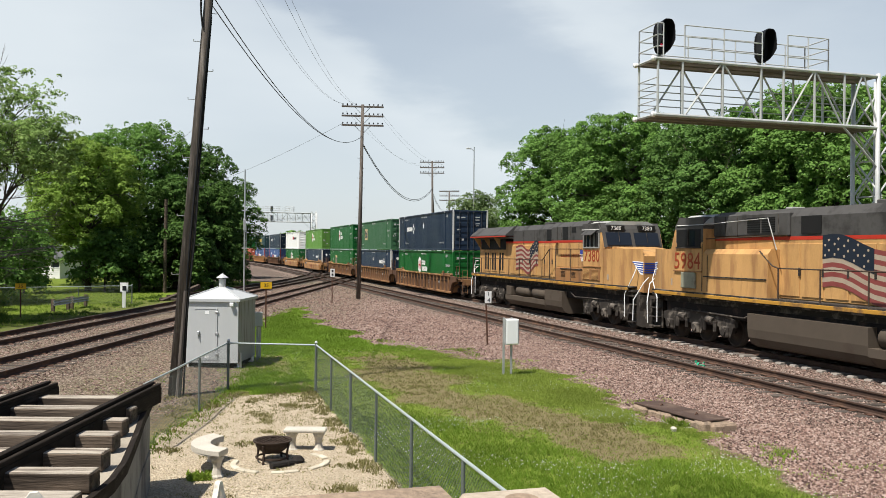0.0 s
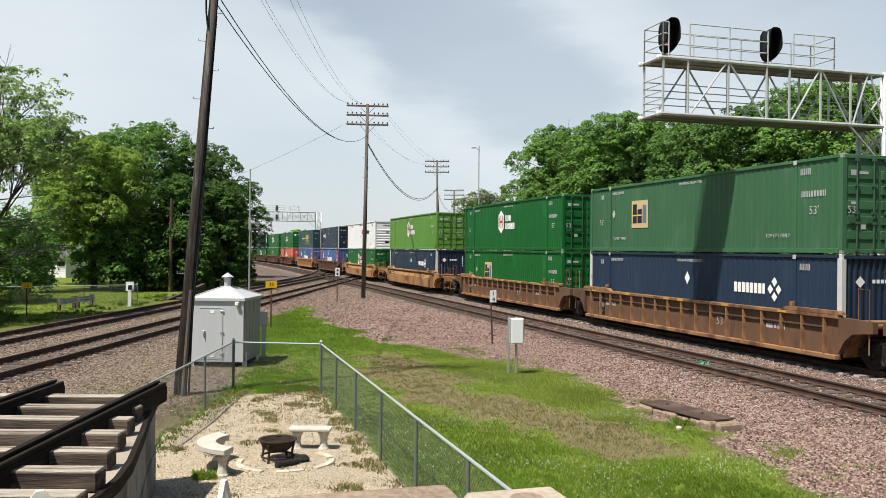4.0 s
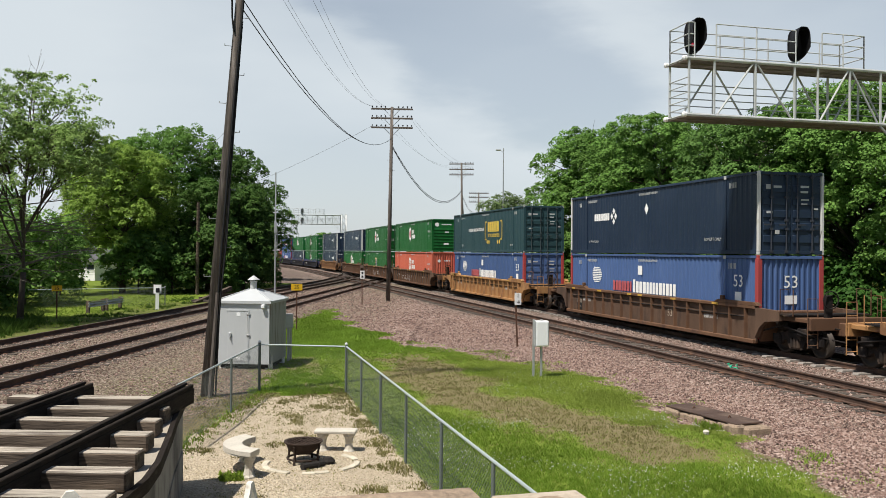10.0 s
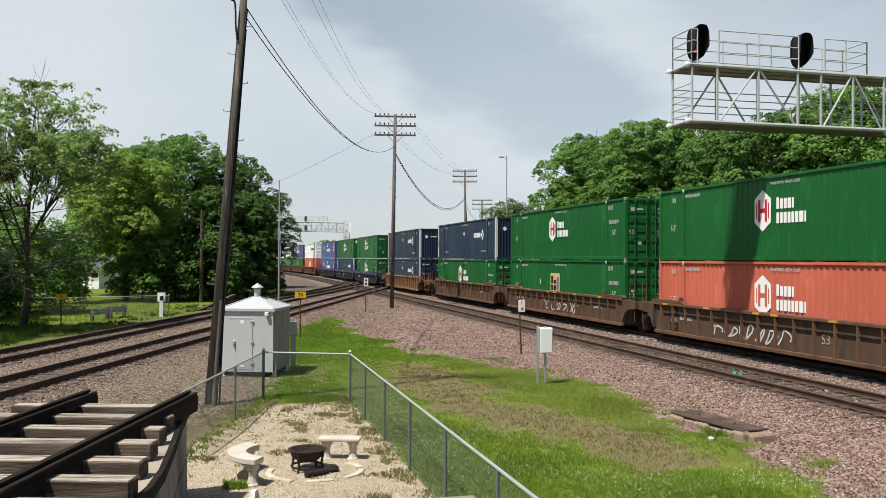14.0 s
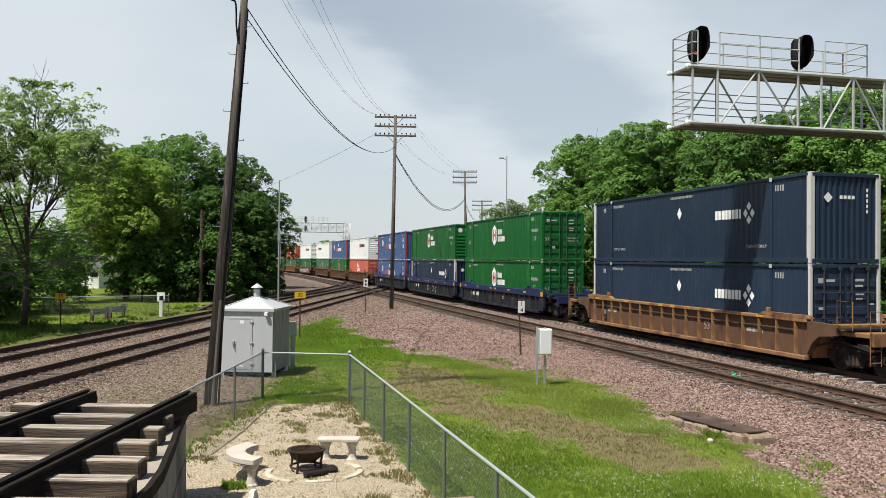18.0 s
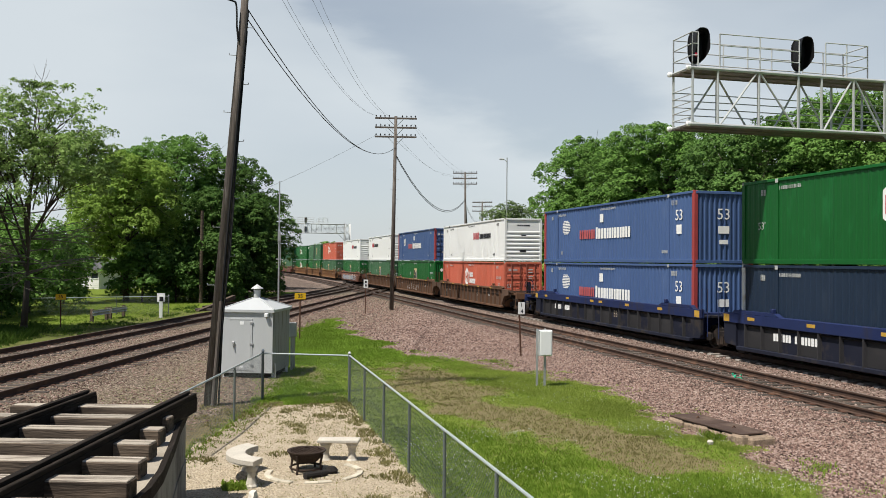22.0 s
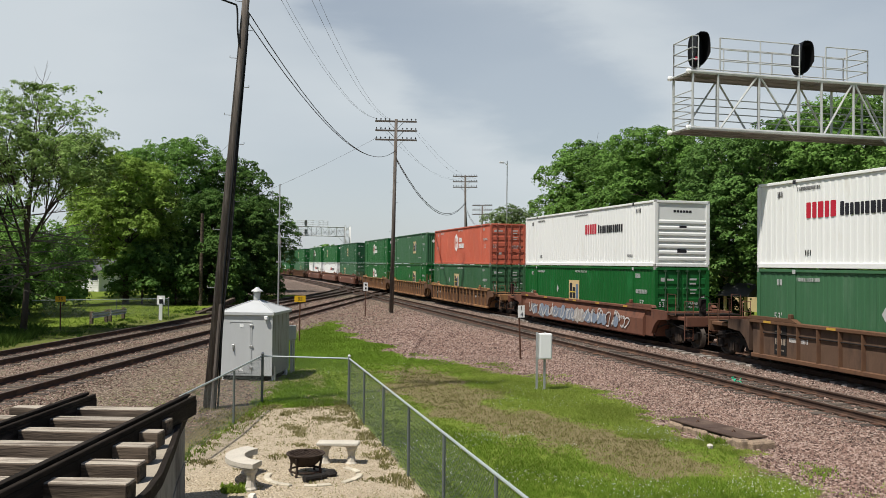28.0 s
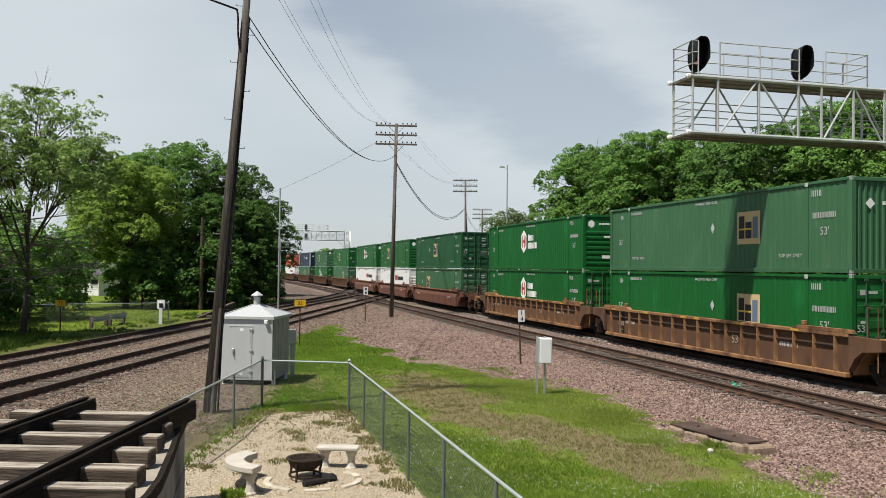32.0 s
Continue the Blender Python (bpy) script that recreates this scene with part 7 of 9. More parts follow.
def gantry(place, tip, tower, zb, zt, half, label, full=True, turn=0.0):
    """A cantilever signal gantry: its arm runs from the tower back over the tracks to the tip."""
    t = thing("signal_gantry", label, "signal gantry", place, turn)
    ends = (-half, half)
    k = (tower - tip) / 9.13
    posts = {-half: (0.12, 1.05, 2.6, 4.12, 5.04, 6.33, 7.6, 9.1), half: (0.1, 1.76, 3.4, 5.06, 6.4, 7.7, 9.1)}
    # each pair of diagonals: foot, top, foot
    tents = {-half: ((1.12, 2.58, 4.02), (5.12, 6.33, 7.5), (7.7, 8.4, 9.1)), half: ((0.44, 1.76, 3.07), (3.9, 5.06, 6.3), (6.5, 7.7, 8.9))}
    for y in ends:
        for z in (zb, zt):
            c = part("chord", Geo().rod((tip, y, z), (tower, y, z), 0.06, n=8), ALU, t)
            part("chord_cap", Geo().lathe([(0.02, -0.08), (0.085, -0.05), (0.085, 0.05), (0.02, 0.08)], n=10).turned(pose(tip - 0.04, y, z, 0, 90, 0)), LOGO_WHITE, c)
        for x in posts[y]:
            x = tip + x * k
            part("truss_post", Geo().box((x - 0.032, y - 0.032, zb), (x + 0.032, y + 0.032, zt), 0.006), ALU, t)
        for a, b, c in tents[y]:
            part("truss_diagonal", Geo().rod((tip + a * k, y, zb), (tip + b * k - 0.04, y, zt), 0.034, n=6), ALU, t)
            part("truss_diagonal", Geo().rod((tip + c * k, y, zb), (tip + b * k + 0.04, y, zt), 0.034, n=6), ALU, t)
    for z in (zb, zt):
        part("tip_frame", Geo().rod((tip + 0.03, -half, z), (tip + 0.03, half, z), 0.035, n=6), ALU, t)
    for z in (zb, zt):
        deck = Geo()
        x = tip + 0.1
        while x < tower:
            deck.box((x, -half + 0.05, z - 0.03), (x + 0.035, half - 0.05, z + 0.01))
            x += 0.052
        for y in (-half + 0.06, 0, half - 0.06):
            deck.box((tip, y - 0.02, z - 0.07), (tower, y + 0.02, z - 0.031))
        tagged(part("grating", deck, GRATING, t, "grey bar grating walkway"), kind="stuff")
    for y in ends[1:]:
        for h in range(1, 6):
            part("guard_rail", Geo().rod((tip + 0.05, y * 0.96, zb + h * (zt - zb) / 7.5), (tower, y * 0.96, zb + h * (zt - zb) / 7.5), 0.019, n=6), ALU, t)
    for h in range(1, 6):
        part("guard_rail", Geo().rod((tip + 0.1, -half, zb + h * (zt - zb) / 7.5), (tip + 0.1, half, zb + h * (zt - zb) / 7.5), 0.017, n=6), ALU, t)

    def railing(p, q, posts):
        p, q = Vector(p), Vector(q)
        for h in (0.42, 0.8, 1.18):
            part("guard_rail", Geo().rod(p + Vector((0, 0, h)), q + Vector((0, 0, h)), 0.02, n=6), ALU, t)
        for i in range(posts):
            c = p + (q - p) * (i / (posts - 1))
            part("rail_post", Geo().rod(c, c + Vector((0, 0, 1.18)), 0.024, n=6), ALU, t)

    railing((tip + 0.1, half, zt), (tip + 4.9, half, zt), 6)
    railing((tip + 0.1, -half, zt), (tip + 0.1, half, zt), 2)
    railing((tip + 0.1, -half, zt), (tip + 0.32, -half, zt), 2)
    railing((tip + 1.12, -half, zt), (tip + 4.16, -half, zt), 3)
    railing((tip + 5.2, -half, zt), (tip + 6.9, -half, zt), 3)
    railing((tip + 6.9, -half, zt), (tip + 6.9, half, zt), 2)
    railing((tip + 5.2, half, zt), (tip + 6.9, half, zt), 3)
    for y in ends:
        for x in (tower - 0.05, tower + 1.0):
            part("tower_leg", Geo().rod((x, y, GROUND_Z - 0.2), (x, y, zt + 0.1), 0.085, n=12), ALU, t, smooth=True)
    z = 0.2
    while z < zt - 0.8:
        for y in ends:
            part("tower_brace", Geo().rod((tower - 0.05, y, z), (tower + 1.0, y, z + 1.25), 0.035, n=6).rod((tower + 1.0, y, z), (tower - 0.05, y, z + 1.25), 0.035, n=6), ALU, t)
        z += 1.3
    z = 0.2
    while z < zb - 0.8:
        part("tower_brace", Geo().rod((tower + 0.15, -half, z), (tower + 0.15, half, z + 1.25), 0.035, n=6).rod((tower + 0.15, half, z), (tower + 0.15, -half, z + 1.25), 0.035, n=6), ALU, t)
        part("tower_strut", Geo().rod((tower + 0.15, -half, z), (tower + 0.15, half, z), 0.035, n=6), ALU, t)
        z += 1.3
    part("knee_brace", Geo().rod((tower + 0.1, -half, zb - 1.6), (tower - 1.6, -half, zb), 0.04, n=6), ALU, t)
    part("footing", Geo().box((tower - 0.4, -half - 0.5, GROUND_Z - 0.4), (tower + 1.4, half + 0.5, GROUND_Z + 0.25), 0.03), CONCRETE, t)
    return t


def signal_head(place, lit, m=None):
    """An oval signal head with its deep hood, on a short mast."""
    m = m or BLACK
    t = thing("railway_signal", ("black" if m is BLACK else "grey") + " oval railway signal head on a short mast" + (", red lamp lit" if lit else ""), "signal", place, group="signals on the gantry")

    n = 28

    def oval(y, w, h, z=0.66):
        """A tall loop with straight sides and round ends."""
        pts = []
        for i in range(n):
            a = i * 2 * math.pi / n
            c, d = math.cos(a), math.sin(a)
            pts.append((w * math.copysign(abs(c) ** 0.55, c), y, z + h * math.copysign(abs(d) ** 0.85, d)))
        return pts

    def hooded(w, h):
        """The hood's front edge: deep over the upper lamps, cut back under the lowest."""
        return [(x, -0.1 - 0.44 * min(1.0, max(0.0, z - 0.1) / 0.4) ** 0.8, z + 0.02) for x, y, z in oval(0, w, h, 0.66)]
    ring = [(i, (i + 1) % n) for i in range(n)]
    g = Geo()
    g.add(oval(0.0, 0.285, 0.55) + oval(-0.05, 0.285, 0.55), [(i, j, n + j, n + i) for i, j in ring] + [tuple(range(n)), tuple(range(2 * n - 1, n - 1, -1))])
    part("backboard", g, m, t)
    hood = Geo()
    hood.add(oval(-0.05, 0.26, 0.525) + hooded(0.26, 0.545) + oval(-0.05, 0.245, 0.51) + hooded(0.245, 0.53),
             [(i, j, n + j, n + i) for i, j in ring] + [(2 * n + i, 3 * n + i, 3 * n + j, 2 * n + j) for i, j in ring] + [(n + i, n + j, 3 * n + j, 3 * n + i) for i, j in ring])
    part("hood", hood, m, t, "deep hood")
    for k, z in enumerate((0.98, 0.7, 0.42)):
        part("lens", Geo().rod((0, -0.06, z), (0, -0.075, z), 0.062, n=14), SIGNAL_RED if lit and k == 2 else GLASS_DARK, t, "lit red lens" if lit and k == 2 else "dark unlit lens")
    part("mast", Geo().rod((0, 0.06, -0.14), (0, 0.06, 0.5), 0.05, n=10).box((-0.12, -0.02, -0.15), (0.12, 0.14, 0.08), 0.02), STEEL, t)
    part("back_housing", Geo().box((-0.16, 0.0, 0.3), (0.16, 0.18, 1.1), 0.03), m, t)
    t.scale = (1.0, 0.95, 0.98)
    return t


gantry((0, 25.4, 0), 14.62, 23.75, 7.84, 9.69, 0.6, "silver cantilever signal gantry with railings reaching over both tracks")
signal_head((15.12, 25.3, 9.84), True)
signal_head((19.1, 25.3, 9.84), False)
gantry((0, 166, 0), 12.3, 22.6, 8.43, 10.2, 0.65, "distant grey cantilever signal gantry spanning the bending tracks")
signal_head((14.9, 165.4, 10.2), False, STEEL)
signal_head((14.9, 165.4, 8.45), False, STEEL)


# ---- poles and wires ----
def sagging(p, q, sag, n=18):
    p, q = Vector(p), Vector(q)
    return [p + (q - p) * (i / n) - Vector((0, 0, 4 * sag * (i / n) * (1 - i / n))) for i in range(n + 1)]


def cross_arms(t, x, y, heights, turn, length=3.05):
    for z in heights:
        arm = part("cross_arm", Geo().box((-length / 2, -0.06, -0.06), (length / 2, 0.06, 0.06), 0.01), POLE, t)
        arm.matrix_basis = pose(x, y, z, 0, 0, turn)
        for i in range(10):
            u = (-0.47 + 0.94 * i / 9) * length
            if 3 < i < 6:
                continue
            ins = part("insulator", shared("insulator", lambda: Geo().lathe([(0.02, 0.05), (0.02, 0.12), (0.055, 0.12), (0.05, 0.18), (0.03, 0.22), (0.01, 0.23)], n=8), BLACK), BLACK, arm)
            ins.location = (u, 0, 0)
        for k in (-1, 1):
            part("arm_brace", Geo().rod((k * 0.55, 0.07, -0.05), (0.02 * k, 0.07, -0.6), 0.018, n=5), STEEL, arm)


def utility_pole(base, top, r0, r1, arms, turn, label, stay=False, pegs=True):
    t = thing("utility_pole", label, "utility pole", base, group="pole line beside the tracks")
    b, q = Vector((0, 0, -0.5)), Vector(top) - Vector(base)
    part("pole", Geo().rod(b, q, r0, r1, n=14), POLE, t, smooth=True)
    if pegs:
        z = 3.0
        i = 0
        while z < q.z - 2.2:
            c = b + (q - b) * ((z + 0.5) / (q.z + 0.5))
            s = 1 if i % 2 else -1
            r = r0 + (r1 - r0) * z / q.z
            part("climbing_peg", Geo().tube([c, c + Vector((s * (r + 0.16), -0.02, 0)), c + Vector((s * (r + 0.16), -0.02, 0.05))], 0.011, 5), STEEL, t)
            z += 0.72
            i += 1
    if arms:
        cross_arms(t, q.x, q.y, [q.z - 0.15 - k * 0.68 for k in range(3)], turn)
    if stay:
        part("stay_pole", Geo().rod(q * 0.72, Vector((1.6, 3.2, -0.3)), 0.11, 0.14, n=10), POLE, t)
        part("stay_rod", Geo().rod(q * 0.55, Vector((0.62, 1.2, 6.2)), 0.03, n=6), POLE, t)
    return t


P0, P0T = (-0.39, 21.86, -0.36), (0.69, 21.86, 13.9)
P1, P1T = (11.75, 60.9, -0.3), (11.95, 60.9, 13.83)
P2, P2T = (29.1, 102.0, -0.4), (28.9, 102.0, 14.4)
P3, P3T = (38.2, 125.0, -0.4), (38.2, 125.0, 12.45)
leaning = utility_pole(P0, P0T, 0.15, 0.07, True, -22, "tall leaning weathered wooden pole with pegs and cables")
part("conduit", Geo().tube([(0.17, -0.1, -0.2), (0.34, -0.1, 3.2), (0.66, -0.09, 7.5), (0.86, -0.06, 9.9)], 0.034), CABLE, leaning)
part("conduit", Geo().tube([(0.19, -0.13, 0.1), (0.34, -0.14, 2.2), (0.5, -0.14, 3.9), (0.58, -0.1, 5.2)], 0.02), CABLE, leaning, "loose black riser cable")
part("bracing_stub", Geo().rod((0.1, -0.17, -0.4), (0.29, -0.13, 2.6), 0.06, 0.045, n=8), POLE, leaning)
part("riser_cable", Geo().tube([(0.25, -0.06, -0.2), (0.33, -0.08, 2.0), (0.54, -0.08, 5.0), (0.84, -0.02, 9.4)], 0.026), CABLE, leaning)
part("drop_cable", Geo().tube([(0.55, -0.11, 10.08), (0.575, -0.11, 9.98), (0.585, -0.11, 9.8), (0.59, -0.11, 9.47), (0.63, -0.1, 9.1)], 0.026), CABLE, leaning)
part("cable_loop", Geo().tube([(0.82, -0.02, 9.99), (0.845, -0.04, 9.7), (0.83, -0.05, 9.3), (0.77, -0.07, 8.9)], 0.015), CABLE, leaning)
utility_pole(P1, P1T, 0.16, 0.11, True, -10, "dark wooden telegraph pole with three cross arms")
utility_pole(P2, P2T, 0.16, 0.11, True, -18, "dark wooden telegraph pole with a stay pole", True, False)
utility_pole(P3, P3T, 0.16, 0.11, True, -18, "distant dark telegraph pole with three cross arms", False, False)


def line_of(name, pts, r, m, label):
    return lone(name, Geo().tube(pts, r, 5), m, label, "cable", group="wires of the pole line")


for dz, dx in ((0.0, 0.03), (-0.22, 0.0)):
    line_of("aerial_cable", sagging((0.42 + dx, 21.95, 9.64 + dz), (11.9, 60.8, 11.52 + dz * 0.1), 1.70 + dz * 0.45), 0.0145, CABLE, "heavy black aerial cable sagging between wooden poles")
    line_of("aerial_cable", sagging((11.95, 61.0, 11.1 + dz * 0.5), (28.9, 101.9, 10.95 + dz * 0.5), 2.6 - dz * 0.2), 0.026, CABLE, "heavy black aerial cable sagging between wooden poles")
    line_of("aerial_cable", sagging((28.9, 102.1, 10.8 + dz), (38.2, 125.0, 9.6 + dz), 1.2), 0.018, CABLE, "heavy black aerial cable sagging between wooden poles")
for a, b, s in ((-1.5, -1.4, 1.6), (-1.3, -1.4, 1.55), (-0.35, -0.62, 1.4), (-0.05, -0.5, 1.35)):
    line_of("open_wire", sagging((0.6 + a, 21.6, 13.9), (11.95 + b, 60.9 + 0.18 * -b, 13.86), s), 0.006, WIRE, "thin bare line wire between poles")
for b, s in ((-1.2, 1.0), (-0.6, 1.4), (1.2, 1.2), (1.4, 0.9)):
    line_of("open_wire", sagging((11.95 + b, 60.9, 13.3), (28.9 + b, 102 - 0.3 * b, 14.0), s), 0.006, WIRE, "thin bare line wire between poles")
line_of("service_cable", sagging((0.16, 21.75, 9.72), (-12.0, 15.8, 12.6), 0.3), 0.026, CABLE, "black service cable leaving the leaning pole")
line_of("open_wire", sagging((10.5, 60.8, 12.4), (-6, 95, 7.5), 0.8), 0.01, WIRE, "thin bare wire crossing above the tracks")


def thin_mast(base, top, label, lamp):
    t = thing("mast", label, "mast", base)
    h = top - base[2]
    part("tube", Geo().rod((0, 0, -0.3), (0, 0, h), 0.07, 0.045, n=10), STEEL, t)
    if lamp:
        part("lamp", Geo().box((-0.75, -0.09, h - 0.25), (-0.3, 0.09, h - 0.1), 0.03).rod((-0.35, 0, h - 0.15), (0, 0, h - 0.4), 0.025, n=6), ALU, t, "small pale lamp head")
    else:
        part("junction_box", Geo().box((-0.1, -0.2, 4.9), (0.1, -0.06, 5.7), 0.02), STEEL, t)
        part("antenna", Geo().rod((0.12, 0, 3.2), (0.12, 0, 5.2), 0.03, n=6).box((-0.02, -0.03, 3.4), (0.13, 0.03, 3.46)).box((-0.02, -0.03, 4.9), (0.13, 0.03, 4.96)), STEEL, t)
        part("bracket", Geo().box((-0.18, -0.04, 3.6), (0.18, 0.04, 3.7)), STEEL, t)
    return t


thin_mast((25.3, 75.0, -0.36), 12.95, "slender grey steel mast with a small lamp", True)
thin_mast((3.7, 62.0, -0.36), 8.9, "slender grey steel mast with boxes beside the crossing", False)
lone("wooden_post", Geo().rod((0, 0, -0.3), (0.05, 0, 7.6), 0.16, 0.13, n=10), OLD_TIE, "old grey wooden pole standing among the trees", "pole", place=(-1.95, 72, -0.4))


# ---- the equipment hut ----
def hut():
    t = thing("equipment_hut", "pale grey metal equipment hut with hipped roof and vent", "hut", (0.98, 27.62, -0.36), -19)
    w, d, h = 0.80, 0.98, 2.08
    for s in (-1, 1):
        part("side_wall", Geo().box((min(s * w, s * (w - 0.04)), -d + 0.04, 0.16), (max(s * w, s * (w - 0.04)), d - 0.04, h), 0.004), BUNG_SHADE_STAIN, t, "stained grey side with dark streaks, shade put into its colour")
    part("back_wall", Geo().box((-w, d - 0.04, 0.16), (w, d, h), 0.004), BUNG, t)
    part("front_wall", Geo().box((-w, -d, 0.16), (w, -d + 0.04, h), 0.004), BUNG, t)
    part("base_frame", Geo().box((-w + 0.06, -d + 0.06, 0.04), (w - 0.06, d - 0.06, 0.16)), GRIME_BASE, t, "dark base frame")
    for sx in (-1, 1):
        for sy in (-1, 1):
            part("foot", Geo().box((sx * 0.72 - 0.08, sy * 0.77 - 0.08, -0.02), (sx * 0.72 + 0.08, sy * 0.77 + 0.08, 0.19), 0.01), WHITE, t, "white concrete foot")
    e = 0.06
    roof = Geo()
    b = [(-w - e, -d - e), (w + e, -d - e), (w + e, d + e), (-w - e, d + e)]
    roof.add([(x, y, h - 0.06) for x, y in b] + [(x, y, h + 0.02) for x, y in b] + [(x * 0.12, y * 0.12, h + 0.34) for x, y in b],
             [(3, 2, 1, 0)] + [(i, (i + 1) % 4, 4 + (i + 1) % 4, 4 + i) for i in range(4)] + [(4 + i, 4 + (i + 1) % 4, 8 + (i + 1) % 4, 8 + i) for i in range(4)] + [(8, 9, 10, 11)])
    r = part("roof", roof, BUNG, t, "shallow hipped metal roof")
    for k in range(4):
        x, y = b[k]
        part("hip_cap", Geo().rod((x, y, h + 0.03), (x * 0.12, y * 0.12, h + 0.35), 0.018, n=6), BUNG, r)
    part("vent_pipe", Geo().lathe([(0.105, h + 0.3), (0.105, h + 0.58), (0.12, h + 0.58), (0.12, h + 0.6), (0.05, h + 0.61)], n=18), ALU, t, smooth=False)
    part("vent_cap", Geo().lathe([(0.19, h + 0.63), (0.18, h + 0.65), (0.03, h + 0.76), (0.01, h + 0.77)], n=18), ALU, t)
    door = part("door", Geo().box((-0.5, -d - 0.012, 0.24), (0.12, -d, 1.78), 0.004), BUNG, t)
    part("door_frame", Geo().box((-0.54, -d - 0.02, 1.79), (0.16, -d, 1.82)).box((0.125, -d - 0.02, 0.2), (0.16, -d, 1.79)), BUNG, t)
    part("handle", Geo().box((-0.45, -d - 0.06, 0.98), (-0.38, -d - 0.012, 1.12), 0.01).rod((-0.415, -d - 0.06, 1.05), (-0.415, -d - 0.075, 0.95), 0.015, n=6), STEEL, door, "steel latch")
    for z in (0.42, 1.05, 1.7):
        part("hinge", Geo().box((0.09, -d - 0.035, z - 0.03), (0.2, -d - 0.01, z + 0.03), 0.005), STEEL, door)
    part("notice", Geo().box((-0.22, -d - 0.017, 1.64), (-0.1, -d - 0.012, 1.74)), WHITE, door)
    part("notice", Geo().box((-0.22, -d - 0.017, 0.3), (-0.1, -d - 0.012, 0.38)), WHITE, door)
    part("lamp", Geo().box((0.56, -d - 0.12, 1.88), (0.68, -d, 2.0), 0.02), WHITE, t)
    part("conduit", Geo().rod((w + 0.06, -d + 0.1, 0.0), (w + 0.06, -d + 0.1, 0.45), 0.03, n=8), STEEL, t)
    return t


hut()


def meter_post():
    t = thing("meter_pedestal", "grey metal electric meter box on a steel post", "meter box", (2.17, 28.6, -0.36))
    part("post", Geo().rod((0, 0, -0.2), (0, 0, 1.2), 0.055, n=10), STEEL, t)
    part("box", Geo().box((-0.14, -0.1, 1.08), (0.14, 0.1, 1.55), 0.015), STEEL, t)
    part("conduit", Geo().rod((0.08, 0.08, 0), (0.08, 0.08, 1.1), 0.03, n=8), STEEL, t)


meter_post()


def white_box():
    t = thing("signal_case", "white metal case on two galvanised posts", "utility box", (9.0, 23.2, -0.36), -6)
    part("case", Geo().box((-0.17, -0.13, 0.92), (0.22, 0.13, 1.66), 0.015), WHITE, t)
    part("door", Geo().box((-0.14, -0.145, 0.95), (0.19, -0.13, 1.63), 0.004), WHITE, t)
    part("hinge_rod", Geo().rod((-0.18, -0.12, 0.92), (-0.18, -0.12, 1.66), 0.015, n=6), STEEL, t)
    for x in (-0.2, 0.03):
        part("post", Geo().box((x - 0.03, -0.02, -0.3), (x + 0.03, 0.03, 1.7), 0.006), STEEL, t)


white_box()


# ---- line-side signs ----
def board(t, words, size, w, h, z, m, lm, label, y=-0.03, turn=0):
    b = part("plate", Geo().box((-w / 2, y - 0.008, z - h / 2), (w / 2, y, z + h / 2), 0.004), m, t, label)
    if words:
        o = part("lettering", text_mesh(words, size, lm), lm, b)
        o.matrix_basis = Matrix(((1, 0, 0, 0), (0, 0, -1, y - 0.012), (0, 1, 0, z), (0, 0, 0, 1)))
    return b


def line_sign(place, lean, h, label, category, m=RUST):
    t = thing("sign_post" if category == "sign" else "marker_post", label, category, place)
    part("post", Geo().box((-0.03, -0.02, -0.3), (0.03, 0.02, h), 0.004).turned(pose(0, 0, 0, 0, lean, 0)), m, t)
    return t


s1 = line_sign((3.3, 39.0, -0.36), 0, 2.1, "yellow speed sign reading 35 on a rusty post", "sign")
board(s1, "35", 0.24, 0.5, 0.29, 1.98, YELLOW, LOGO_BLACK, "yellow plate")
s2 = line_sign((-8.2, 47.2, -0.36), 0, 1.7, "yellow speed sign reading 35 beside the outer track", "sign")
board(s2, "35", 0.24, 0.5, 0.29, 1.62, YELLOW, LOGO_BLACK, "yellow plate")
s3 = line_sign((10.97, 30.7, -0.36), -2.5, 2.15, "leaning rusty post with a white quarter-mile plate", "marker")
b3 = board(s3, "1", 0.22, 0.27, 0.46, 1.86, LOGO_WHITE, LOGO_BLACK, "white plate")
o3 = part("lettering", text_mesh("4", 0.22, LOGO_BLACK), LOGO_BLACK, b3)
o3.matrix_basis = Matrix(((1, 0, 0, 0.02), (0, 0, -1, -0.042), (0, 1, 0, 1.74), (0, 0, 0, 1)))
o3.parent.children[0].matrix_basis.translation.z = 1.98
s4 = line_sign((9.15, 56.6, -0.36), -0.6, 2.35, "thin post with a small white marker plate", "marker")
board(s4, "", 0.2, 0.3, 0.55, 2.05, LOGO_WHITE, LOGO_BLACK, "white plate")
part("mark_bars", Geo().box((-0.06, -0.044, 2.1), (0.06, -0.039, 2.24)).box((-0.06, -0.044, 1.86), (0.06, -0.039, 2.0)), LOGO_BLACK, s4)
s5 = line_sign((-3.8, 54.6, -0.36), 3, 0.6, "white wooden marker post with a square plate", "marker", WHITE)
part("marker_board", Geo().box((-0.11, -0.06, -0.3), (0.09, 0.06, 1.3), 0.01), WHITE, s5)
part("plate", Geo().box((-0.24, 0.062, 0.95), (0.22, 0.08, 1.5), 0.004), LOGO_WHITE, s5, "white square plate")
part("mark_bars", Geo().box((-0.1, -0.068, 1.02), (0.12, -0.061, 1.3)), LOGO_BLACK, s5)


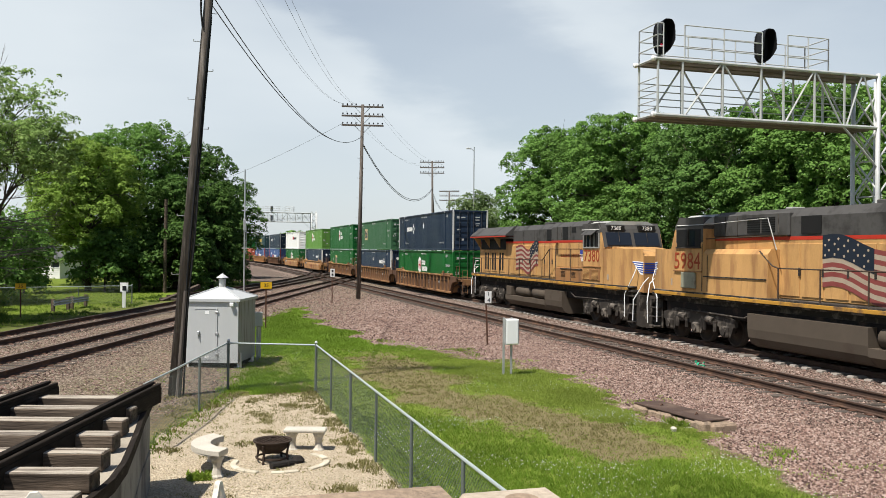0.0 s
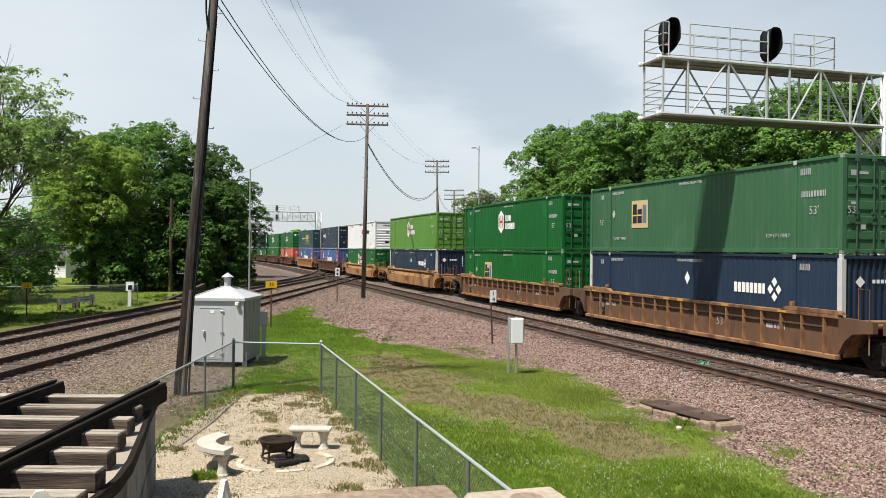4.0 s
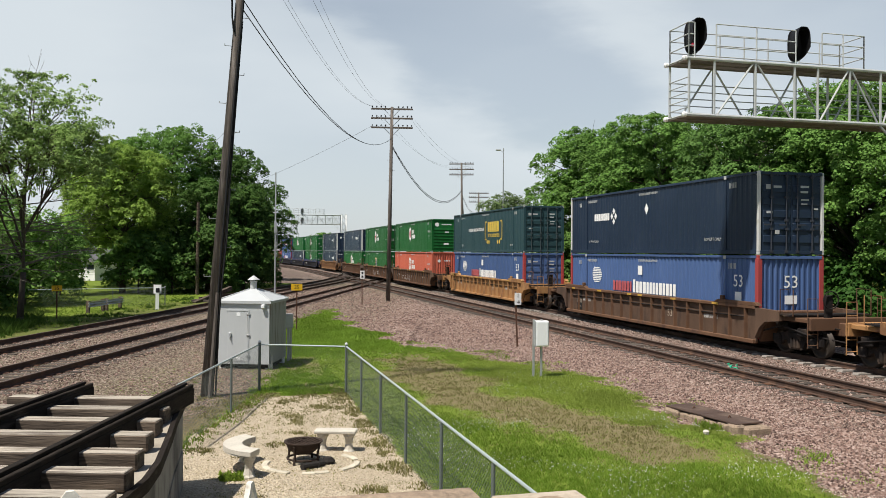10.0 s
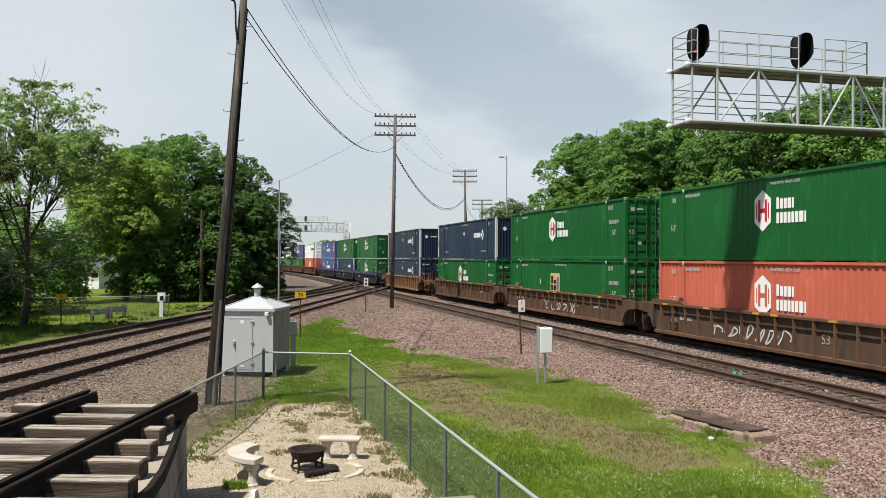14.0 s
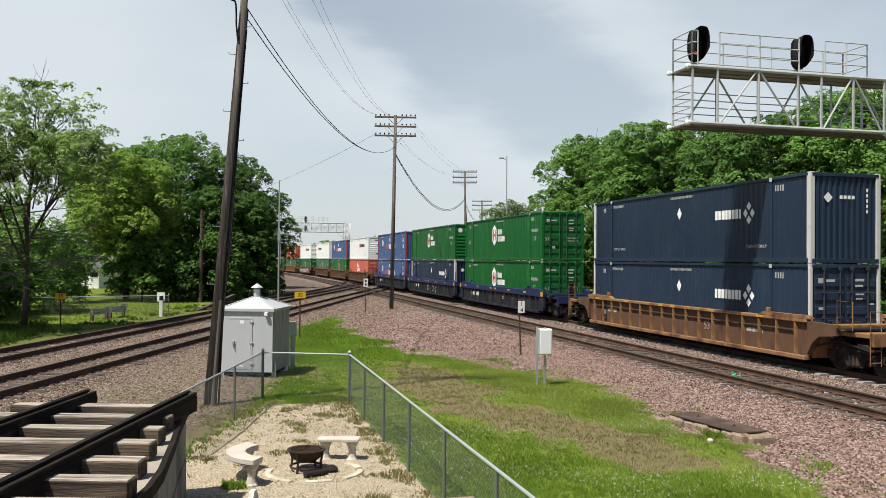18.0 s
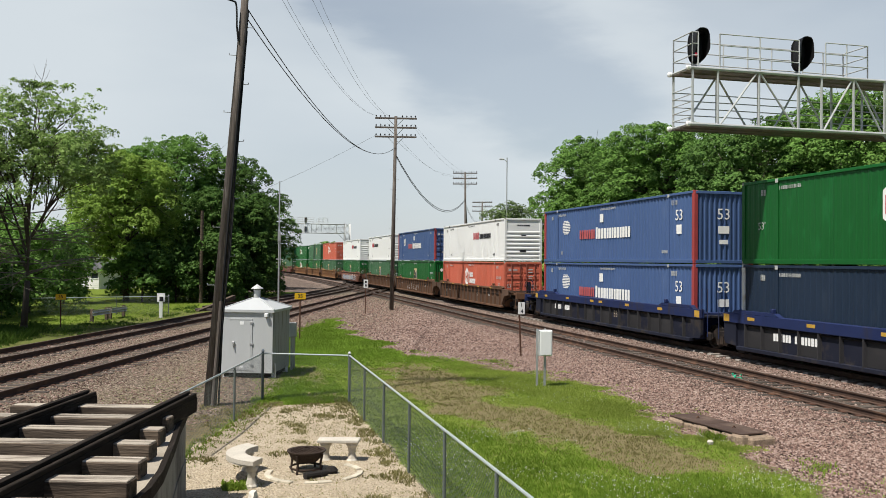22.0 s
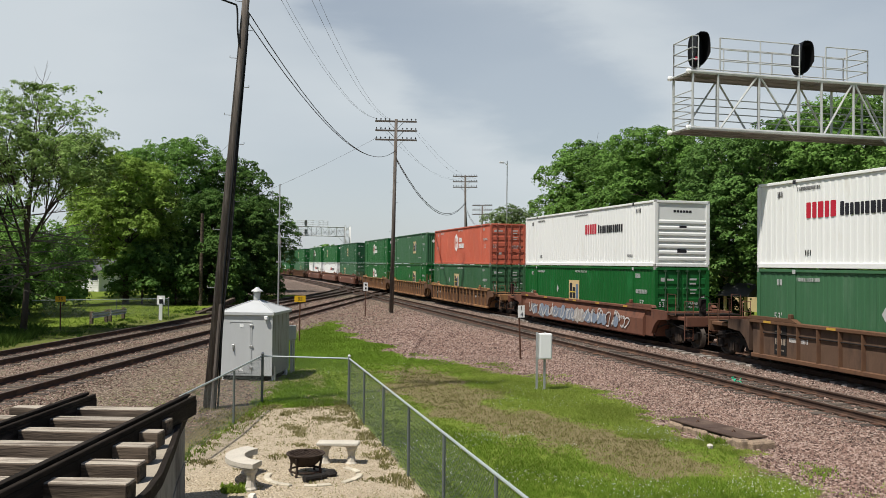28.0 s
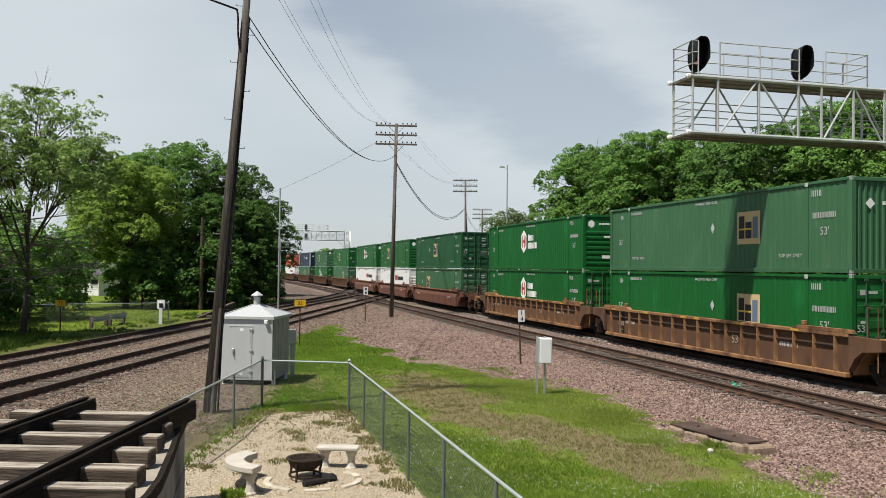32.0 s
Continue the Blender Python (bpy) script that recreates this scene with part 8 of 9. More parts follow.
def guard_rail():
    t = thing("guard_rail", "short grey steel guard rail on wooden posts", "guard rail", (-6.6, 53.8, -0.36), 75)
    for i in range(2):
        x0 = -2.5 + i * 2.6
        part("beam", Geo().prism([(-0.02, 0.35), (0.06, 0.42), (-0.02, 0.5), (0.06, 0.58), (-0.02, 0.66), (-0.05, 0.66), (0.03, 0.58), (-0.05, 0.5), (0.03, 0.42), (-0.05, 0.35)], "x", x0, x0 + 2.4), STEEL, t)
        for x in (x0 + 0.15, x0 + 2.2):
            part("post", Geo().box((x - 0.09, 0.03, -0.3), (x + 0.09, 0.2, 0.72), 0.01), OLD_TIE, t)


guard_rail()
lone("timber_buffer", Geo().prism([(-0.15, 0.0), (0.15, 0.0), (0.15, 0.28), (-0.15, 0.28)], "y", -2.2, 2.2).turned(pose(0, 0, 0.25, 12, 0, 0)), OLD_TIE, "fallen weathered timber beam beside the outer track", "timber", place=(-0.6, 62.5, -0.36), turn=-35)


# ---- chain-link fences ----
def chain_fence(name, pts, height, post_every, label, cell=0.075, r=0.0017, ground=-0.36, first=True):
    t = thing(name, label, "fence")
    for k, ((x0, y0), (x1, y1)) in enumerate(zip(pts, pts[1:])):
        a, b = Vector((x0, y0, ground)), Vector((x1, y1, ground))
        length = (b - a).length
        way = (b - a) / length
        n = max(1, round(length / post_every))
        for i in range(n + (1 if k == len(pts) - 2 else 0)):
            c = a + way * (length * i / n)
            corner = (i == 0 or i == n) and (k == 0 or first)
            if i == 0 and not first:
                continue
            part("post", Geo().rod(c - Vector((0, 0, 0.3)), c + Vector((0, 0, height + (0.05 if corner else -0.02))), 0.035 if corner else 0.026, n=8), FENCE_POST, t)
            if corner:
                part("post_cap", Geo().lathe([(0.042, 0), (0.042, 0.02), (0.02, 0.05), (0.004, 0.055)], (c.x, c.y, ground + height + 0.05), 10), ALU, t)
        part("top_rail", Geo().rod(a + Vector((0, 0, height)), b + Vector((0, 0, height)), 0.021, n=8), FENCE_RAIL, t)
        g = Geo()
        side = way.cross(Vector((0, 0, 1))) * 0.012
        h = height - 0.05
        u = -h
        while u < length:
            for s in (1, -1):
                u0, u1 = max(u, 0.0), min(u + h, length)
                if u1 > u0:
                    z0, z1 = u0 - u, u1 - u
                    if s < 0:
                        z0, z1 = h - z0, h - z1
                    g.rod(a + way * u0 + Vector((0, 0, 0.04 + z0)) + side * s, a + way * u1 + Vector((0, 0, 0.04 + z1)) + side * s, r, n=3, caps=False)
            u += cell
        tagged(part("mesh", g, MESH_WIRE, t, "grey diamond wire mesh"), kind="stuff")
    return t


chain_fence("chain_link_fence", [(0.96, 22.4), (3.08, 21.5), (3.08, 7.0)], 1.22, 2.42, "galvanised chain-link fence round the gravel yard")
chain_fence("chain_link_fence", [(0.93, 22.36), (-0.48, 17.0), (-0.76, 15.96)], 1.22, 2.77, "galvanised chain-link fence along the yard's track side", first=False)
chain_fence("chain_link_fence", [(-16.0, 54.5), (-3.6, 58.5)], 1.15, 3.0, "low chain-link fence in front of the lawn", 0.15, 0.008)


# ---- the raised stub of track on its wall ----
def trestle():
    t = thing("display_track", "raised stub of old track on weathered ties and concrete", "railway track", (-1.245, 13.34, 0), -15.6)
    for s in (-1, 1):
        r = part("rail", Geo().prism([(px + s * 0.7535, pz + 1.33) for px, pz in RAIL_PROF], "y", -9.5, 0.0), STUB_BLACK, t, "black tarred old rail")
        part("stringer", Geo().box((s * 0.7535 - 0.12, -9.5, 1.0), (s * 0.7535 + 0.1, 0.14, 1.235), 0.015), STUB_BLACK, t, "black creosoted timber under the rail")
        part("guard_strip", Geo().box((s * 0.7535 + 0.045, -9.5, 1.235), (s * 0.7535 + 0.1, 0.1, 1.29), 0.008), STUB_BLACK, r)
    inv = pose(-1.245, 13.34, 0, 0, 0, -15.6).inverted()
    rng = random.Random(3)
    for i in range(11):
        y = -0.42 - i * 0.80
        w = pose(-1.245, 13.34, 0, 0, 0, -15.6) @ Vector((0, y, 0))
        end_x = -0.84 + (w.y - 8.92) * 0.05
        right = (inv @ Vector((end_x, w.y - 0.28, 0))).x if i else 0.75
        right = max(0.8, right)
        x0, lift, skew = -1.6 + rng.uniform(-0.06, 0.06), rng.uniform(-0.01, 0.01), rng.uniform(-0.6, 0.6)
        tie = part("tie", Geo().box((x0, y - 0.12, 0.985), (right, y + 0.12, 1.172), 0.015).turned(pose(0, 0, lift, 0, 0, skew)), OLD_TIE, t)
        # thin paler face: weathering plus the sunlit look of the top
        part("bleached_top", Geo().box((x0 + 0.012, y - 0.112, 1.16), (right - 0.012, y + 0.112, 1.178), 0.006).turned(pose(0, 0, lift, 0, 0, skew)), LIT_BLEACHED, tie, "bleached grey upper face, sunlight put into its paleness")
    wall = [(-0.57, 13.75), (-0.62, 12.3), (-0.63, 11.2), (-0.67, 9.7), (-0.74, 9.0), (-0.87, 8.4), (-1.14, 7.6), (-1.75, 6.6), (-2.6, 5.6)]
    back = [(x - 0.62, y - 0.05) for x, y in wall]
    ring = wall + back[::-1]
    loc = [tuple((inv @ Vector((x, y, 0))).xy) for x, y in ring]
    part("retaining_wall", Geo().prism(loc, "z", 0.2, 0.95), WALL_CONC, t, "curved concrete wall under the ties")
    board = [(x + 0.045, y) for x, y in wall] + [(x - 0.02, y) for x, y in wall[::-1]]
    part("edge_board", Geo().prism([tuple((inv @ Vector((x, y, 0))).xy) for x, y in board], "z", 0.86, 1.0), STUB_BLACK, t, "dark curved timber edge board")
    ledge = [(x - 0.025, y) for x, y in wall] + [(x - 0.5, y - 0.05) for x, y in wall[::-1]]
    part("ledge", Geo().prism([tuple((inv @ Vector((x, y, 0))).xy) for x, y in ledge], "z", 0.95, 0.975), LEDGE, t, "pale dusty concrete ledge")
    lower = [tuple((inv @ Vector((x + 0.012, y, 0))).xy) for x, y in wall] + [tuple((inv @ Vector((x - 0.65, y - 0.05, 0))).xy) for x, y in wall[::-1]]
    part("retaining_wall", Geo().prism(lower, "z", -0.6, 0.192), WALL_CONC, t)
    left = [(-2.05, 14.05), (-2.45, 14.05), (-5.2, 6.2), (-4.8, 6.2)]
    part("abutment", Geo().prism([tuple((inv @ Vector((x, y, 0))).xy) for x, y in left], "z", -0.6, 0.95), CONCRETE, t)
    part("headwall", Geo().box((-1.3, -0.25, -0.6), (0.35, 0.02, 0.93), 0.01), CONCRETE, t)
    part("fill", Geo().box((-1.2, -9.0, -0.5), (0.1, -0.3, 0.55)), GRIME, t)


trestle()


# ---- the yard ----
def bench(place, turn, curved):
    t = thing("garden_bench", ("curved" if curved else "straight") + " pale cast-stone garden bench on two legs", "bench", place, turn)
    if curved:
        n = 12
        arc = [math.radians(-58 + 116 * i / n) for i in range(n + 1)]
        outer = [(0.84 * math.sin(a), 0.84 * math.cos(a) - 0.68) for a in arc]
        inner = [(0.53 * math.sin(a), 0.53 * math.cos(a) - 0.68) for a in arc]
        prof = outer + inner[::-1]
        part("seat", Geo().prism(prof, "z", 0.38, 0.45).prism([(x * 0.97, y * 0.985) for x, y in prof], "z", 0.355, 0.38), PALE_STONE, t)
        legs = [(0.52, -0.22), (-0.52, -0.22)]
    else:
        part("seat", Geo().box((-0.38, -0.15, 0.35), (0.38, 0.15, 0.41), 0.015), PALE_STONE, t)
        legs = [(-0.24, 0), (0.24, 0)]
    for x, y in legs:
        part("leg", Geo().lathe([(0.11, 0), (0.11, 0.05), (0.085, 0.08), (0.06, 0.18), (0.08, 0.28), (0.11, 0.32), (0.11, 0.365)], (x, y, -0.02), 8), PALE_STONE, t)


bench((2.03, 15.42, -0.36), -16, False)
bench((0.2, 14.47, -0.36), 92, True)


def fire_pit():
    t = thing("fire_pit", "rusty iron fire bowl with grate on short legs", "fire pit", (1.38, 14.72, -0.36), 20)
    part("bowl", Geo().lathe([(0.04, 0.19), (0.2, 0.2), (0.29, 0.27), (0.33, 0.36), (0.36, 0.375), (0.36, 0.39), (0.31, 0.385), (0.27, 0.3), (0.18, 0.235), (0.02, 0.23)], n=24), IRON, t)
    for k in range(4):
        a = k * math.pi / 2 + 0.6
        c, s = math.cos(a), math.sin(a)
        part("leg", Geo().tube([(0.34 * c, 0.34 * s, 0.34), (0.3 * c, 0.3 * s, 0.18), (0.34 * c, 0.34 * s, -0.02)], 0.022), IRON, t)
    part("lower_ring", Geo().tube([(0.3 * math.cos(a * 0.5236), 0.3 * math.sin(a * 0.5236), 0.1) for a in range(13)], 0.018), IRON, t)
    grate = Geo()
    for i in range(-4, 5):
        w = math.sqrt(max(0.01, 0.33 ** 2 - (i * 0.07) ** 2))
        grate.rod((i * 0.07, -w, 0.385), (i * 0.07, w, 0.385), 0.008, n=5)
    part("grate", grate, IRON, t)
    part("rim_handle", Geo().tube([(-0.1, -0.05, 0.39), (-0.02, 0.04, 0.43), (0.1, 0.06, 0.4)], 0.012), IRON, t)
    t.scale = (0.92, 0.92, 1.0)


fire_pit()
for i, (x, y, r, ln, tr) in enumerate(((1.5, 14.25, 0.06, 0.42, 25), (1.66, 14.4, 0.05, 0.34, 55))):
    lone("charred_log", Geo().rod((-ln / 2, 0, r), (ln / 2, 0.02, r * 0.95), r, r * 0.85, n=9), CHAR, "short charred log lying by the fire bowl", "log", group="logs by the fire", place=(x, y, -0.345), turn=tr)
lone("boulder", Geo().lathe([(0.02, -0.03), (0.1, -0.02), (0.12, 0.06), (0.07, 0.12), (0.01, 0.13)], n=7), CHAR, "small dark stone by the fire bowl", "stone", place=(1.78, 14.5, -0.345))


PAVER = mat("dusty_paver", (0.52, 0.47, 0.37), 0.9, vary=0.2, grain=0.25, per_object=0.15)


def paver_ring():
    t = thing("paver_ring", "broken ring of pale flat pavers sunk in gravel", "paving", (1.5, 14.55, -0.352))
    for k in range(22):
        a = k * 2 * math.pi / 22
        if math.pi * 0.35 < a < math.pi * 0.85 or k in (0, 3, 15, 18):
            continue
        o = part("paver", shared("paver", lambda: Geo().box((-0.11, -0.05, -0.05), (0.11, 0.055, 0.045), 0.01), PAVER), PAVER, t)
        o.matrix_basis = pose(0.78 * math.cos(a), 0.66 * math.sin(a), 0, 0, 0, math.degrees(a) + 90)


paver_ring()


PLATE = mat("brown_steel_plate", (0.075, 0.05, 0.04), 0.8, vary=0.3, scale=2, grain=0.25, second=(0.12, 0.085, 0.065), second_amount=0.4, bump=0.006)


def access_slab():
    t = thing("cable_vault", "broken stone kerb with rusty steel cover plates in ballast", "vault", (10.34, 16.4, -0.36), 8)
    rng = random.Random(12)
    y = -1.55
    while y < 1.3:
        ln = rng.uniform(0.32, 0.62)
        g = Geo().box((-0.46 + rng.uniform(0, 0.06), y, -0.3), (-0.12, y + ln - 0.02, 0.145 + rng.uniform(-0.05, 0.0)), 0.045)
        part("kerb_stone", g.turned(pose(0, 0, 0, rng.uniform(-2, 2), 0, rng.uniform(-3, 3))), SAND_STONE, t)
        y += ln
    part("kerb_end", Geo().box((-0.3, -1.7, -0.3), (0.45, -1.32, 0.13), 0.04), SAND_STONE, t)
    part("pit", Geo().box((-0.15, -1.3, -0.3), (0.4, 1.35, 0.12)), GRIME, t)
    for y0, y1 in ((-1.4, -0.05), (-0.03, 1.4)):
        part("cover_plate", Geo().box((-0.4, y0, 0.15), (0.46, y1, 0.185), 0.008), PLATE, t, "rusty steel cover plate")
    t.scale = (0.82, 0.82, 1.0)
    for y in (-0.7, 0.7):
        part("lifting_eye", Geo().tube([(-0.05, y, 0.185), (0, y, 0.23), (0.05, y, 0.185)], 0.012), RUST, t)


access_slab()
lone("pale_stone", Geo().lathe([(0.02, -0.05), (0.06, -0.03), (0.07, 0.03), (0.035, 0.06), (0.01, 0.065)], n=6), PALE_STONE, "pale stone lying in the grass", "stone", place=(9.5, 15.25, -0.33))
GREEN_TARP = mat("green_plastic", (0.02, 0.36, 0.2), 0.5, vary=0.2)
scrap = Geo()
rng_scrap = random.Random(4)
for k in range(9):
    c = Vector((rng_scrap.uniform(-0.16, 0.16), rng_scrap.uniform(-0.1, 0.1), 0.04 + 0.02 * k))
    q = [c + Vector((rng_scrap.uniform(-0.11, 0.11), rng_scrap.uniform(-0.09, 0.09), rng_scrap.uniform(-0.05, 0.06))) for _ in range(4)]
    scrap.add(q, [(0, 1, 2), (0, 2, 3), (0, 3, 1), (1, 3, 2)])
lone("plastic_scrap", scrap, GREEN_TARP, "crumpled bright green plastic scrap between the rails", "litter", place=(14.75, 22.2, -0.2))


def platform():
    t = thing("viewing_platform", "raised concrete viewing platform under the viewer", "platform", kind="structure")
    part("deck", Geo().box((-2.2, -3.0, 1.5), (2.4, 3.3, 1.7), 0.02), CONCRETE, t)
    part("base_wall", Geo().box((-2.0, -2.8, -0.6), (2.2, 3.1, 1.5), 0.02), CONCRETE, t)


platform()
lone("stone_block", Geo().box((0.22, 2.42, 1.7), (0.895, 2.97, 2.445), 0.02), SAND_STONE, "rough brown sandstone block on the platform edge", "stone block")
cap = thing("stone_pedestal", "pale stone pedestal with a round recess in its top", "pedestal", (1.075, 2.6, 1.7))
part("block", Geo().box((-0.17, -0.24, 0), (0.17, 0.23, 0.75), 0.015), CAP_STONE, cap)
part("recess", Geo().lathe([(0.05, 0), (0.058, 0.004), (0.02, 0.005)], (0.02, 0.1, 0.75), 16), SAND_STONE, cap)


WORN_WHITE = mat("worn_white_wood", (0.6, 0.57, 0.5), 0.8, vary=0.2, grain=0.3, grain_scale=30, second=(0.33, 0.27, 0.2), second_amount=0.35, second_scale=9)


def a_frame(place, turn, spread):
    t = thing("a_frame_stand", "white painted wooden A-frame stand on the platform", "stand", place, turn, group="A-frame stands")
    for k in (-1, 1):
        prof = [(0.0, 0.8), (k * 0.012, 0.8), (k * (spread + 0.012), 0.0), (k * (spread - 0.012), 0.0), (0.0, 0.775)]
        part("leg_board", Geo().prism(prof, "y", -0.009, 0.009), WORN_WHITE, t)
    part("tie_bar", Geo().box((-spread * 0.7, -0.012, 0.2), (spread * 0.7, 0.012, 0.225)), WORN_WHITE, t)


a_frame((-0.48, 3.02, 1.7), 10, 0.62)
a_frame((0.10, 3.0, 1.7), 70, 0.5)

# ---- trees ----
def leaves_at(name, c, out, per, clump, size, material, rng, dome=0.75):
    """Leaves round each tuft's centre c: most lie over the tuft like shingles on a dome, facing out and up, the rest hang below."""
    k = len(c)
    c, out = np.repeat(c, per, 0), np.repeat(out, per, 0)
    n = len(c)
    off = rng.normal(size=(n, 3))
    up = rng.random(n) < dome
    off[:, 2] = np.where(up, np.abs(off[:, 2]) + 0.1, off[:, 2])
    off += out * 0.55
    off /= np.linalg.norm(off, axis=1)[:, None]
    spread = clump * np.repeat(rng.uniform(0.55, 1.35, k), per)[:, None] * rng.uniform(0.45, 1.0, (n, 1)) ** 0.5
    p = c + off * spread * (1, 1, 0.88)
    p[:, 2] = np.maximum(p[:, 2], 0.15)
    nor = off * 0.85 + out * 0.15 + rng.normal(size=(n, 3)) * 0.3 + (0, 0, 0.35)
    nor /= np.linalg.norm(nor, axis=1)[:, None]
    u = np.cross(nor, rng.normal(size=(n, 3)))
    u /= np.linalg.norm(u, axis=1)[:, None] + 1e-9
    v = np.cross(nor, u)
    s = size * rng.uniform(0.6, 1.3, (n, 1))
    tip = nor * s * 0.18
    quad = np.stack([p - u * s * 0.54, p - v * s * 0.46 + tip, p + u * s * 0.54, p + v * s * 0.46 + tip], 1)
    me = bpy.data.meshes.new(name)
    me.vertices.add(n * 4)
    me.vertices.foreach_set("co", quad.reshape(-1))
    me.loops.add(n * 4)
    me.loops.foreach_set("vertex_index", np.arange(n * 4, dtype=np.int32))
    me.polygons.add(n)
    me.polygons.foreach_set("loop_start", np.arange(0, n * 4, 4, dtype=np.int32))
    me.polygons.foreach_set("loop_total", np.full(n, 4, dtype=np.int32))
    me.update(calc_edges=True)
    me.validate()
    me.materials.append(material)
    return me


def leaves_mesh(name, lobes, count, size, material, rng, fill=0.22, clump=0.55, per=14):
    """Leaf tufts over rounded lobes: (centre, radii) each. Tufts stand out unevenly and leave gaps."""
    cen = np.array([l[0] for l in lobes], float)
    rad = np.array([l[1] for l in lobes], float)
    area = (rad[:, 0] * rad[:, 1] + rad[:, 1] * rad[:, 2] + rad[:, 0] * rad[:, 2])
    k = max(1, count // per)
    pick = rng.choice(len(lobes), k, p=area / area.sum())
    d = rng.normal(size=(k, 3))
    d[:, 2] = np.where(d[:, 2] < -0.4, -d[:, 2] * 0.7, d[:, 2])
    d /= np.linalg.norm(d, axis=1)[:, None]
    far = np.where(rng.random(k) < fill, rng.uniform(0.35, 0.8, k), 1.0 - np.abs(rng.normal(0, 0.07, k)) + 0.07 * rng.normal(size=k).clip(-1, 1.8))
    return leaves_at(name, cen[pick] + d * rad[pick] * far[:, None], d, per, clump, size, material, rng)


def lacy_tree(place, height, spread, leaf, label, seed, tufts, size, per, clump, fork=0.2, trunk=0.22, bare=0):
    """A tree whose limbs fork three times; leaf tufts sit on the twig ends with sky between them. bare: dead twigs low on the trunk."""
    rng = np.random.default_rng(seed)
    t = thing("tree", label, "tree", (place[0], place[1], -0.4))
    mid = Vector((0.15, 0, height * fork))
    part("trunk", Geo().rod((0, 0, -0.3), (0.02, 0, 0.3), trunk * 1.4, trunk, n=10).rod((0.02, 0, 0.3), mid, trunk, trunk * 0.75, n=9), BARK, t, smooth=True)
    ends, ways = [], []

    def grow(g, a, way, length, r, level):
        b = a + way * length
        bow = (a + b) / 2 + Vector(rng.normal(size=3)) * length * 0.05
        g.rod(a, bow, r, r * 0.8, n=5 if level < 2 else 3, caps=False).rod(bow, b, r * 0.8, r * 0.55, n=5 if level < 2 else 3, caps=False)
        if level == 3:
            for q in (0.45, 0.75, 1.0):
                ends.append(tuple(a + (b - a) * q + Vector(rng.normal(size=3)) * 0.12))
                ways.append(tuple((way + Vector((0, 0, 0.5))).normalized()))
            return
        for _ in range(4 if level else 5):
            turned = (way + Vector(rng.normal(size=3)) * 0.5 + Vector((0, 0, 0.12 if level < 2 else -0.05))).normalized()
            grow(g, a.lerp(b, rng.uniform(0.45, 1.0)), turned, length * rng.uniform(0.5, 0.72), r * 0.52, level + 1)
    main = 8
    for i in range(main):
        a = i * 2.4 + rng.uniform(-0.4, 0.4)
        lean = rng.uniform(0.25, 0.95) * spread / height * 1.5
        way = Vector((math.cos(a) * lean, math.sin(a) * lean, 1.0)).normalized()
        g = Geo()
        grow(g, mid + Vector((0, 0, height * rng.uniform(-0.02, 0.22))), way, height * rng.uniform(0.26, 0.36), trunk * 0.42, 0)
        part("limb", g, BARK, t)
    for i in range(bare):
        a = rng.uniform(0, 6.3)
        g = Geo()
        p0 = Vector((0.05, 0, height * rng.uniform(0.2, 0.5)))
        way = Vector((math.cos(a), math.sin(a), rng.uniform(-0.25, 0.25))).normalized()
        p1 = p0 + way * spread * rng.uniform(0.5, 0.9)
        g.rod(p0, p1, 0.035, 0.012, n=4, caps=False)
        for _ in range(9):
            q = p0.lerp(p1, rng.uniform(0.3, 1.0))
            g.rod(q, q + (way + Vector(rng.normal(size=3)) * 0.7) * rng.uniform(0.4, 1.1), 0.014, 0.006, n=3, caps=False)
        part("dead_branch", g, TWIG, t, "bare grey twigs")
    e, w = np.array(ends), np.array(ways)
    e[:, 2] = np.minimum(e[:, 2], height)
    pick = rng.permutation(len(e))[:tufts]
    part("crown", leaves_at("crown", e[pick], w[pick], per, clump, size, leaf, rng, 0.65), leaf, t)
    return t


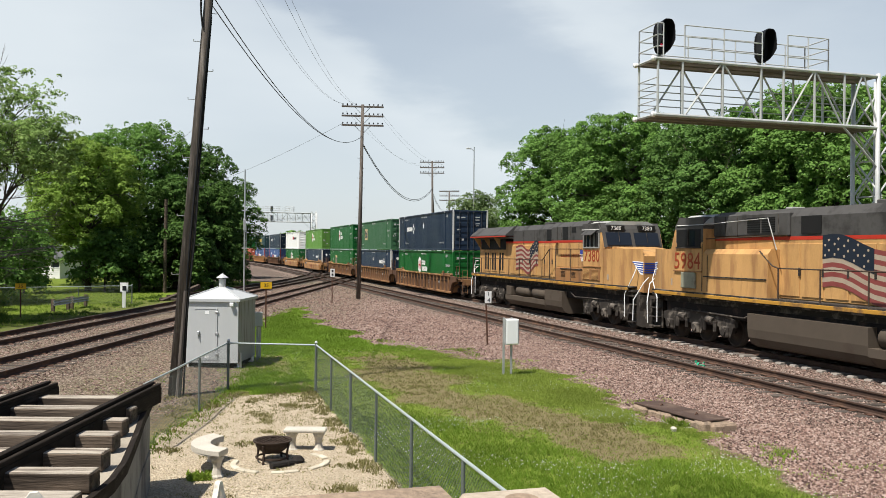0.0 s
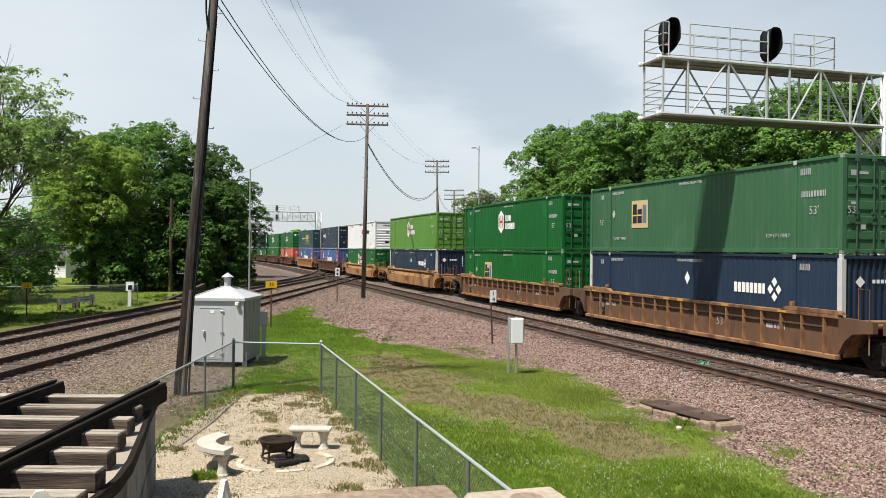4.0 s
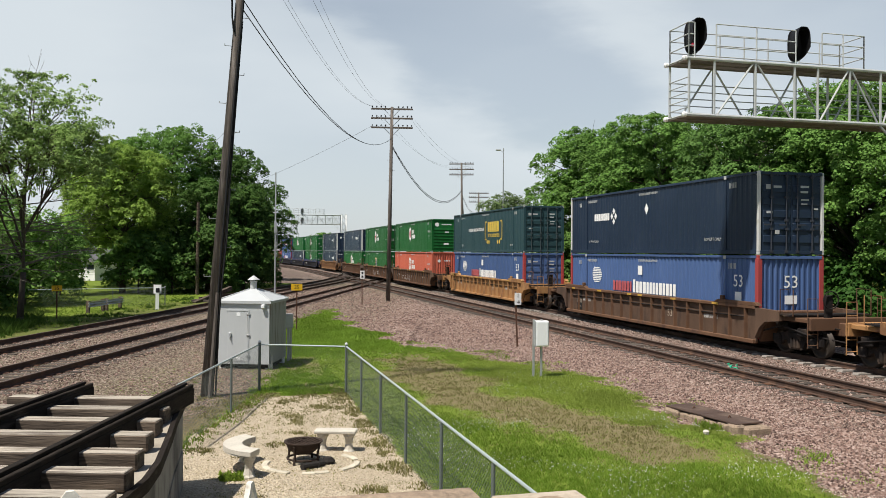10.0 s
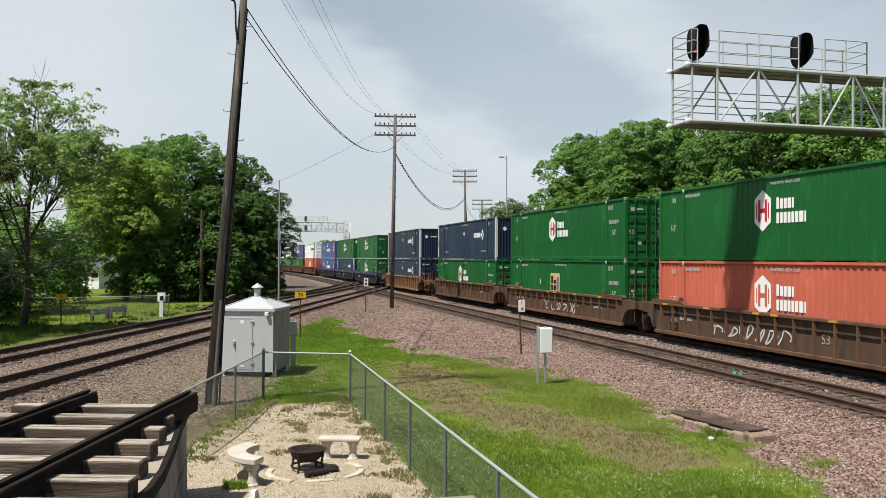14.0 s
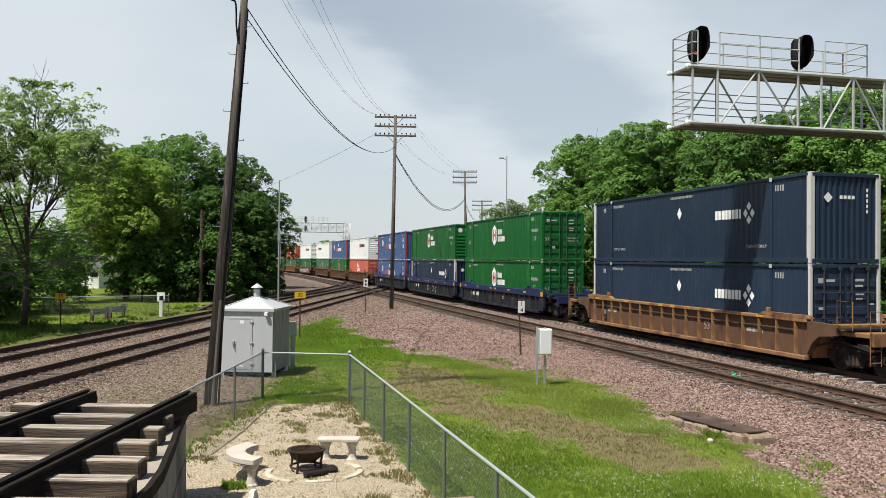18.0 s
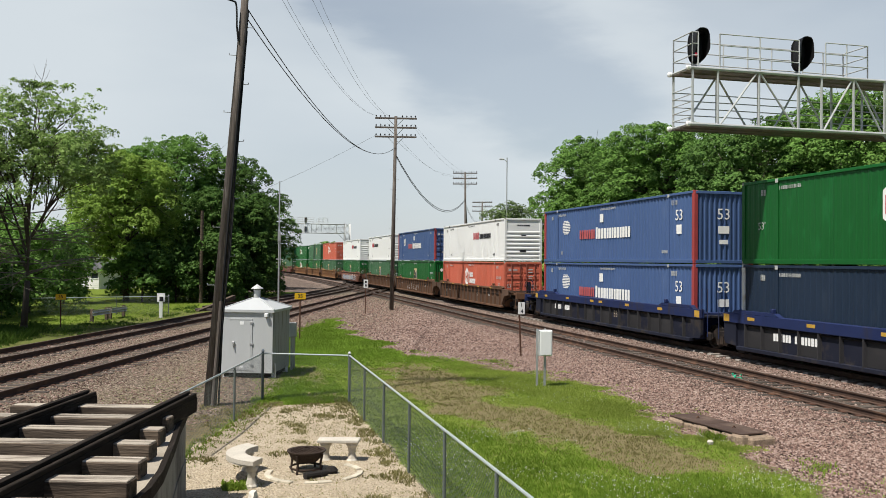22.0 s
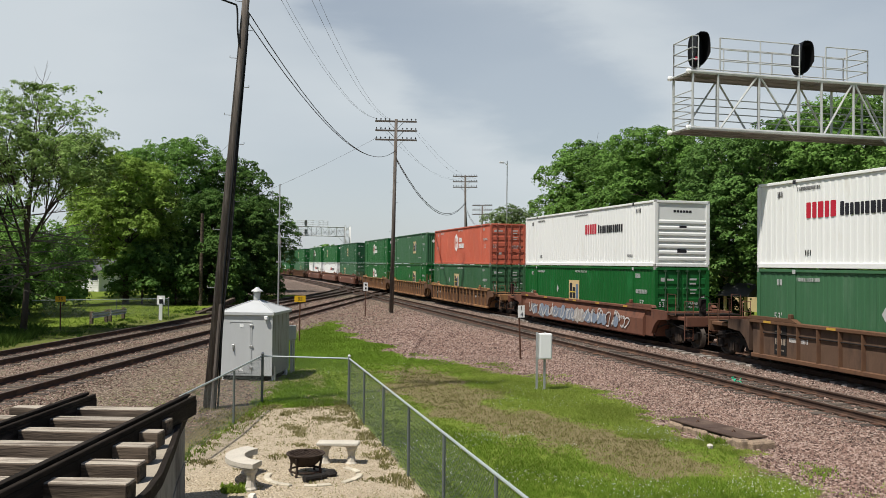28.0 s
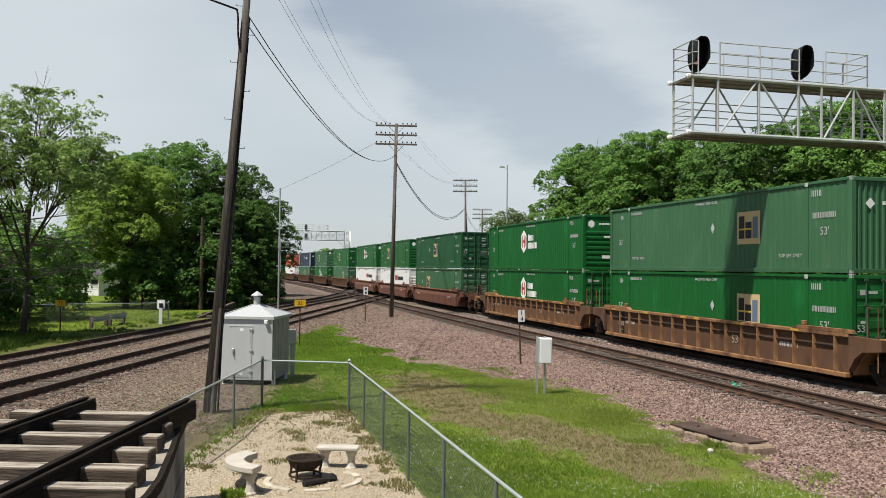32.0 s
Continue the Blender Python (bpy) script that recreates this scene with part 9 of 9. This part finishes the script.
def tree(place, height, spread, leaf, label, seed, count=9000, size=0.3, low=0.16, lobes=13, trunk=0.3, fill=0.22, clump=0.6, open_crown=False, lean=(0, 0), name="tree", per=14):
    """A tapered trunk, forking limbs, and a crown of many leaf clumps round the limb ends."""
    rng = np.random.default_rng(seed)
    t = thing(name, label, "tree" if name == "tree" else "shrub", (place[0], place[1], -0.4))
    fork = height * (0.22 + 0.1 * rng.random())
    top = Vector((lean[0], lean[1], height * 0.86))
    mid = Vector((lean[0] * 0.3, lean[1] * 0.3, fork))
    g = Geo()
    g.rod((0, 0, -0.3), (0, 0, 0.25), trunk * 1.45, trunk * 1.05, n=10)
    g.rod((0, 0, 0.25), mid, trunk * 1.05, trunk * 0.8, n=10)
    g.rod(mid, mid.lerp(top, 0.5), trunk * 0.8, trunk * 0.45, n=8)
    g.rod(mid.lerp(top, 0.5), top, trunk * 0.45, trunk * 0.08, n=6)
    part("trunk", g, BARK, t, smooth=True)
    balls = []
    for i in range(lobes):
        z = height * (low + (0.9 - low) * (i + 0.5) / lobes)
        k = (z / height - low) / (1 - low)
        reach = spread * (0.68 * math.sin(math.pi * min(1, 0.22 + 0.72 * k)) + 0.08) * rng.uniform(0.85, 1.15)
        a = i * 2.4 + rng.uniform(-0.5, 0.5)
        c = Vector((reach * math.cos(a) + lean[0] * k, reach * math.sin(a) + lean[1] * k, z))
        r = spread * rng.uniform(0.25, 0.42) * (0.6 if open_crown else 1)
        balls.append((tuple(c), (r, r, r * rng.uniform(0.7, 0.95))))
        start = mid.lerp(top, max(0, min(0.8, (z - fork) / (top.z - fork) - 0.25)))
        knee = start.lerp(c, 0.55) + Vector((0, 0, 0.05 * height))
        limb = Geo().rod(start, knee, trunk * 0.3, trunk * 0.18, n=6, caps=False).rod(knee, c, trunk * 0.18, trunk * 0.05, n=5, caps=False)
        for j in range(4):
            e = c + Vector(rng.normal(size=3)) * r * 0.55
            limb.rod(knee.lerp(c, 0.4 + 0.15 * j), e, trunk * 0.07, trunk * 0.02, n=4, caps=False)
        part("limb", limb, BARK, t)
    if not open_crown:
        balls.append(((lean[0] * 0.6, lean[1] * 0.6, height * 0.55), (spread * 0.56, spread * 0.56, height * 0.33)))
    balls.append(((lean[0], lean[1], height * 0.88), (spread * 0.36, spread * 0.36, height * 0.11)))
    part("crown", leaves_mesh("crown", balls, count, size, leaf, rng, fill, clump, per), leaf, t)
    return t


TWIG = mat("bare_grey_twig", (0.15, 0.13, 0.11), 0.9, vary=0.2)
LEAF_LACE = leaf_mat("grey_green_leaflets", (0.17, 0.27, 0.07), (0.32, 0.44, 0.15), 0.45)
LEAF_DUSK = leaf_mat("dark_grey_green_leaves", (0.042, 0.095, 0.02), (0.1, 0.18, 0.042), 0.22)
MAPLE = "broad dense green maple with deep leafy crown behind the train"
for i, (x, y, h, sp, lf, n) in enumerate((
        (27.3, 59.0, 12.9, 4.9, LEAF_MAPLE, 46000), (28.8, 51.5, 12.7, 5.4, LEAF_MAPLE, 44000), (31.5, 44.0, 11.9, 5.6, LEAF_DARK, 44000),
        (33.4, 38.6, 13.2, 5.6, LEAF_MAPLE, 44000), (36.0, 31.0, 13.4, 6.0, LEAF_MAPLE, 44000), (38.0, 24.0, 12.8, 5.8, LEAF_DARK, 34000),
        (33.0, 62.0, 10.6, 5.0, LEAF_DARK, 16000), (41.0, 48.0, 12.0, 6.0, LEAF_DARK, 16000))):
    tree((x, y), h, sp, lf, MAPLE, 100 + i, int(n * 2.75), 0.145, 0.17 if i in (2, 3) else 0.08, 36, 0.34, 0.13, 0.4, per=46)
for i, (x, y, h, sp, n) in enumerate(((25.9, 76.0, 9.2, 3.0, 14000), (29.5, 84.0, 8.6, 3.4, 9000))):
    tree((x, y), h, sp, LEAF_GREY, "small thin olive-green tree beyond the maples", 140 + i, n, 0.17, 0.1, 14, 0.2, 0.2, 0.5)
for i, (x, y, h, sp, lf, n, lb) in enumerate((
        (0.9, 88.0, 14.0, 5.3, LEAF_DUSK, 34000, "dense dark green tree beside the crossing tracks"),
        (-4.6, 84.0, 15.4, 6.2, LEAF_MAPLE, 40000, "tall dense green tree beside the crossing tracks"),
        (-9.7, 88.0, 14.2, 5.2, LEAF_YELLOW, 30000, "tall yellow-green tree behind the crossing tracks"),
        (-8.0, 75.0, 12.2, 4.4, LEAF_YELLOW, 28000, "light green tree at the edge of the lawn"),
        (3.2, 106.0, 11.6, 4.6, LEAF_MAPLE, 14000, "green tree beyond the crossing"),
        (-26.5, 104.0, 11.0, 5.0, LEAF_MAPLE, 16000, "green tree behind the lawn"),
        (-24.0, 92.0, 10.0, 6.0, LEAF_DARK, 14000, "dark green tree behind the lawn"),
        (-1.2, 77.5, 9.8, 3.4, LEAF_DUSK, 24000, "dark grey-green tree in front of the taller trees"),
        (1.8, 80.0, 9.6, 3.0, LEAF_DUSK, 20000, "dark slender tree at the edge of the crossing tracks"))):
    tree((x, y), h, sp, lf, lb, 160 + i, int(n * 2.1), 0.16, 0.27 if i in (2, 3) else 0.2 if i == 5 else 0.05, 30, 0.26, 0.2, 0.42, per=40)
lacy_tree((-9.7, 46.0), 12.6, 4.6, LEAF_LACE, "tall open tree with lacy grey-green leaf tufts and dark twigs", 183, 2450, 0.115, 24, 0.27, trunk=0.17, bare=30)
tree((-12.4, 60.0), 5.6, 3.6, LEAF_MAPLE, "half-shaded green tree by the low fence", 181, 16000, 0.18, 0.12, 24, 0.14, 0.2, 0.5)
tree((-16.8, 42.0), 13.0, 5.2, LEAF_DARK, "broad green tree shading the low fence", 182, 16000, 0.2, 0.2, 15, 0.3, 0.25, 0.5)
tree((-18.0, 51.0), 12.0, 5.0, LEAF_DUSK, "broad dark green tree shading the lawn", 184, 24000, 0.18, 0.22, 22, 0.28, 0.2, 0.5)
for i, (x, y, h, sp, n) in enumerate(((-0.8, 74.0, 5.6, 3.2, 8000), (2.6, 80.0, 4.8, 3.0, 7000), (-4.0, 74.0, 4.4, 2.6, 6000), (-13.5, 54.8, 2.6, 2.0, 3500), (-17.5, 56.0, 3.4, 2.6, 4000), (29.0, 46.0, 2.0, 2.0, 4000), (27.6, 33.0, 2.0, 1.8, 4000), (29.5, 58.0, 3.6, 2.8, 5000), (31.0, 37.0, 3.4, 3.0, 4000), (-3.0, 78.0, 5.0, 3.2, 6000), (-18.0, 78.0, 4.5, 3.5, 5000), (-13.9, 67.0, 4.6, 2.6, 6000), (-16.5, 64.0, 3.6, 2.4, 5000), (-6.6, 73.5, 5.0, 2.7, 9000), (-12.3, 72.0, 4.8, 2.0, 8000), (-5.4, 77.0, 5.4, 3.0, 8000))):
    # shrubs 5, 6, 8 and 11, 12, 14: canopy shade put into leaf colour
    tree((x, y), h, sp, LEAF_CANOPY_SHADE if i in (5, 6, 8) else LEAF_DUSK if i in (0, 1, 2, 3, 4, 9, 11, 12, 14) else LEAF_DARK, "low leafy shrub under the trees", 200 + i, n, 0.2, 0.08, 9, 0.08, 0.3, 0.4, name="shrub")


def far_woods():
    """Woods on the horizon, as one mass of leaves."""
    rng = np.random.default_rng(9)
    lobes = []
    for i in range(150):
        a = math.radians(rng.uniform(-75, 110))
        d = rng.uniform(300, 420)
        x, y = d * math.sin(a), d * math.cos(a)
        if abs(x + (y - CURVE_Y) ** 2 / (2 * CURVE_R) - 17) < 22 and y > 0:
            continue
        r = rng.uniform(7, 12)
        lobes.append(((x, y, rng.uniform(3, 6)), (r, r, rng.uniform(5, 8))))
    tagged(new("far_woods", leaves_mesh("far_woods", lobes, 30000, 1.3, LEAF_DARK, rng, 0.2, 2.0)), "distant dark green woods along the horizon", "woods", kind="stuff")


far_woods()


# ---- buildings glimpsed beyond ----
SIDING = mat("white_siding", (0.72, 0.72, 0.7), 0.6, vary=0.06, grain=0.04)
SHINGLE = mat("grey_shingles", (0.1, 0.1, 0.105), 0.9, vary=0.2, grain=0.25, grain_scale=8)
CREAM_WOOD = mat("cream_painted_wood", (0.5, 0.4, 0.22), 0.6, vary=0.1)


def white_house():
    t = thing("house", "low white house with grey shingled roof behind the lawn", "house", (-13.9, 108.0, -0.4), -36)
    for k in range(9):
        part("siding_board", Geo().prism([(-3.02 - 0.015, k * 0.25), (-3.0, k * 0.25 + 0.26), (-2.95, k * 0.25 + 0.26), (-2.95, k * 0.25)], "x", -2.1, 1.9), SIDING, t)
    part("wall", Geo().box((-2.1, -2.95, 0), (1.9, 3.0, 2.25)), SIDING, t)
    part("roof", Geo().prism([(-3.4, 2.25), (0, 3.9), (3.4, 2.25)], "x", -2.5, 2.3), SHINGLE, t)
    w = part("window", Geo().box((0.7, -3.06, 1.3), (1.75, -3.0, 1.9)), PANE, t)
    part("frame", Geo().box((0.62, -3.08, 1.22), (1.83, -3.05, 1.3)).box((0.62, -3.08, 1.9), (1.83, -3.05, 1.98)), WHITE, w)


def shelter():
    t = thing("garden_shelter", "small cream wooden shelter with dark roof behind the tracks", "shelter", (29.2, 43.5, -0.4), 20)
    for x in (-0.7, 0.7):
        for y in (-0.7, 0.7):
            part("post", Geo().box((x - 0.07, y - 0.07, 0), (x + 0.07, y + 0.07, 2.1), 0.01), CREAM_WOOD, t)
    part("roof", Geo().prism([(-1.1, 2.05), (0, 2.75), (1.1, 2.05), (1.1, 2.0), (-1.1, 2.0)], "y", -1.1, 1.1), SHINGLE, t)
    part("panel", Geo().box((-0.65, 0.66, 0.0), (0.65, 0.7, 1.1)), CREAM_WOOD, t)


def brick_house():
    t = thing("house", "shaded tan house with gabled roof behind the maples", "house", (47.0, 62.0, -0.4), 10)
    part("wall", Geo().box((-5, -4, 0), (5, 4, 3.0)), CREAM_WOOD, t)
    part("roof", Geo().prism([(-4.6, 2.95), (0, 5.6), (4.6, 2.95)], "x", -5.5, 5.5), SHINGLE, t)
    for x in (-3, 0.5, 3):
        w = part("window", Geo().box((x, -4.06, 1.0), (x + 1.0, -4.0, 2.2)), PANE, t)
        part("frame", Geo().box((x - 0.08, -4.08, 0.92), (x + 1.08, -4.05, 1.0)).box((x - 0.08, -4.08, 2.2), (x + 1.08, -4.05, 2.28)), WHITE, w)


white_house()
shelter()
brick_house()


motions()
